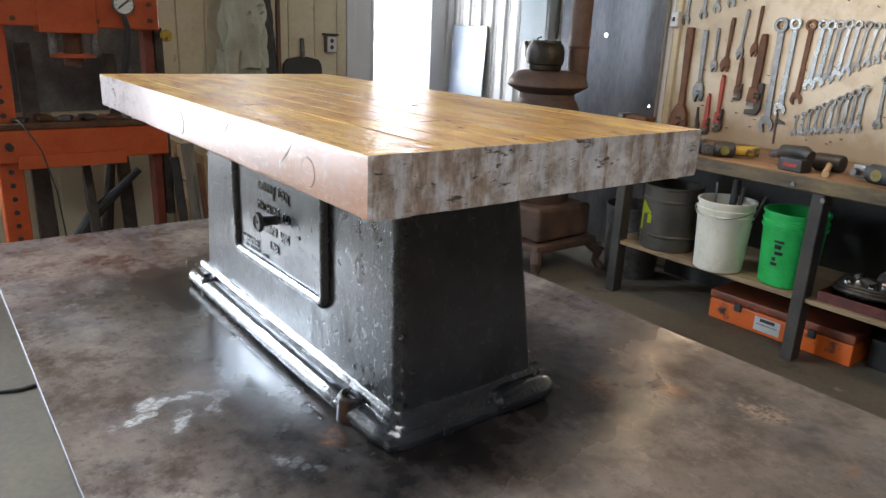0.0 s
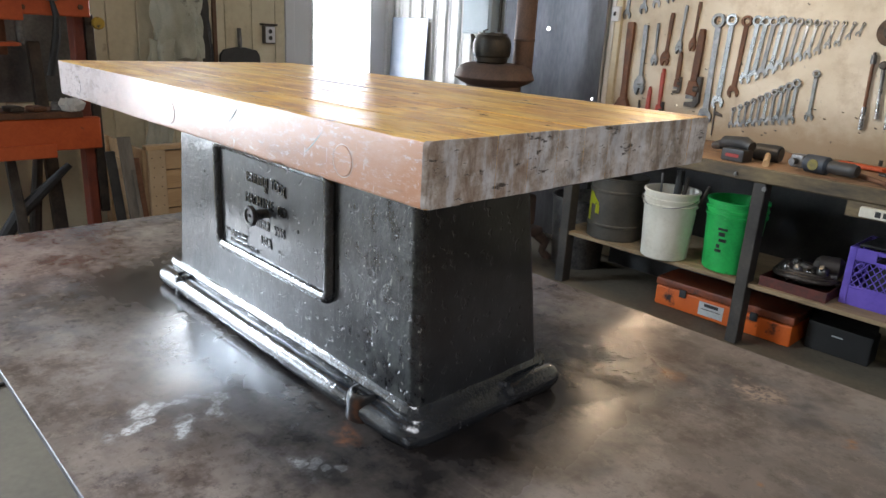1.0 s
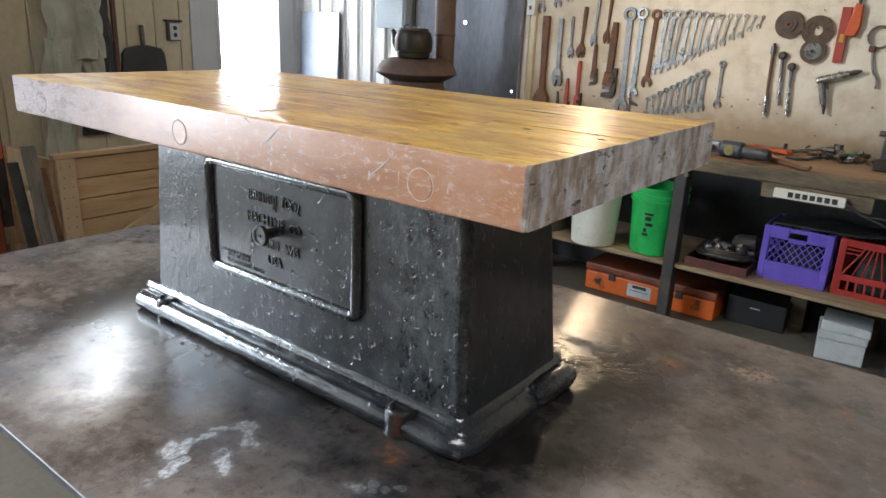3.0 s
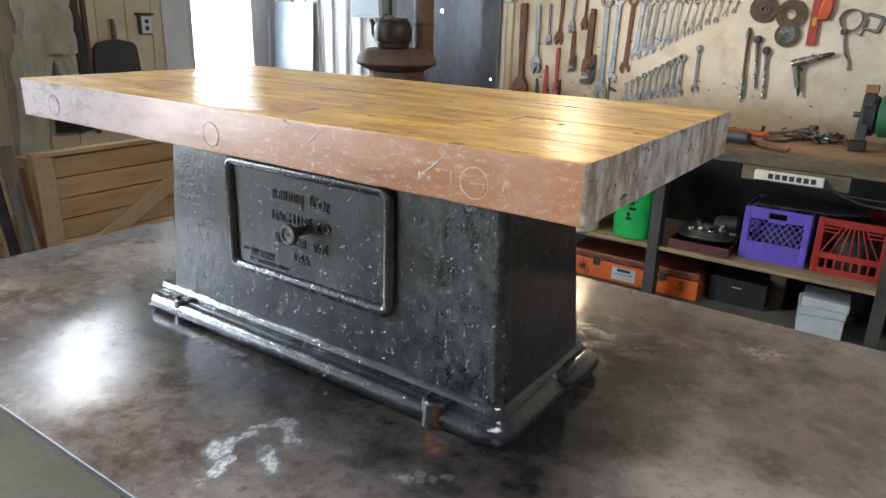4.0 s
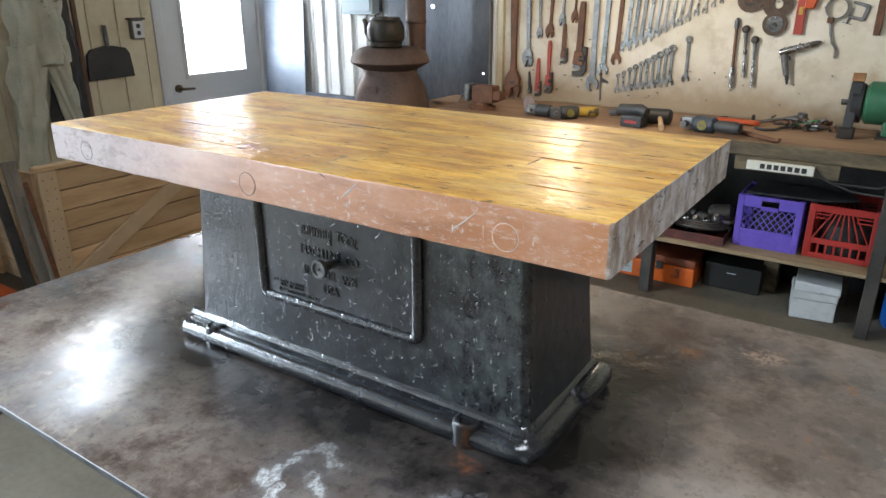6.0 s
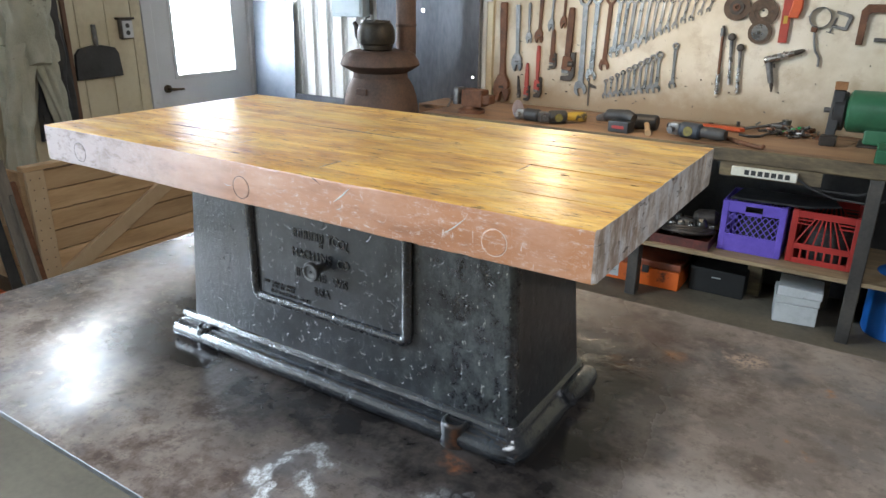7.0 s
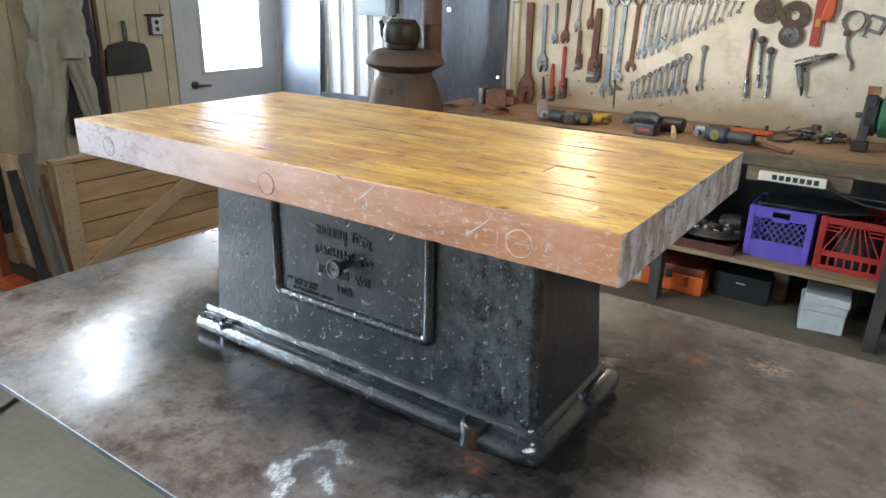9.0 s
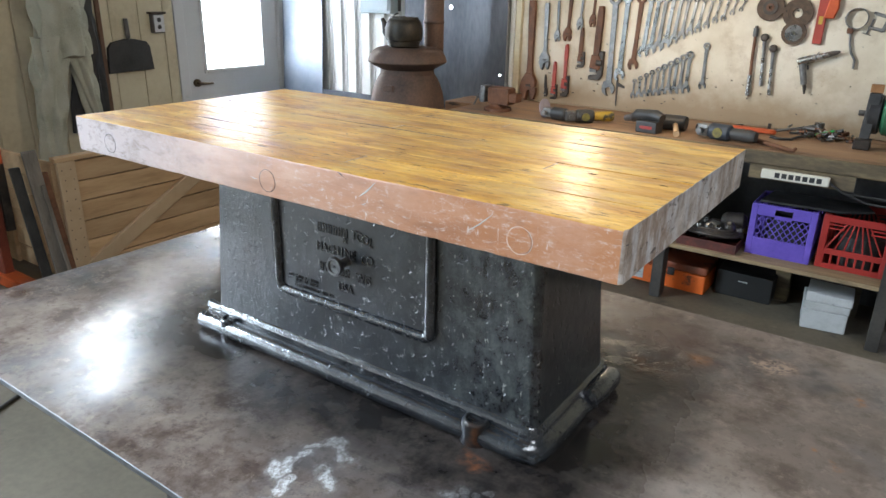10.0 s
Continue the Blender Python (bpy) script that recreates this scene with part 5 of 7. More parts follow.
adjustable_wrench(-0.985, 1.68, -0.996, 1.400, M_RUST, "rusty adjustable wrench hanging on the board", 0.9)
pipe_wrench(-0.938, 1.530, -0.950, 1.080, M_RUST, "long rust-brown pipe wrench hanging on the board", 1.15)
pipe_wrench(-1.300, 1.085, -1.291, 0.940, M_DKIRON, "tiny dark pipe wrench hanging on the board", 1.1)
pipe_wrench(-1.233, 1.175, -1.234, 0.928, M_REDTOOL, "small bright red pipe wrench hanging on the board", 1.1)
for x, z, dz in ((-1.475, 1.575, 0.28), (-1.36, 1.61, 0.28), (-1.275, 1.645, 0.26), (-1.185, 1.675, 0.26), (-1.09, 1.71, 0.24)):
    combination_wrench(x + 0.02, z + dz, x, z, M_DULLSTEEL, "large grey combination wrench hanging high on the board", 1.1, "high wrenches")
combination_wrench(-0.852, 1.578, -0.848, 1.000, M_DULLSTEEL, "largest grey combination wrench on the board", 0.95)
combination_wrench(-0.775, 1.585, -0.785, 1.095, M_CHROME, "large bright combination wrench on the board", 0.9)
combination_wrench(-0.690, 1.580, -0.705, 1.165, M_RUST, "rusty brown combination wrench on the board", 0.95)
rw = random.Random(8)
for i in range(13):
    x = -0.651 + i * 0.0442
    zb = 1.240 + 0.0235 * i
    combination_wrench(x + 0.022, 1.585 + rw.uniform(-0.004, 0.004), x, zb + rw.uniform(-0.006, 0.006), (M_CHROME, M_CHROME, M_DULLSTEEL)[i % 3], "chrome combination wrench in a graded row on the board", 1.05)
for i in range(10):
    x = -0.683 + i * 0.0357
    combination_wrench(x + 0.001, 1.094 + 0.0197 * i, x, 0.990 + 0.0072 * i + rw.uniform(-0.003, 0.003), (M_DULLSTEEL, M_CHROME)[i % 2], "small steel combination wrench in a graded row", 1.2, "small wrenches")
combination_wrench(-0.272, 1.328, -0.268, 1.084, M_CHROME, "single steel combination wrench on the board", 0.95)
m, L = hang(-0.795, 1.105, -0.79, 0.93)
t = tool("hook_spanner", "dark hook spanner hanging among the wrenches", "wrench", m)
part("shank", prism([(0, -0.006), (L, -0.004), (L, 0.004), (0, 0.006)], 0.003, 0.009, 0.001), M_DKIRON, t)
part("hook", prism([(0.03, 0.004), (0.05, 0.05), (0.065, 0.052), (0.055, 0.004)], 0.003, 0.009, 0.001), M_DKIRON, t)


def bar_tool(name, label, category, xt, zt, xb, zb, pieces):
    m, L = hang(xt, zt, xb, zb)
    t = tool(name, label, category, m)
    for nm, a, b, r0, r1, mt in pieces:
        part(nm, tube([(a * L, 0, 0.016), (b * L, 0, 0.016)], [r0 * 1.2, r1 * 1.2], 14), mt, t)
    peg(t)
    return t


bar_tool("breaker_bar", "long steel breaker bar with knurled grip", "socket tool", -0.018, 1.45, -0.006, 1.07, (("drive", 0, 0.035, 0.006, 0.006, M_DKIRON), ("head", 0.035, 0.15, 0.011, 0.012, M_DULLSTEEL), ("shaft", 0.15, 0.72, 0.007, 0.007, M_RUST), ("grip", 0.70, 1.0, 0.011, 0.011, M_BRIGHT)))
for a in ((0.035, 1.39, 0.055, 1.13), (0.089, 1.335, 0.106, 1.083)):
    t = bar_tool("ratchet", "socket ratchet with dark round head and chrome handle", "socket tool", *a, (("neck", 0.08, 0.42, 0.009, 0.006, M_DULLSTEEL), ("collar", 0.42, 0.52, 0.008, 0.008, M_BRIGHT), ("handle", 0.5, 1.0, 0.007, 0.0085, M_BRIGHT)))
    part("head", lathe([(0, 0.002), (0.018, 0.002), (0.021, 0.01), (0.021, 0.024), (0.015, 0.032), (0, 0.034)], 20), M_DKIRON, t)
M_DISC = surf("brown_abrasive_disc", [(0.05, 0.032, 0.021), (0.095, 0.062, 0.040), (0.14, 0.092, 0.06)], 30, (0.7, 0.9), bump=0.2, fine=150)


def disc(name, label, x, z, R, y0, rings, cat="grinding disc"):
    t = tool(name, label, cat, Matrix.Translation((x, WY, z)) @ Matrix.Rotation(radians(90), 4, "X"))
    for nm, r0, r1, z0, z1, mt in rings:
        part(nm, annulus(0, r0 * R, r1 * R, y0 + z0, y0 + z1, 32), mt, t)
    part("nail", cyl((0, R * 0.15, -0.003), (0, R * 0.15, y0 + 0.03), 0.003, n=6), M_DKIRON, t)
    return t


disc("wire_wheel", "brown wire wheel with stepped hub on the board", 0.038, 1.548, 0.070, 0.002, (("brush", 0.5, 1.0, 0.0, 0.016, M_DISC), ("hub", 0.28, 0.55, 0.0, 0.022, M_DKIRON), ("washer", 0.10, 0.30, 0.0, 0.026, M_RUST)), "wire wheel")
disc("flap_disc", "brown flap disc with pale centre on the board", 0.178, 1.523, 0.075, 0.003, (("abrasive", 0.62, 1.0, 0.0, 0.014, M_DISC), ("backing", 0.32, 0.64, 0.0, 0.010, M_DISC)))
disc("cup_disc", "worn disc with shiny metal centre on the board", 0.176, 1.420, 0.062, 0.003, (("abrasive", 0.68, 1.0, 0.0, 0.018, M_DISC), ("cup", 0.14, 0.70, 0.0, 0.022, M_CHROME)))
t = thing("spirit_level", (0.296, WY, 1.37), "short red level hanging on the board", "level", rz=0)
part("body", box(-0.022, 0.022, -0.022, -0.002, 0, 0.27, 0.002), M_REDTOOL, t)
part("vial", box(-0.010, 0.010, -0.0235, -0.0215, 0.10, 0.14, 0.001), M_YELLOW, t)
t = thing("caulk_gun", (0.336, WY, 1.50), "orange plastic handled tool hanging on the board", "hand tool")
part("grip", prism([(-0.03, 0.0), (0.02, 0.0), (0.035, 0.05), (0.03, 0.15), (-0.005, 0.16), (-0.02, 0.07)], 0.004, 0.035, 0.006, m=Matrix.Rotation(radians(90), 4, "X")), M_ORANGE, t)
part("rod", cyl((0.01, -0.02, 0.15), (0.012, -0.02, 0.26), 0.008, n=10), M_DKIRON, t)
t = thing("air_drill", (0.226, WY - 0.03, 1.272), "silver pneumatic pistol drill hanging on the board", "drill")
ax = Vector((0.194, 0, 0.066)).normalized()
part("barrel", tube([ax * s for s in (0.0, 0.01, 0.085, 0.09)], [0.017, 0.022, 0.021, 0.017], 18), M_BRIGHT, t)
part("sleeve", tube([ax * s for s in (0.088, 0.095, 0.15, 0.155)], [0.015, 0.017, 0.016, 0.012], 18), M_BRIGHT, t)
part("chuck", tube([ax * s for s in (0.15, 0.16, 0.185, 0.205)], [0.013, 0.014, 0.012, 0.005], 14), M_DKIRON, t)
part("handle", tube([(0.022, 0, 0.0), (0.034, 0, -0.05), (0.05, 0, -0.115)], [0.019, 0.017, 0.015], 14), M_DULLSTEEL, t)
part("trigger", tube([(0.05, 0, -0.012), (0.056, 0, -0.035)], 0.005, 8), M_DKIRON, t)
part("air_fitting", tube([(0.050, 0, -0.113), (0.056, 0, -0.13), (0.060, 0, -0.165)], [0.010, 0.010, 0.005], 10), M_DKIRON, t)
part("hook", tube([(0.09, 0.03, 0.055), (0.09, 0.0, 0.05)], 0.003, 6), M_DKIRON, t)
t = thing("filter_wrench", (0.462, WY, 1.505), "steel strap oil-filter wrench hanging on the board", "wrench")
part("band", annulus(0, 0.049, 0.053, 0.002, 0.030, 32), M_DULLSTEEL, t).matrix_basis = Matrix.Rotation(radians(90), 4, "X")
part("clamp", box(-0.035, -0.005, -0.03, -0.002, -0.075, -0.045, 0.004), M_RUST, t)
part("handle", tube([(-0.018, -0.014, -0.07), (-0.008, -0.014, -0.13), (0.004, -0.014, -0.17), (0.028, -0.014, -0.205), (0.03, -0.014, -0.25)], 0.006, 10), M_DULLSTEEL, t)


def c_clamp(x, z, s, mt, label, tilt):
    t = tool("c_clamp", label, "clamp", Matrix.Translation((x, WY - 0.002, z)) @ Matrix.Rotation(radians(90), 4, "X") @ Matrix.Rotation(radians(tilt), 4, "Z"))
    part("frame", prism([(-0.5 * s, 0.5 * s), (0.35 * s, 0.5 * s), (0.5 * s, 0.38 * s), (0.5 * s, -0.42 * s), (0.35 * s, -0.5 * s), (-0.45 * s, -0.5 * s), (-0.45 * s, -0.34 * s), (0.26 * s, -0.34 * s), (0.32 * s, -0.26 * s), (0.32 * s, 0.26 * s), (0.26 * s, 0.34 * s), (-0.5 * s, 0.34 * s)], 0.002, 0.12 * s, 0.004), mt, t)
    part("screw", cyl((-0.36 * s, -0.85 * s, 0.06 * s), (-0.36 * s, 0.1 * s, 0.06 * s), 0.05 * s, n=10), M_DULLSTEEL, t)
    part("tommy_bar", cyl((-0.6 * s, -0.82 * s, 0.06 * s), (-0.1 * s, -0.82 * s, 0.06 * s), 0.022 * s, n=8), M_DULLSTEEL, t)
    return t


c_clamp(0.565, 1.49, 0.085, M_DULLSTEEL, "small steel C-clamp hanging on the board", -15)
c_clamp(0.745, 1.475, 0.20, M_RUST, "large rusty brown C-clamp hanging on the board", 90)


# ---- on the bench ----
BZ = 0.9005
v = thing("bench_vise", (-1.36, 3.04, BZ), "rusty brown bench vise bolted to the bench", "vise")
part("swivel_base", lathe([(0, 0), (0.085, 0), (0.085, 0.018), (0.055, 0.03), (0.05, 0.045), (0, 0.045)], 24), M_RUST, v)
part("fixed_jaw", box(-0.05, 0.10, -0.05, 0.05, 0.04, 0.145, 0.012, 2), M_RUST, v)
part("anvil", box(0.09, 0.15, -0.04, 0.04, 0.06, 0.115, 0.010, 2), M_RUST, v)
part("moving_jaw", box(-0.112, -0.068, -0.05, 0.05, 0.045, 0.150, 0.012, 2), M_DULLSTEEL, v)
part("jaw_plate", box(-0.068, -0.062, -0.055, 0.055, 0.118, 0.148, 0.001), M_DULLSTEEL, v)
part("screw", cyl((-0.15, 0, 0.078), (-0.05, 0, 0.078), 0.016), M_DULLSTEEL, v)
part("handle_bar", cyl((-0.138, -0.06, 0.03), (-0.138, 0.03, 0.12), 0.006, n=10), M_DULLSTEEL, v)


def grinder_tool(x, y, rz, body, handle, label, disc_on=False, dot=None, size=1.0):
    t = thing("angle_grinder", (x, y, BZ), label, "power tool", rz=rz)
    s = size
    z = 0.036 * s
    part("motor", tube([(0, 0, z), (0.008 * s, 0, z), (0.09 * s, 0, z), (0.10 * s, 0, z)], [0.03 * s, 0.036 * s, 0.036 * s, 0.028 * s], 18), body, t)
    part("grip", tube([(0.098 * s, 0, z), (0.11 * s, 0, z), (0.19 * s, 0, z), (0.21 * s, 0, z)], [0.024 * s, 0.026 * s, 0.028 * s, 0.022 * s], 16), handle, t)
    part("gear_head", box(-0.055 * s, 0.0, -0.026 * s, 0.026 * s, z - 0.026 * s, z + 0.028 * s, 0.008 * s, 2), M_DULLSTEEL, t)
    part("spindle", cyl((-0.03 * s, -0.03 * s, z), (-0.03 * s, -0.055 * s, z), 0.014 * s, n=12), M_DULLSTEEL, t)
    if dot:
        part("end_badge", lathe([(0, 0.001), (0.022 * s, 0.001), (0.022 * s, -0.004)], 20, m=Matrix.Translation((0.05 * s, -0.0365 * s, z)) @ Matrix.Rotation(radians(90), 4, "X")), dot, t)
    if disc_on:
        part("disc", lathe([(0, -0.002), (0.055, -0.002), (0.056, 0.002), (0, 0.002)], 28, m=Matrix.Translation((-0.058, 0.0, 0.0565)) @ Matrix.Rotation(radians(80), 4, "Y")), M_PALEDISC, t)
    return t


M_OLIVE = surf("dirty_yellow_badge", [(0.10, 0.09, 0.03), (0.24, 0.20, 0.04)], 30, (0.5, 0.7), bump=0.05)
M_PALEDISC = surf("pale_violet_abrasive", [(0.30, 0.26, 0.30), (0.40, 0.36, 0.40)], 40, (0.6, 0.8), bump=0.1)
M_BLUEBLK = surf("dark_blue_tool_body", [(0.02, 0.028, 0.04), (0.035, 0.045, 0.06)], 15, (0.4, 0.6), bump=0.05)
grinder_tool(-0.95, 2.985, -8, M_BLACK, M_BLACK, "black angle grinder with a pale worn disc, on the bench", True)
grinder_tool(-0.79, 2.955, 38, M_BLACK, M_YELLOW, "black and yellow angle grinder lying on the bench", dot=M_OLIVE, size=1.05)
grinder_tool(-0.045, 3.00, -12, M_BLUEBLK, M_BLACK, "dark blue angle grinder with yellow badge, on the bench", dot=M_OLIVE, size=1.15)
t = thing("cordless_tool", (-0.355, 2.955, BZ), "black cordless tool with red-marked battery pack", "power tool", rz=-6)
bt = part("battery", box(-0.06, 0.06, -0.045, 0.045, 0, 0.062, 0.008, 2), M_BLACK, t)
part("label_strip", box(-0.035, 0.035, -0.0465, -0.0448, 0.022, 0.038, 0.0005), M_RED, bt)
part("body", tube([(-0.12, 0.06, 0.06), (-0.10, 0.05, 0.075), (0.02, 0.03, 0.085), (0.06, 0.02, 0.075)], [0.024, 0.033, 0.034, 0.026], 16), M_BLACK, t)
part("chuck", tube([(-0.18, 0.08, 0.045), (-0.12, 0.06, 0.06)], [0.018, 0.026], 14), M_DULLSTEEL, t)
t = thing("mallet", (-0.262, 3.10, BZ), "black-headed mallet with orange wooden handle", "mallet", rz=0)
part("head", tube([(-0.07, 0.0, 0.042), (-0.06, 0, 0.042), (0.05, 0.01, 0.042), (0.06, 0.01, 0.042)], [0.036, 0.042, 0.042, 0.036], 18), M_BLACK, t)
part("handle", tube([(0.0, 0.0, 0.04), (0.035, -0.09, 0.026), (0.07, -0.19, 0.016)], [0.014, 0.014, 0.0165], 12), M_PINE, t)
t = thing("claw_hammer", (-0.14, 3.17, BZ), "small steel hammer lying on its side", "hammer", rz=20)
part("head", tube([(-0.012, -0.05, 0.03), (-0.012, -0.03, 0.03), (-0.01, 0.03, 0.03), (0.0, 0.065, 0.03)], [0.02, 0.014, 0.012, 0.005], 12), M_DKIRON, t)
part("handle", tube([(0, 0, 0.03), (0.1, 0, 0.02), (0.22, 0.0, 0.014)], [0.009, 0.011, 0.013], 10), M_CHROME, t)
t = thing("pry_bar", (0.12, 3.07, BZ), "rusty pry bar lying across the bench", "pry bar")
part("shaft", tube([(-0.02, 0.02, 0.015), (0.12, -0.09, 0.015), (0.24, -0.185, 0.012), (0.262, -0.205, 0.016), (0.27, -0.20, 0.03)], [0.014, 0.012, 0.010, 0.009, 0.007], 10), M_RUST, t)
part("socket", tube([(-0.06, 0.035, 0.022), (0.0, 0.005, 0.022)], 0.021, 12), M_DKIRON, t)
t = thing("spring_clamp", (0.10, 3.33, BZ), "orange plastic clamp with yellow jaws", "clamp", rz=-8)
part("arm", prism([(-0.11, -0.012), (0.10, -0.02), (0.12, 0.0), (0.10, 0.02), (-0.11, 0.012)], 0.006, 0.028, 0.004), M_ORANGE, t)
part("arm", prism([(-0.12, 0.02), (0.06, 0.012), (0.08, 0.03), (-0.12, 0.04)], 0.0, 0.02, 0.004), M_YELLOW, t)
part("screw", cyl((0.08, 0.0, 0.034), (0.08, 0.0, 0.06), 0.009, n=10), M_DKIRON, t)
t = thing("air_hose_tail", (0.21, 3.22, BZ), "short black hose curled on the bench", "hose")
part("hose", tube([(0, 0, 0.008), (0.05, -0.03, 0.008), (0.10, 0.0, 0.008), (0.12, 0.08, 0.010), (0.16, 0.12, 0.012)], 0.007, 8), M_BLACK, t)
t = thing("ratchet", (0.24, 3.40, BZ), "long chrome ratchet leaning on loose parts", "socket tool", rz=24)
part("handle", tube([(-0.06, 0, 0.012), (0.05, 0, 0.03), (0.16, 0, 0.052)], [0.009, 0.007, 0.009], 12), M_CHROME, t)
part("head", lathe([(0, -0.014), (0.024, -0.014), (0.024, 0.014), (0, 0.014)], 18, loc=(0.175, 0, 0.056)), M_CHROME, t)
t = thing("toolbox_bits", (0.43, 3.40, BZ), "loose heap of small chrome and brass fittings", "fittings", kind="stuff")
bm, rr = bmesh.new(), random.Random(12)
for i in range(46):
    x, y, z = rr.gauss(0, 0.07), rr.gauss(0, 0.045), 0.008 + abs(rr.gauss(0, 0.012))
    a, b = rr.uniform(0, 6.28), rr.uniform(-0.4, 0.4)
    l, r = rr.uniform(0.012, 0.06), rr.uniform(0.004, 0.012)
    d = Vector((math.cos(a), math.sin(a), b)) * l
    cyl((x, y, max(r, z)), (x + d.x, y + d.y, max(r, z + d.z)), r, r * rr.uniform(0.6, 1.1), 8, bm)
part("fittings", bm, M_CHROME, t)
bm = bmesh.new()
for i in range(24):
    x, y = rr.gauss(0.02, 0.07), rr.gauss(-0.01, 0.045)
    a = rr.uniform(0, 6.28)
    l, r = rr.uniform(0.012, 0.05), rr.uniform(0.004, 0.010)
    z = r + rr.uniform(0, 0.03)
    cyl((x, y, z), (x + l * math.cos(a), y + l * math.sin(a), max(r, z + rr.uniform(-0.01, 0.015))), r, r, 8, bm)
part("fittings", bm, M_RUST, t)
part("green_hose_end", tube([(-0.06, -0.05, 0.012), (0.0, -0.03, 0.03), (0.05, 0.0, 0.045)], 0.006, 8), M_GREENPAIL, t)
for i in range(7):
    x, y = rr.uniform(-0.6, 0.75), rr.uniform(3.30, 3.50)
    q = solid("scrap_bit", box(-0.03, 0.03, -0.008, 0.008, 0, 0.012, 0.003), (M_DKIRON, M_RUST, M_DULLSTEEL)[i % 3], "small dark metal scrap on the bench", "scrap", "scraps", (x, y, BZ), rr.uniform(0, 180))
bg = thing("bench_grinder", (0.868, 3.34, BZ), "green bench grinder with black wheel guard", "grinder")
M_GREENENAMEL = surf("green_machine_enamel", [(0.025, 0.10, 0.05), (0.04, 0.15, 0.075)], 6, (0.3, 0.5), bump=0.04, spots=[((0.03, 0.03, 0.025), 6.0, 0.32)])
part("motor", tube([(-0.185, 0, 0.165), (-0.17, 0, 0.165), (0.12, 0, 0.165), (0.13, 0, 0.165)], [0.085, 0.105, 0.105, 0.085], 28), M_GREENENAMEL, bg)
part("pedestal", box(-0.09, 0.09, -0.07, 0.07, 0.012, 0.09, 0.012, 2), M_GREENENAMEL, bg)
part("foot_plate", box(-0.11, 0.11, -0.09, 0.09, 0, 0.012, 0.003), M_DKIRON, bg)
part("wheel_guard", tube([(-0.245, 0, 0.16), (-0.24, 0, 0.16), (-0.195, 0, 0.16), (-0.19, 0, 0.16)], [0.09, 0.098, 0.098, 0.09], 28), M_BLACK, bg)
part("wheel", tube([(-0.255, 0, 0.16), (-0.20, 0, 0.16)], 0.082, 28), M_DISC, bg)
part("arbor", cyl((-0.29, 0, 0.16), (-0.10, 0, 0.16), 0.014), M_DULLSTEEL, bg)
sh = part("spark_shield", hexa([(-0.26, -0.10, 0.03), (-0.215, -0.10, 0.03), (-0.215, -0.085, 0.03), (-0.26, -0.085, 0.03), (-0.255, -0.075, 0.27), (-0.20, -0.075, 0.27), (-0.20, -0.06, 0.27), (-0.255, -0.06, 0.27)], 0.004), M_BLACK, bg)
part("shield_top", box(-0.256, -0.199, -0.077, -0.058, 0.271, 0.312, 0.003), surf("copper_coloured_plate", [(0.35, 0.17, 0.08), (0.5, 0.27, 0.13)], 20, (0.3, 0.5), metal=0.8, bump=0.03), sh)
part("tool_rest", box(-0.275, -0.20, -0.15, -0.08, 0.0, 0.05, 0.004), M_DKIRON, bg)
sb = thing("switch_base", (0.98, 2.97, BZ), "green metal switch base with white plate", "switch box")
part("box", box(-0.13, 0.15, -0.10, 0.10, 0, 0.065, 0.006), M_GREENENAMEL, sb)
part("plate", box(-0.03, 0.06, -0.103, -0.1, 0.012, 0.05, 0.001), M_WHITEPAIL, sb)
part("screw", cyl((0.015, -0.107, 0.031), (0.015, -0.103, 0.031), 0.005, n=10), M_DULLSTEEL, sb)
part("bolt", cyl((-0.155, 2.868, 0.806), (-0.155, 2.852, 0.806), 0.012, n=6), M_CHROME, wb)
part("bolt", cyl((-0.30, 2.862, 0.855), (-0.30, 2.848, 0.855), 0.010, n=6), M_CHROME, wb)
part("end_block", box(-1.60, -1.52, 2.87, 2.93, 0.72, 0.83, 0.004), M_PINE, wb)

# ---- under the bench ----
SZ = 0.3275


def pail(name, x, y, r0, r1, h, mt, label, group=""):
    t = thing(name, (x, y, SZ), label, "bucket", group)
    body = part("body", lathe([(0, 0), (r0 - 0.006, 0), (r0, 0.006), (r1 - 0.002, h - 0.085), (r1 + 0.006, h - 0.083), (r1 + 0.007, h - 0.070), (r1, h - 0.068), (r1, h - 0.052), (r1 + 0.007, h - 0.050), (r1 + 0.007, h - 0.040), (r1, h - 0.038), (r1 + 0.001, h - 0.014), (r1 + 0.008, h - 0.012), (r1 + 0.008, h), (r1 - 0.004, h), (r0 - 0.006, 0.008), (0, 0.008)], 40), mt, t)
    return t, body


t, b = pail("plastic_bucket", -0.658, 2.945, 0.122, 0.139, 0.37, M_WHITEPAIL, "dirty white plastic bucket holding rods, on the shelf")
part("bail", tube([(0.153 * math.cos(a), 0.153 * math.sin(a) * 0.9 - 0.005, 0.335 - 0.045 * math.sin(math.pi * i / 12)) for i, a in enumerate([math.pi + math.pi * j / 12 for j in range(13)])], 0.0025, 6), M_DULLSTEEL, t)
for a, b2, r, mt in (((-0.05, 0.0, 0.02), (-0.09, 0.03, 0.43), 0.006, M_DULLSTEEL), ((0.02, 0.03, 0.02), (0.03, 0.09, 0.42), 0.012, M_DKIRON), ((0.05, -0.02, 0.02), (0.17, 0.06, 0.40), 0.008, M_DKIRON), ((-0.01, 0.05, 0.02), (-0.02, 0.10, 0.45), 0.02, M_BLACK)):
    solid("metal_rod", cyl(a, b2, r, n=10), mt, "dark rod standing in the bucket", "rod", "rods", (-0.658, 2.945, SZ + 0.009))
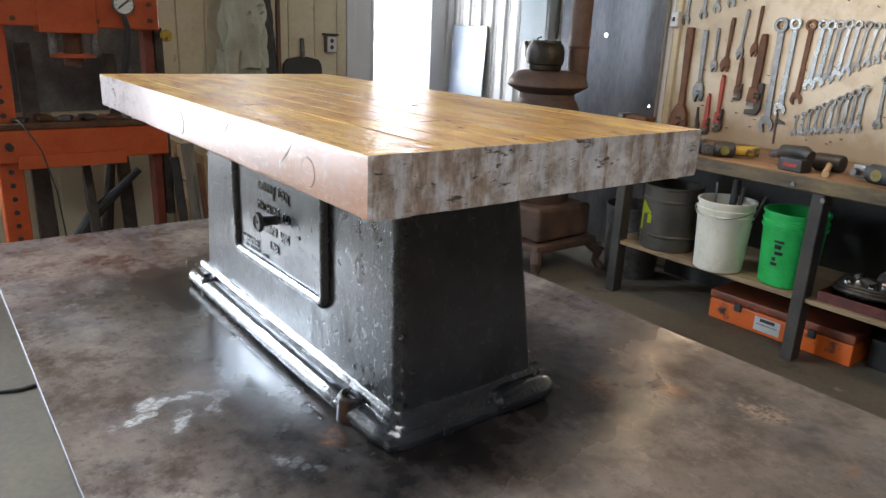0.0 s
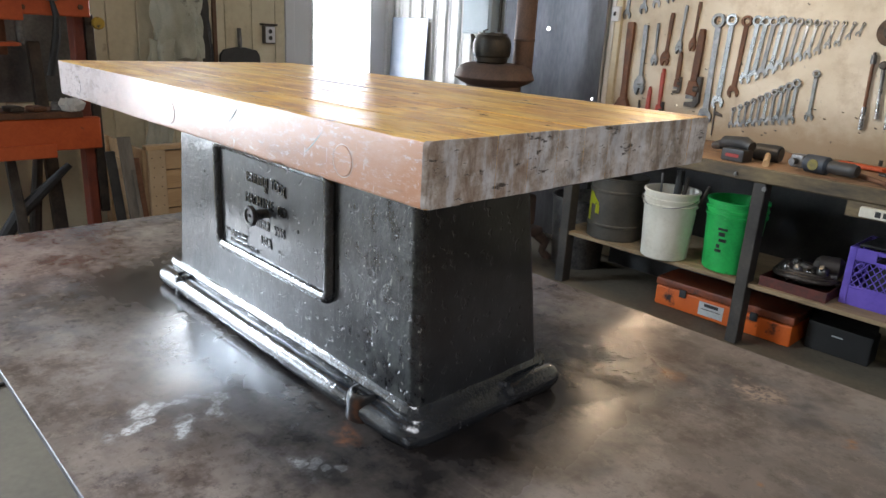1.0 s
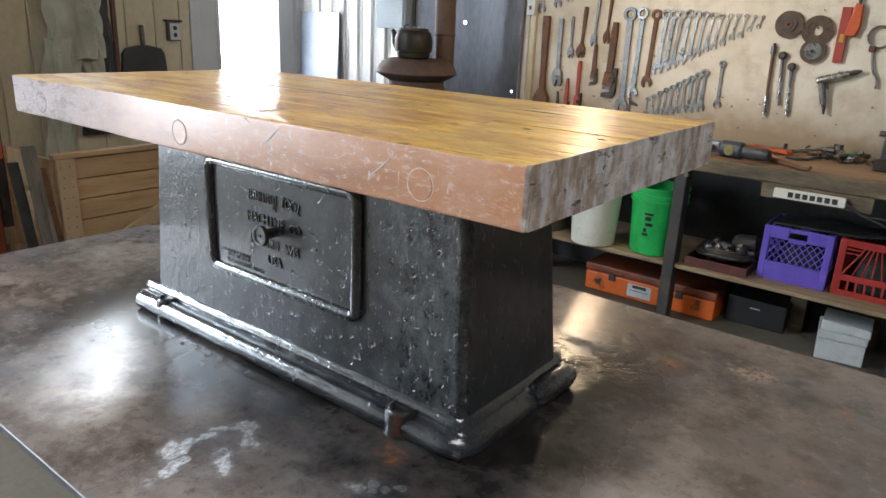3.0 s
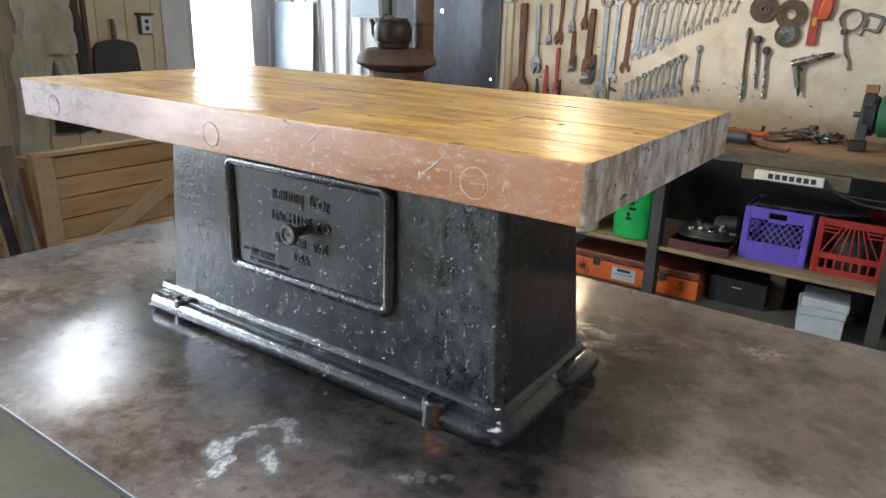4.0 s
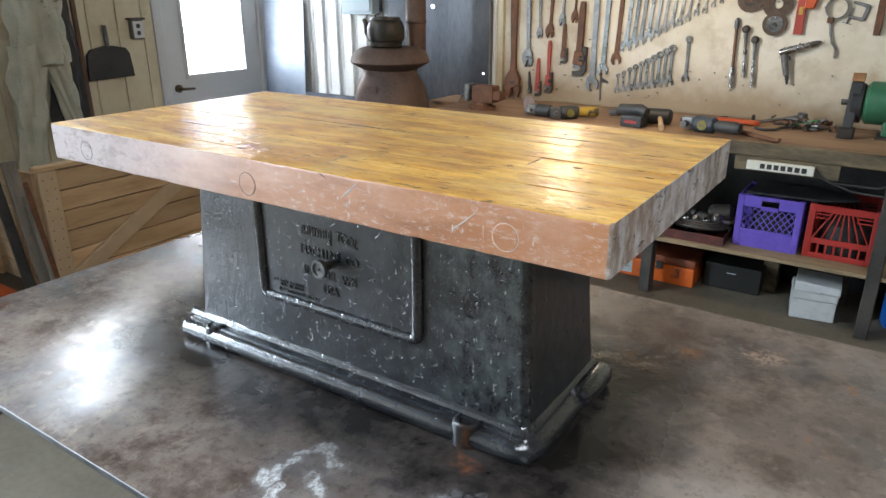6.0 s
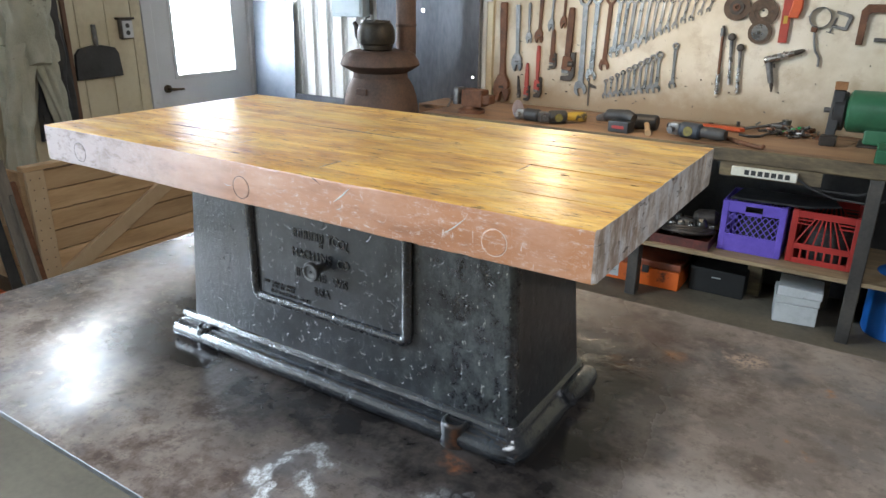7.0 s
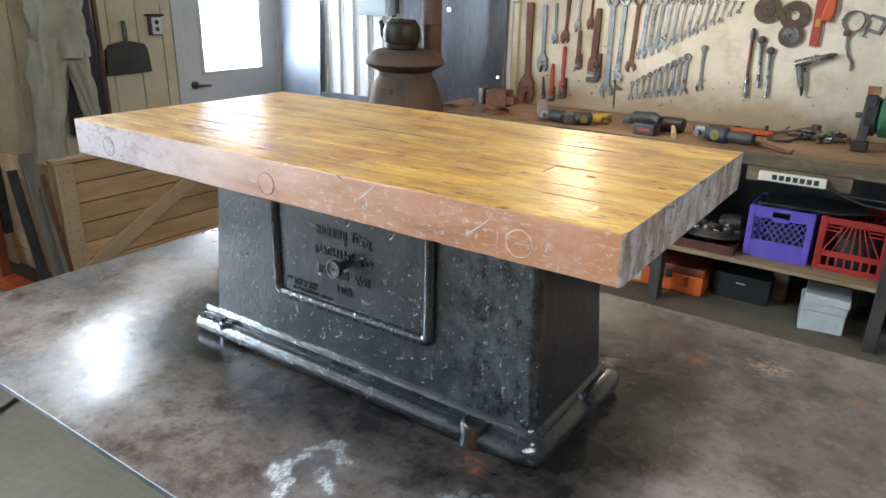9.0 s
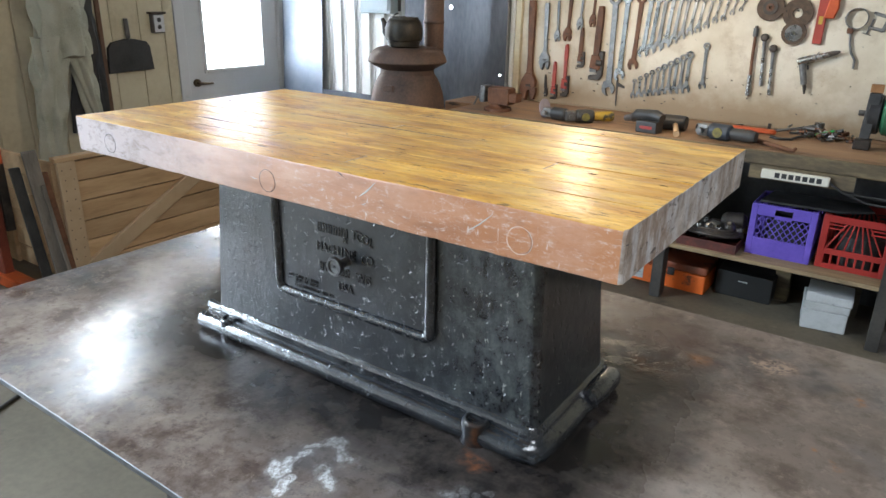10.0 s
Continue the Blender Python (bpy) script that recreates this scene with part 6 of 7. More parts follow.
t, b = pail("plastic_bucket", -0.335, 3.035, 0.128, 0.145, 0.37, M_GREENPAIL, "bright green plastic bucket with black print")


def curved_patch(r, a0, a1, z0, z1, n=8, taper=0.0):
    bm = bmesh.new()
    lo, hi = [], []
    for i in range(n + 1):
        a = radians(a0 + (a1 - a0) * i / n)
        lo.append(bm.verts.new((r * math.cos(a), r * math.sin(a), z0)))
        hi.append(bm.verts.new(((r + taper) * math.cos(a), (r + taper) * math.sin(a), z1 if not isinstance(z1, tuple) else z1[0] + (z1[1] - z1[0]) * i / n)))
    for i in range(n):
        bm.faces.new((lo[i], lo[i + 1], hi[i + 1], hi[i]))
    bmesh.ops.solidify(bm, geom=bm.faces[:], thickness=0.0006)
    return bm


for z0, z1, a0, a1 in ((0.225, 0.238, 262, 282), (0.195, 0.216, 264, 278), (0.11, 0.125, 260, 274), (0.165, 0.182, 266, 282), (0.132, 0.152, 262, 270)):
    part("print_bar", curved_patch(0.1318 + 0.046 * z0, a0, a1, z0, z1, taper=0.046 * (z1 - z0)), M_BLACK, b)
t = thing("steel_drum", (-1.045, 3.045, SZ), "oily black drum with yellow mark on the shelf", "drum")
d = part("body", lathe([(0, 0), (0.155, 0), (0.160, 0.006), (0.160, 0.075), (0.165, 0.08), (0.165, 0.09), (0.160, 0.095), (0.160, 0.275), (0.166, 0.28), (0.166, 0.29), (0.160, 0.295), (0.160, 0.352), (0.166, 0.355), (0.166, 0.365), (0.155, 0.365), (0.150, 0.01), (0, 0.01)], 44), M_DRUM, t)
M_NEON = surf("neon_yellow_paint", [(0.50, 0.55, 0.02), (0.62, 0.66, 0.03)], 12, (0.5, 0.7), bump=0.03, spots=[((0.10, 0.10, 0.03), 30.0, 0.36)])
part("painted_mark", curved_patch(0.1615, 226, 238, 0.10, 0.27), M_NEON, d)
part("painted_mark", curved_patch(0.1615, 238, 262, 0.20, (0.272, 0.215)), M_NEON, d)
part("painted_mark", curved_patch(0.1615, 253, 264, 0.15, 0.20), M_NEON, d)
t = thing("galvanised_tub", (-1.45, 3.27, 0), "dull grey galvanised tub on the floor", "tub")
part("body", lathe([(0, 0), (0.16, 0), (0.19, 0.45), (0.196, 0.455), (0.196, 0.465), (0.186, 0.465), (0.155, 0.01), (0, 0.01)], 36), M_DULLSTEEL, t)
tray = thing("parts_tray", (0.045, 3.03, SZ), "red tray heaped with hose and chrome parts", "tray")
bm = bmesh.new()
box(-0.16, 0.15, -0.12, 0.14, 0, 0.006, bm=bm)
for a in ((-0.16, 0.15, -0.12, -0.115), (-0.16, 0.15, 0.135, 0.14), (-0.16, -0.155, -0.115, 0.135), (0.145, 0.15, -0.115, 0.135)):
    box(*a, 0.006, 0.05, bm=bm)
part("pan", bm, surf("grimy_dark_red_tray", [(0.035, 0.016, 0.014), (0.09, 0.024, 0.018), (0.17, 0.04, 0.028)], 14, (0.5, 0.7), bump=0.06), tray)
co = []
for i in range(70):
    a = i * 0.33
    co.append((0.0 + (0.145 - 0.0005 * i) * math.cos(a), 0.01 + (0.11 - 0.0003 * i) * math.sin(a), 0.062 + 0.0007 * i + 0.004 * math.sin(3 * a)))
t = solid("coiled_hose", tube(co, 0.010, 8), M_DKIRON, "coil of dark hose lying in the red tray", "hose", loc=(0.045, 3.03, SZ))
def chrome_ball(x, y, z, r):
    """Polished bearing ball with a flat and a short stem."""
    prof = [(0.0, -r)] + [(r * math.sin(radians(a)), -r * math.cos(radians(a))) for a in range(15, 151, 15)] + [(r * 0.42, r * 0.90), (r * 0.40, r * 1.35), (0.0, r * 1.35)]
    m = Matrix.Translation((x, y, z)) @ Matrix.Rotation(radians(rr.uniform(20, 70)), 4, "X") @ Matrix.Rotation(rr.uniform(0, 6.2), 4, "Z")
    solid("hitch_ball", lathe(prof, 24, m=m), M_CHROME, "shiny chrome ball with a stem in the red tray", "ball", "balls in the tray", (0.045, 3.03, SZ))


rr = random.Random(21)
for x, y, z, r in ((-0.065, -0.055, 0.106, 0.026), (-0.015, -0.065, 0.112, 0.022), (0.035, -0.05, 0.102, 0.024), (-0.04, -0.005, 0.122, 0.028), (0.085, -0.03, 0.118, 0.030)):
    chrome_ball(x, y, z, r)
for i in range(9):
    x, y = rr.uniform(-0.08, 0.08), rr.uniform(-0.06, 0.06)
    r = rr.uniform(0.016, 0.038)
    a = rr.uniform(0, 3.1)
    l = rr.uniform(0.03, 0.08)
    z = 0.006 + r + rr.uniform(0.0, 0.07)
    solid("machine_part", tube([(x, y, z), (x + 0.1 * l * math.cos(a), y + 0.1 * l * math.sin(a), z), (x + l * math.cos(a), y + l * math.sin(a), z + 0.01)], [r * 0.7, r, r * 0.8], 14), (M_CHROME, M_DKIRON, M_DULLSTEEL)[i % 3], "greasy round metal part in the red tray", "machine part", "parts in the tray", (0.045, 3.03, SZ))
t = solid("machine_part", tube([(0, 0, 0.05), (0.02, 0, 0.05), (0.10, 0.02, 0.055), (0.12, 0.025, 0.055)], [0.035, 0.05, 0.05, 0.03], 18), M_DKIRON, "dark motor housing lying in the red tray", "machine part", "parts in the tray", (0.07, 3.08, SZ + 0.075))


def crate(x, y, mt, label, style):
    t = thing("milk_crate", (x, y, SZ), label, "crate", "milk crates")
    W, D, Hh, th = 0.312, 0.312, 0.275, 0.010
    part("floor", box(0.006, W - 0.006, 0.006, D - 0.006, 0.0, 0.008), mt, t)
    for cx in (0, W - 0.032):
        for cy in (0, D - 0.032):
            part("corner_post", box(cx, cx + 0.032, cy, cy + 0.032, 0.0, Hh, 0.006, 2), mt, t)

    def side(nm, m):
        bm, slats = bmesh.new(), []
        u0, u1 = 0.03, W - 0.03
        if style == "lattice":
            box(u0, u1, 0.002, th, 0.0, 0.085, 0.002, 1, bm, m)
            box(u0, u0 + 0.085, 0.002, th, 0.215, Hh, 0.002, 1, bm, m)
            box(u1 - 0.085, u1, 0.002, th, 0.215, Hh, 0.002, 1, bm, m)
            box(u0 + 0.085, u1 - 0.085, 0.002, th, Hh - 0.02, Hh, 0.002, 1, bm, m)
            box(u0 + 0.085, u1 - 0.085, 0.002, th, 0.205, 0.225, 0.002, 1, bm, m)
            box(u0, u1, 0.0, th + 0.002, 0.085, 0.095, 0.001, 1, bm, m)
            n = 8
            for i in range(-2, n + 1):
                for sgn in (1, -1):
                    p = (u1 - u0) / n
                    xa, xb = u0 + p * i, u0 + p * (i + 2.9)
                    za, zb = (0.09, 0.21) if sgn > 0 else (0.21, 0.09)
                    if xb <= u0 or xa >= u1:
                        continue
                    fa, fb = max(0, (u0 - xa) / (xb - xa)), min(1, (u1 - xa) / (xb - xa))
                    a = (xa + (xb - xa) * fa, 0.006, za + (zb - za) * fa)
                    b = (xa + (xb - xa) * fb, 0.006, za + (zb - za) * fb)
                    slats.append(tube([m @ Vector(a), m @ Vector(b)], 0.0026, 5))
        else:
            box(u0, u1, 0.002, th, 0.0, 0.028, 0.002, 1, bm, m)
            box(u0, u1, 0.002, th, 0.075, 0.105, 0.002, 1, bm, m)
            for i in range(8):
                p = u0 + (u1 - u0) * i / 7
                box(p - 0.005, p + 0.005, 0.003, th - 0.001, 0.028, 0.075, 0.001, 1, bm, m)
            box(u0, u1, 0.002, th, Hh - 0.035, Hh, 0.002, 1, bm, m)
            for i in range(7):
                p = u0 + (u1 - u0) * (0.02 + 0.96 * i / 6)
                q = u0 + (u1 - u0) * (0.30 + 0.40 * i / 6)
                slats.append(tube([m @ Vector((p, 0.006, 0.105)), m @ Vector((q, 0.006, Hh - 0.035))], 0.004, 5))
            for z in (0.205, 0.225):
                for a, b in ((u0, u0 + 0.07), (u1 - 0.07, u1)):
                    box(a, b, 0.003, th - 0.001, z, z + 0.007, 0.001, 1, bm, m)
        panel_ob = part(nm, bm, mt, t)
        for sl in slats:
            part("slat", sl, mt, panel_ob)

    side("front_panel", Matrix())
    side("back_panel", Matrix.Translation((0, D - 0.012, 0)))
    side("side_panel", Matrix.Translation((0.012, 0, 0)) @ Matrix.Rotation(radians(90), 4, "Z"))
    side("side_panel", Matrix.Translation((W, 0, 0)) @ Matrix.Rotation(radians(90), 4, "Z"))
    return t


crate(0.222, 2.99, M_PURPLE, "purple plastic milk crate with lattice sides, on the shelf", "lattice")
crate(0.556, 3.0, M_RED, "red plastic milk crate with fan-shaped slots, on the shelf", "fan")
for x, y, z in ((0.30, 3.02, 0.02), (0.63, 3.03, 0.02)):
    solid("tool_sack", lathe([(0, 0), (0.11, 0), (0.125, 0.05), (0.12, 0.16), (0.07, 0.21), (0, 0.215)], 14), M_BLACK, "dark cloth sack of oddments inside a crate", "sack", "sacks", (x + 0.1, y + 0.11, SZ + 0.0085))
t = solid("black_cloth", prism([(-0.17, -0.12), (0.2, -0.1), (0.34, 0.0), (0.30, 0.13), (-0.15, 0.14)], 0, 0.012, 0.004), M_BLACK, "black cloth lying over the purple crate", "cloth", loc=(0.42, 3.14, SZ + 0.276))
ps = thing("power_strip", (0.262, 2.86, 0.772), "white power strip with dark sockets under the bench edge", "power strip")
st = part("housing", box(0, 0.298, -0.022, 0.002, 0, 0.044, 0.003), M_WHITEPAIL, ps)
for i in range(7):
    part("socket", box(0.062 + i * 0.0305, 0.084 + i * 0.0305, -0.0235, -0.0215, 0.010, 0.034, 0.0005), M_BLACK, st)
part("mounting_board", box(-0.06, 0.40, 0.003, 0.02, -0.01, 0.058), M_BENCHEDGE, ps)
part("cord", tube([(0.298, -0.01, 0.02), (0.36, 0.0, -0.02), (0.46, 0.03, -0.06), (0.60, 0.05, -0.07), (0.75, 0.08, -0.03)], 0.005, 8), M_BLACK, ps)
t = solid("extension_cord", tube([(0, 0, 0), (0.12, 0.04, -0.09), (0.30, 0.08, -0.10), (0.5, 0.1, -0.02)], 0.006, 8), M_BLACK, "black cord hanging under the bench", "cord", loc=(0.52, 2.90, 0.82))
M_CASE = surf("bright_orange_case_plastic", [(0.55, 0.10, 0.012), (0.70, 0.14, 0.018)], 4, (0.35, 0.55), bump=0.04, spots=[((0.03, 0.02, 0.018), 4.5, 0.36)])
jb = thing("tool_case", (-0.725, 3.05, 0), "dirty orange tool case with white label, under the shelf", "case")
b = part("case", box(0, 0.765, 0, 0.24, 0.0, 0.115, 0.012, 2), M_CASE, jb)
part("lid", box(-0.004, 0.769, -0.004, 0.244, 0.117, 0.165, 0.012, 2), surf("grimy_dark_orange_lid", [(0.10, 0.03, 0.015), (0.20, 0.05, 0.02), (0.30, 0.07, 0.02)], 5, (0.4, 0.6), bump=0.05, spots=[((0.03, 0.02, 0.018), 4.0, 0.42)]), jb)
lb = part("label_plate", box(0.27, 0.41, -0.003, -0.0005, 0.022, 0.098, 0.0005), M_GREYBLOCK, b)
part("label_bar", box(0.30, 0.38, -0.0045, -0.0031, 0.074, 0.092), M_BLACK, lb)
part("label_bar", box(0.285, 0.395, -0.0045, -0.0031, 0.056, 0.062), M_DULLSTEEL, lb)
part("latch", box(0.15, 0.19, -0.012, -0.0005, 0.085, 0.13, 0.003), M_BLACK, jb)
part("latch", box(0.55, 0.59, -0.012, -0.0005, 0.085, 0.13, 0.003), M_BLACK, jb)
t = thing("black_case", (0.075, 3.14, 0), "low black case under the shelf", "case")
c = part("case", box(0, 0.30, 0, 0.22, 0, 0.15, 0.01, 2), surf("black_case_plastic", [(0.006, 0.006, 0.006), (0.014, 0.013, 0.012)], 12, (0.5, 0.7), bump=0.05), t)
part("badge", box(0.12, 0.17, -0.002, -0.0003, 0.10, 0.106), M_GREYBLOCK, c)
gb = thing("grey_box", (0.555, 2.965, 0), "dusty pale grey block on the concrete floor", "block", "grey blocks", rz=8)
part("body", box(0, 0.205, 0, 0.20, 0, 0.105, 0.004), M_GREYBLOCK, gb)
part("lid", box(-0.003, 0.208, -0.003, 0.203, 0.108, 0.150, 0.004), M_GREYBLOCK, gb)
t = solid("grey_box", hexa([(0.0, 0, 0.0), (0.21, 0, 0.0), (0.21, 0.2, 0.0), (0, 0.2, 0.0), (0.0, 0, 0.052), (0.21, 0, 0.042), (0.21, 0.2, 0.042), (0, 0.2, 0.052)], 0.004), M_GREYBLOCK, "loose pale grey lid lying on the block", "block", "grey blocks", (0.558, 2.965, 0.151), 4)
t = solid("grey_pipe", tube([(0, 0, 0), (0.42, 0.02, 0)], 0.035, 16), M_GREYBLOCK, "grey pipe lying behind the blocks", "pipe", loc=(0.36, 3.30, 0.225))
for x in (0.40, 0.74):
    solid("wood_block", box(-0.04, 0.04, -0.05, 0.05, 0, 0.1905, 0.003), M_BENCHEDGE, "dark wooden block propping the pipe", "block", "props", (x, 3.305, 0))
t = thing("blue_drum", (1.10, 3.15, 0), "bright blue plastic drum beside the bench leg", "drum")
part("body", lathe([(0, 0), (0.14, 0), (0.15, 0.02), (0.15, 0.30), (0.13, 0.33), (0, 0.33)], 36), surf("blue_plastic", [(0.01, 0.09, 0.34), (0.015, 0.12, 0.42)], 5, (0.3, 0.5), bump=0.03), t)

# bent nails and screws left in the tool board
rr = random.Random(31)
peg = mesh_of(tube([(0, 0, 0), (0, -0.018, 0.001), (0, -0.026, 0.005)], [0.0028, 0.0022, 0.0026], 6), "nail", M_DKIRON)
for i in range(64):
    ob = new("nail", peg)
    ob.parent = tool_board
    ob.location = (rr.uniform(-1.4, 1.2), 3.5628, rr.uniform(0.96, 2.0) if i % 3 else rr.uniform(0.93, 1.2))


# ---- by the west wall ----
ob = thing("outlet_box", (XA + 0.012, 2.338, 1.345), "grey surface-mounted double socket box", "electrical outlet")
e = part("box", box(0, 0.045, -0.045, 0.045, -0.07, 0.06, 0.004), M_DULLSTEEL, ob)
part("cap", box(-0.002, 0.055, -0.06, 0.06, 0.0605, 0.075, 0.002), M_DKIRON, ob)
pl = part("cover_plate", box(0.0455, 0.049, -0.038, 0.042, -0.062, 0.052, 0.001), M_DOOR, ob)
for z in (0.02, -0.028):
    part("socket", cyl((0.0492, 0.0, z), (0.051, 0.0, z), 0.016, n=18), M_BLACK, pl)
dp = thing("dustpan", (XA + 0.012, 2.10, 1.018), "dark grey metal dustpan hanging on the wall", "dustpan")
part("pan", prism([(-0.175, 0.0), (0.17, 0.01), (0.155, 0.17), (0.13, 0.205), (0.03, 0.225), (-0.03, 0.225), (-0.13, 0.205), (-0.16, 0.17)], 0.004, 0.035, 0.006, m=Matrix.Rotation(radians(90), 4, "Z") @ Matrix.Rotation(radians(90), 4, "X"), seg=2), surf("dark_pan_metal", [(0.04, 0.042, 0.043), (0.075, 0.077, 0.078)], 6, (0.4, 0.6), metal=0.4, bump=0.04, spots=[((0.11, 0.08, 0.06), 7.0, 0.32)]), dp)
part("handle", tube([(0.022, 0.0, 0.21), (0.024, -0.002, 0.25), (0.026, -0.006, 0.36)], [0.012, 0.017, 0.015], 12), M_DULLSTEEL, dp)
part("nail", cyl((-0.003, -0.006, 0.35), (0.045, -0.006, 0.352), 0.003, n=8), M_DKIRON, dp)
solid("batten", box(XA + 0.012, XA + 0.035, 1.895, 1.925, 0.62, 2.2, 0.003), surf("brown_stick_wood", [(0.11, 0.06, 0.035), (0.18, 0.10, 0.06)], 8, (0.6, 0.8), bump=0.1), "thin brown wooden batten on the wall", "trim", kind="structure")


def drape(rows, n=36, seed=1, fold=0.012, wave=7):
    """A hanging cloth tube; rows of (z, y centre, half width, half depth, x offset)."""
    rd = random.Random(seed)
    ph = [rd.uniform(0, 6.28) for _ in range(4)]
    bm, rings = bmesh.new(), []
    for j, (z, yc, w, d, xo) in enumerate(rows):
        ring = []
        for k in range(n):
            a = 2 * math.pi * k / n
            f = fold * (math.sin(wave * a + ph[0] + 0.35 * j) + 0.6 * math.sin((wave + 4) * a + ph[1] - 0.5 * j) + 0.5 * math.sin(3 * a + ph[2] + 0.9 * j))
            ring.append(bm.verts.new((xo + (d + f * 0.9) * math.cos(a), yc + (w + f) * math.sin(a), z + 0.4 * f)))
        rings.append(ring)
    for a, b in zip(rings, rings[1:]):
        for k in range(n):
            bm.faces.new((a[k], a[(k + 1) % n], b[(k + 1) % n], b[k]))
    bm.faces.new(rings[0])
    bm.faces.new(rings[-1][::-1])
    return bm


def fill(keys, step=0.04):
    out = []
    for a, b in zip(keys, keys[1:]):
        n = max(1, int(abs(a[0] - b[0]) / step))
        out += [tuple(p + (q - p) * i / n for p, q in zip(a, b)) for i in range(n)]
    return out + [keys[-1]]


M_CLOTH = surf("grey_green_work_cloth", [(0.34, 0.345, 0.27), (0.47, 0.475, 0.385), (0.56, 0.56, 0.47)], 4, (0.8, 0.95), bump=0.15, fine=120, spots=[((0.16, 0.15, 0.12), 6.0, 0.33)])
cv = thing("coveralls", (XA + 0.012, 0, 0), "dirty grey-green work coveralls hanging on a hook", "clothing")
part("torso", drape(fill([(2.05, 1.60, 0.06, 0.05, 0.08), (1.85, 1.60, 0.14, 0.08, 0.12), (1.45, 1.60, 0.15, 0.08, 0.125), (1.16, 1.59, 0.165, 0.07, 0.115)]), 64, seed=2, fold=0.020, wave=5), M_CLOTH, cv)
part("leg", drape(fill([(1.28, 1.51, 0.10, 0.065, 0.125), (0.95, 1.465, 0.085, 0.06, 0.125), (0.65, 1.425, 0.075, 0.055, 0.125), (0.46, 1.405, 0.085, 0.05, 0.125)]), 48, seed=4, wave=4, fold=0.018), M_CLOTH, cv)
part("leg", drape(fill([(1.26, 1.67, 0.085, 0.06, 0.10), (1.00, 1.715, 0.06, 0.05, 0.09), (0.74, 1.75, 0.045, 0.045, 0.085)]), 48, seed=6, wave=4, fold=0.012), M_CLOTH, cv)
part("hook", tube([(0.0, 1.60, 2.10), (0.05, 1.60, 2.08), (0.07, 1.60, 2.05)], 0.006, 8), M_DKIRON, cv)
# thin black slivers laid over the cloth
for k, (a, b) in enumerate((((0.155, 1.50, 1.30), (0.155, 1.44, 1.10)), ((0.155, 1.60, 1.34), (0.158, 1.56, 1.14)), ((0.15, 1.47, 0.95), (0.15, 1.44, 0.80)))):
    part("tear", tube([a, ((a[0] + b[0]) / 2 + 0.003, (a[1] + b[1]) / 2 + 0.01, (a[2] + b[2]) / 2), b], [0.002, 0.006, 0.002], 6), M_BLACK, cv, "thin black sliver on the cloth")
# narrow black drape fills the dark strip beside the coveralls
t = solid("dark_coat", drape(fill([(2.0, 1.72, 0.05, 0.03, 0.05), (1.7, 1.74, 0.09, 0.035, 0.05), (1.2, 1.77, 0.10, 0.03, 0.05), (0.66, 1.74, 0.14, 0.03, 0.05)]), seed=9, fold=0.007), M_BLACK, "narrow black drape hanging behind the coveralls", "clothing", loc=(XA + 0.012, 0, 0))
solid("hook_peg", cyl((0, 0, 0), (0.06, 0, 0.02), 0.006, n=8), M_DKIRON, "dark wall peg for garments", "hook", loc=(XA + 0.01, 1.72, 1.99))

M_PINEPALE = surf("pale_pine_brace", [(0.46, 0.33, 0.20), (0.56, 0.42, 0.27)], 4, (0.5, 0.75), bump=0.1, fine=30)
# crate of pine boards
cr = thing("wooden_crate", (-2.88, 1.015, 0), "large pine plank crate with nailed post and diagonal brace", "crate")
CW, CH = 1.42, 0.70
for i in range(6):
    z0 = 0.004 + i * 0.115
    part("plank", box(-0.020, 0.0, 0.0, CW, z0, z0 + 0.109, 0.003), M_PINE, cr)
    part("plank", box(-0.72, -0.02, 0.0, 0.02, z0, z0 + 0.109, 0.003), M_PINE, cr)
part("floor_board", box(-0.72, -0.02, 0.02, CW, 0.0, 0.02), M_PINE, cr)
# black sheet behind the planks stands in for shade in the gaps
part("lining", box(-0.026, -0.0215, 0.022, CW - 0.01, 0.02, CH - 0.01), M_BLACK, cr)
pst = part("post", box(0.001, 0.028, 0.0, 0.098, 0.0, CH, 0.003), M_PINEPALE, cr)
part("post", box(0.001, 0.024, CW - 0.098, CW, 0.0, CH, 0.003), M_PINE, cr)
part("post", box(-0.70, -0.60, -0.023, -0.001, 0.0, CH, 0.003), M_PINE, cr)
part("post", box(-0.10, 0.0, -0.023, -0.001, 0.0, CH, 0.003), M_PINE, cr)
dg = Vector((0, 0.83, 0.44)).normalized()
up = Vector((0, -dg.z, dg.y))
s0 = Vector((0, 0.10, 0.075))
pts = [s0 - up * 0.045, s0 + dg * 1.02 - up * 0.045, s0 + dg * 1.02 + up * 0.045, s0 + up * 0.045]
part("brace", hexa([(0.0015, p.y, p.z) for p in pts] + [(0.032, p.y, p.z) for p in pts], 0.004), M_PINEPALE, cr)
for i in range(12):
    z = 0.04 + i * 0.056
    for y in (0.025, 0.073):
        part("nail", cyl((0.0275, y + 0.006 * math.sin(i * 2.1), z), (0.0295, y + 0.006 * math.sin(i * 2.1), z), 0.0035, n=6), M_DKIRON, pst)
part("top_rail", box(-0.03, 0.03, -0.01, CW + 0.01, CH + 0.001, CH + 0.026, 0.003), M_PINE, cr)
M_GREYWOOD = surf("weathered_grey_wood", [(0.10, 0.09, 0.075), (0.17, 0.15, 0.125), (0.24, 0.21, 0.175)], 4, (0.7, 0.9), bump=0.15, fine=40, stretch=(4, 4, 0.6))
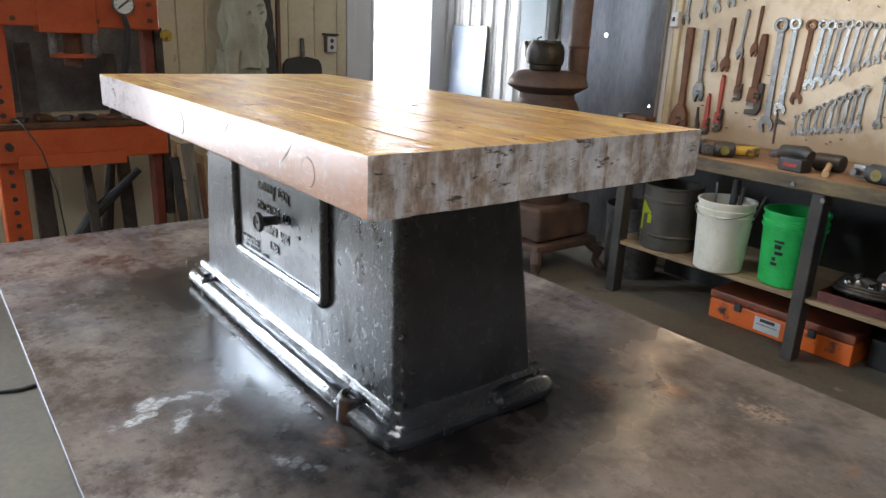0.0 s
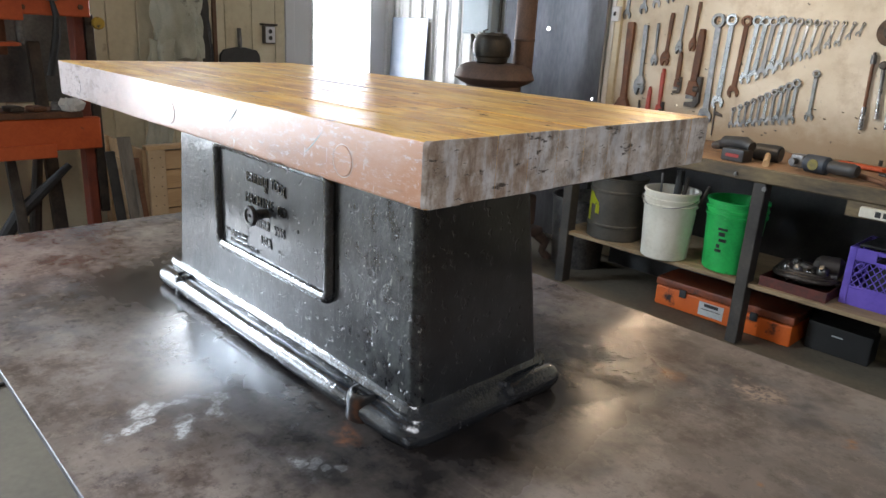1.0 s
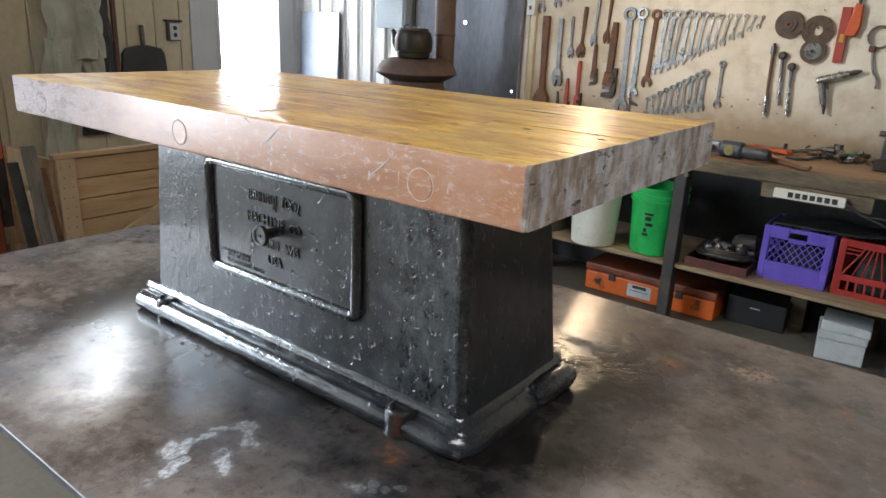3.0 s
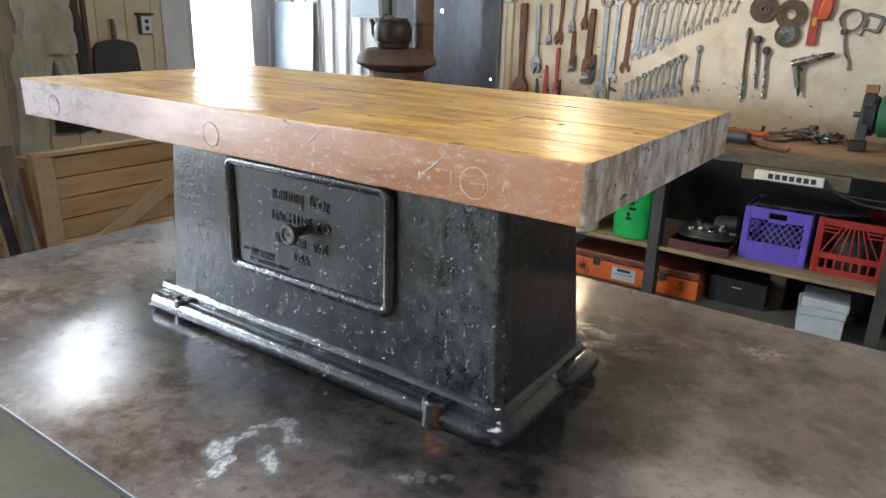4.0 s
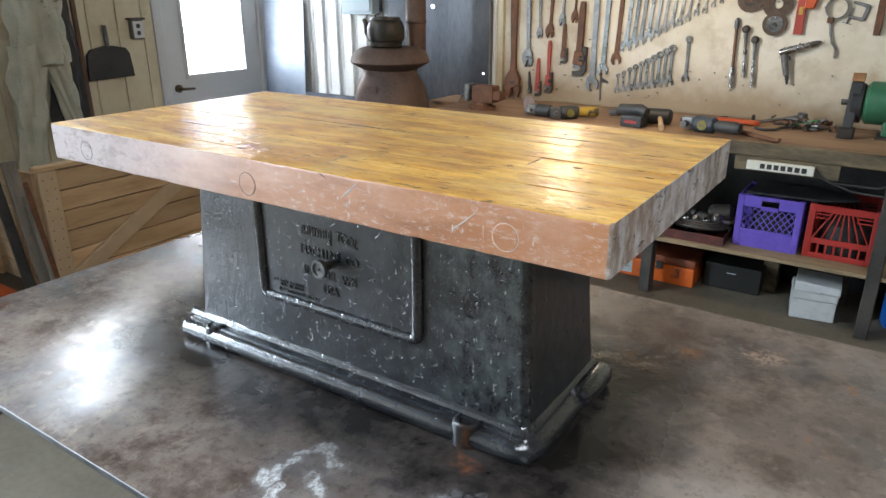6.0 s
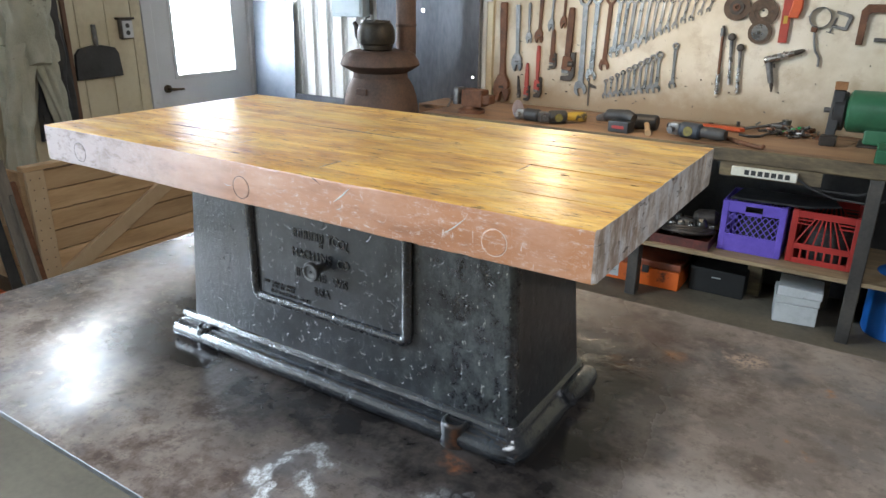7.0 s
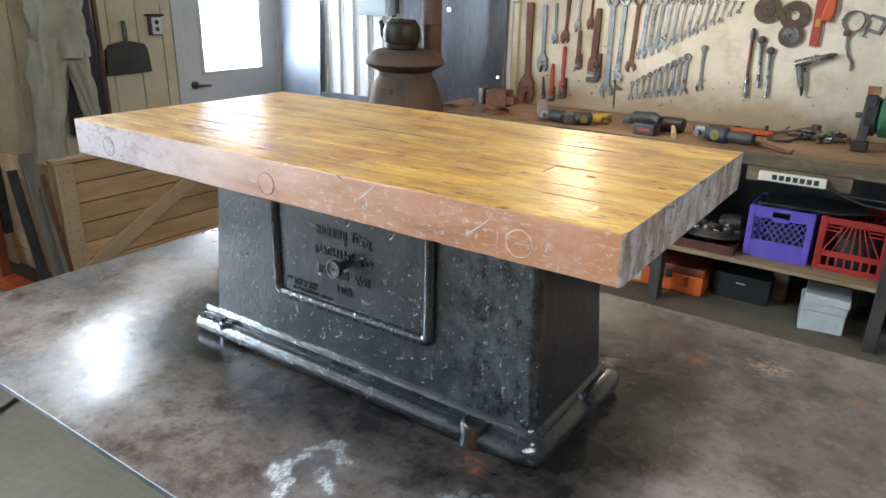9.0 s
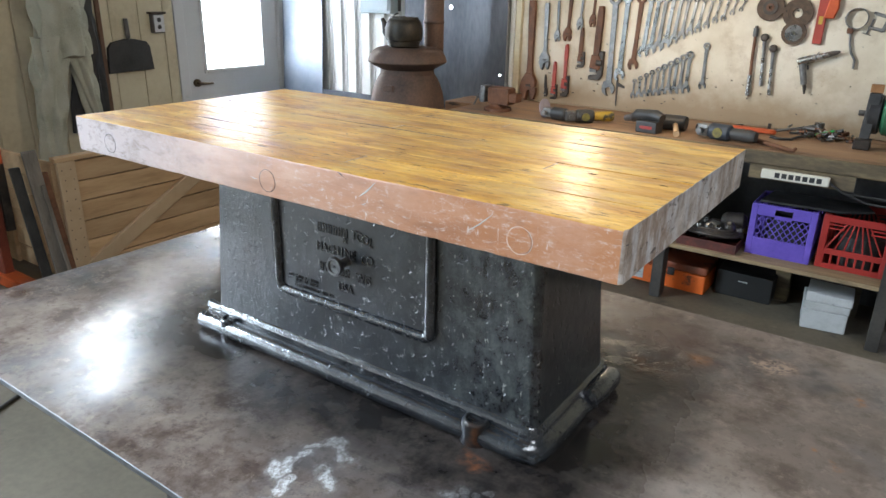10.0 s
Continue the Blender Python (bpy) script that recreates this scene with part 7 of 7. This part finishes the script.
for i, (y, w, h, x, mt) in enumerate(((0.93, 0.07, 0.78, -2.80, M_GREYWOOD), (0.985, 0.03, 0.66, -2.79, M_RUST), (0.86, 0.05, 0.70, -2.83, M_BLACK), (0.955, 0.018, 0.60, -2.765, M_GREYWOOD))):
    solid("leaning_board", hexa([(x, y - w / 2, 0), (x + 0.02, y - w / 2, 0), (x + 0.02, y + w / 2, 0), (x, y + w / 2, 0), (x - 0.10, y - w / 2 - 0.03, h), (x - 0.08, y - w / 2 - 0.03, h), (x - 0.08, y + w / 2 - 0.03, h), (x - 0.10, y + w / 2 - 0.03, h)], 0.002), mt, ("weathered grey board leaning beside the crate", "rusty strip leaning beside the crate", "dark board leaning beside the crate", "thin grey strip leaning beside the crate")[i], "board", "leaning boards")

# shop press
pr = thing("shop_press", (-3.1, 0, 0), "orange H-frame hydraulic shop press with gauge", "press")
# the far column's shade is put into its darker paint colour
M_PRESSSHADE = surf("shaded_press_orange", [(0.10, 0.022, 0.012), (0.17, 0.034, 0.016), (0.23, 0.05, 0.02)], 5, (0.5, 0.7), bump=0.05, spots=[((0.04, 0.02, 0.016), 5.0, 0.36)])
c = part("column", box(-0.16, 0.0, -0.035, 0.085, 0, 1.95, 0.006), M_ORANGE, pr)
for i in range(16):
    z = 0.12 + 0.075 * i
    if not 0.66 < z < 0.92:
        part("pin_hole", cyl((0.0004, 0.025, z), (0.002, 0.025, z), 0.014, n=16), M_BLACK, c)
part("column", box(-0.16, -0.05, 0.775, 0.828, 0, 1.95, 0.006), M_PRESSSHADE, pr)
bmx = part("head_beam", box(0.001, 0.05, -0.10, 0.84, 1.405, 1.68, 0.006), M_ORANGE, pr)
part("head_beam", box(-0.21, -0.161, -0.10, 0.84, 1.405, 1.68, 0.006), M_ORANGE, pr)
part("cylinder_block", box(-0.155, 0.066, 0.235, 0.515, 1.375, 1.60, 0.006), M_ORANGE, pr)
for y, z in ((0.33, 1.44), (0.515, 1.44), (0.79, 1.455), (0.79, 1.54), (0.12, 1.44), (-0.02, 1.44)):
    part("bolt", cyl((0.0505, y, z), (0.064, y, z), 0.014, n=6), M_RUST, bmx)
part("ram", cyl((-0.08, 0.405, 1.20), (-0.08, 0.405, 1.38), 0.05), M_RUST, pr)
part("ram_plate", cyl((-0.08, 0.405, 1.245), (-0.08, 0.405, 1.265), 0.115, n=32), M_ORANGE, pr)
for y in (0.30, 0.51):
    part("return_spring", cyl((-0.03, y, 1.262), (-0.03, y, 1.38), 0.022, n=14), M_DULLSTEEL, pr)
g = part("gauge", lathe([(0, 0.0), (0.055, 0.0), (0.058, 0.006), (0.058, 0.035), (0.052, 0.038), (0.050, 0.034), (0, 0.034)], 32, m=Matrix.Translation((0.052, 0.65, 1.535)) @ Matrix.Rotation(radians(90), 4, "Y")), M_DULLSTEEL, pr, "round white-faced pressure gauge")
part("dial", cyl((0.0865, 0.65, 1.535), (0.0885, 0.65, 1.535), 0.049, n=32), surf("gauge_white", [(0.75, 0.76, 0.74), (0.82, 0.83, 0.81)], 6, (0.3, 0.4), bump=0.0), g)
part("needle", box(0.0888, 0.0905, 0.645, 0.655, 1.50, 1.572, m=Matrix.Translation((0, 0.65, 1.535)) @ Matrix.Rotation(radians(-52), 4, "X") @ Matrix.Translation((0, -0.65, -1.535))), M_BLACK, g)
for i in range(9):
    a = radians(-40 + i * 32.5)
    part("dial_mark", box(0.0888, 0.0898, -0.0015, 0.0015, 0.036, 0.045, m=Matrix.Translation((0, 0.65, 1.535)) @ Matrix.Rotation(a - 1.57, 4, "X")), M_BLACK, g)
part("gauge_hose", tube([(0.07, 0.65, 1.48), (0.09, 0.66, 1.40), (0.05, 0.66, 1.30), (0.02, 0.62, 1.10)], [0.012, 0.018, 0.022, 0.02], 10), M_BLACK, pr)
for x0 in (0.001, -0.21):
    part("bed_channel", box(x0, x0 + 0.05, -0.07, 0.84, 0.70, 0.875, 0.006), M_ORANGE, pr)
part("bed_plate", box(-0.2, 0.06, -0.03, 0.75, 0.876, 0.91, 0.004), M_RUST, pr)
part("bed_stiffener", box(0.051, 0.065, 0.06, 0.60, 0.665, 0.74, 0.004), M_ORANGE, pr)
part("bed_pin", cyl((-0.24, 0.025, 0.79), (0.09, 0.025, 0.79), 0.02, n=16), M_DKIRON, pr)
part("foot", box(-0.33, 0.17, -0.045, 0.095, 0.0, 0.07, 0.006), M_ORANGE, pr)
part("foot", box(-0.33, 0.17, 0.755, 0.845, 0.0, 0.07, 0.006), M_ORANGE, pr)
part("knob", lathe([(0, 0.0), (0.028, 0.0), (0.034, 0.006), (0.034, 0.022), (0.028, 0.028), (0, 0.028)], 10, m=Matrix.Translation((0.02, 0.879, 1.377)) @ Matrix.Rotation(radians(90), 4, "Y")), M_YELLOW, pr, "yellow plastic hand knob")
part("knob_stem", cyl((-0.16, 0.879, 1.377), (0.02, 0.879, 1.377), 0.010, n=10), M_DKIRON, pr)
part("pump_post", box(-0.12, -0.06, 0.836, 0.885, 0.30, 1.42, 0.004), M_DKIRON, pr)
part("hose", tube([(0.055, 0.08, 0.93), (0.12, 0.10, 0.90), (0.16, 0.16, 0.78), (0.15, 0.21, 0.55), (0.13, 0.23, 0.30), (0.12, 0.22, 0.05)], 0.0042, 10), M_BLACK, pr)
rr = random.Random(31)
for i in range(6):
    y = 0.1 + 0.11 * i
    solid("press_block", box(-0.05, 0.05, -0.035, 0.035, 0, rr.uniform(0.02, 0.055), 0.006), (M_DKIRON, M_RUST, M_DULLSTEEL)[i % 3], "greasy steel block on the press bed", "steel block", "press blocks", (-3.12, y, 0.9105), rr.uniform(-25, 25))
t = solid("shop_rag", drape(fill([(0.0, 0.0, 0.045, 0.04, 0.0), (0.035, 0.0, 0.055, 0.05, 0.0), (0.065, 0.0, 0.03, 0.03, 0.0)], 0.012), 24, 3, 0.012, 5), surf("white_rag_cloth", [(0.55, 0.54, 0.52), (0.72, 0.71, 0.69)], 8, (0.8, 0.95), bump=0.1), "crumpled white rag lying on the press bed", "rag", loc=(-3.07, 0.70, 0.912))
# panel added only to give the press a dark background
solid("rubber_sheet", box(XA + 0.02, XA + 0.03, -0.55, 0.98, 0.88, 1.46, 0.002), surf("dark_mottled_backing", [(0.05, 0.05, 0.05), (0.11, 0.11, 0.105), (0.20, 0.20, 0.19)], 4, (0.5, 0.8), bump=0.1, spots=[((0.22, 0.21, 0.19), 3.5, 0.32)]), "dark mottled panel added as background behind the press", "sheet")
# dark gear standing behind and below the press
for x, y, w, h, mt, lbl in ((-3.55, 0.22, 0.16, 1.30, M_DKIRON, "dark iron post standing against the wall"), (-3.55, 0.70, 0.12, 1.25, M_DKIRON, "dark iron bar standing against the wall"), (-3.60, 0.02, 0.07, 1.1, M_DKIRON, "dark pipe standing against the wall"), (-3.30, 0.45, 0.09, 0.62, M_DKIRON, "short dark bar leaning under the press")):
    solid("iron_bar", hexa([(x, y - w / 3, 0), (x + 0.06, y - w / 3, 0), (x + 0.06, y + w / 3, 0), (x, y + w / 3, 0), (x - 0.18, y - w / 3.6, h), (x - 0.12, y - w / 3.6, h), (x - 0.12, y + w / 3.6, h), (x - 0.18, y + w / 3.6, h)], 0.008, 2), mt, lbl, "bar stock", "bar stock")
solid("lifting_arm", tube([(-3.40, 0.34, 0.0), (-3.39, 0.37, 0.17), (-3.38, 0.45, 0.29), (-3.37, 0.60, 0.43), (-3.36, 0.74, 0.56)], [0.030, 0.040, 0.042, 0.030, 0.020], 10), M_BLACK, "black curved lifting arm lying under the press", "lifting arm")
solid("iron_post", tube([(-3.50, 0.53, 0.0), (-3.50, 0.56, 0.25), (-3.50, 0.61, 0.60)], [0.040, 0.034, 0.028], 10), M_DKIRON, "dark iron post standing under the press", "post")
solid("floor_cable", tube([(-1.95, -0.75, 0.008), (-1.84, -0.45, 0.008), (-1.80, -0.25, 0.008), (-1.776, -0.168, 0.008), (-1.79, -0.10, 0.008), (-1.84, 0.05, 0.008), (-1.95, 0.3, 0.008)], 0.008, 8), M_BLACK, "black cable lying on the concrete floor", "cable")
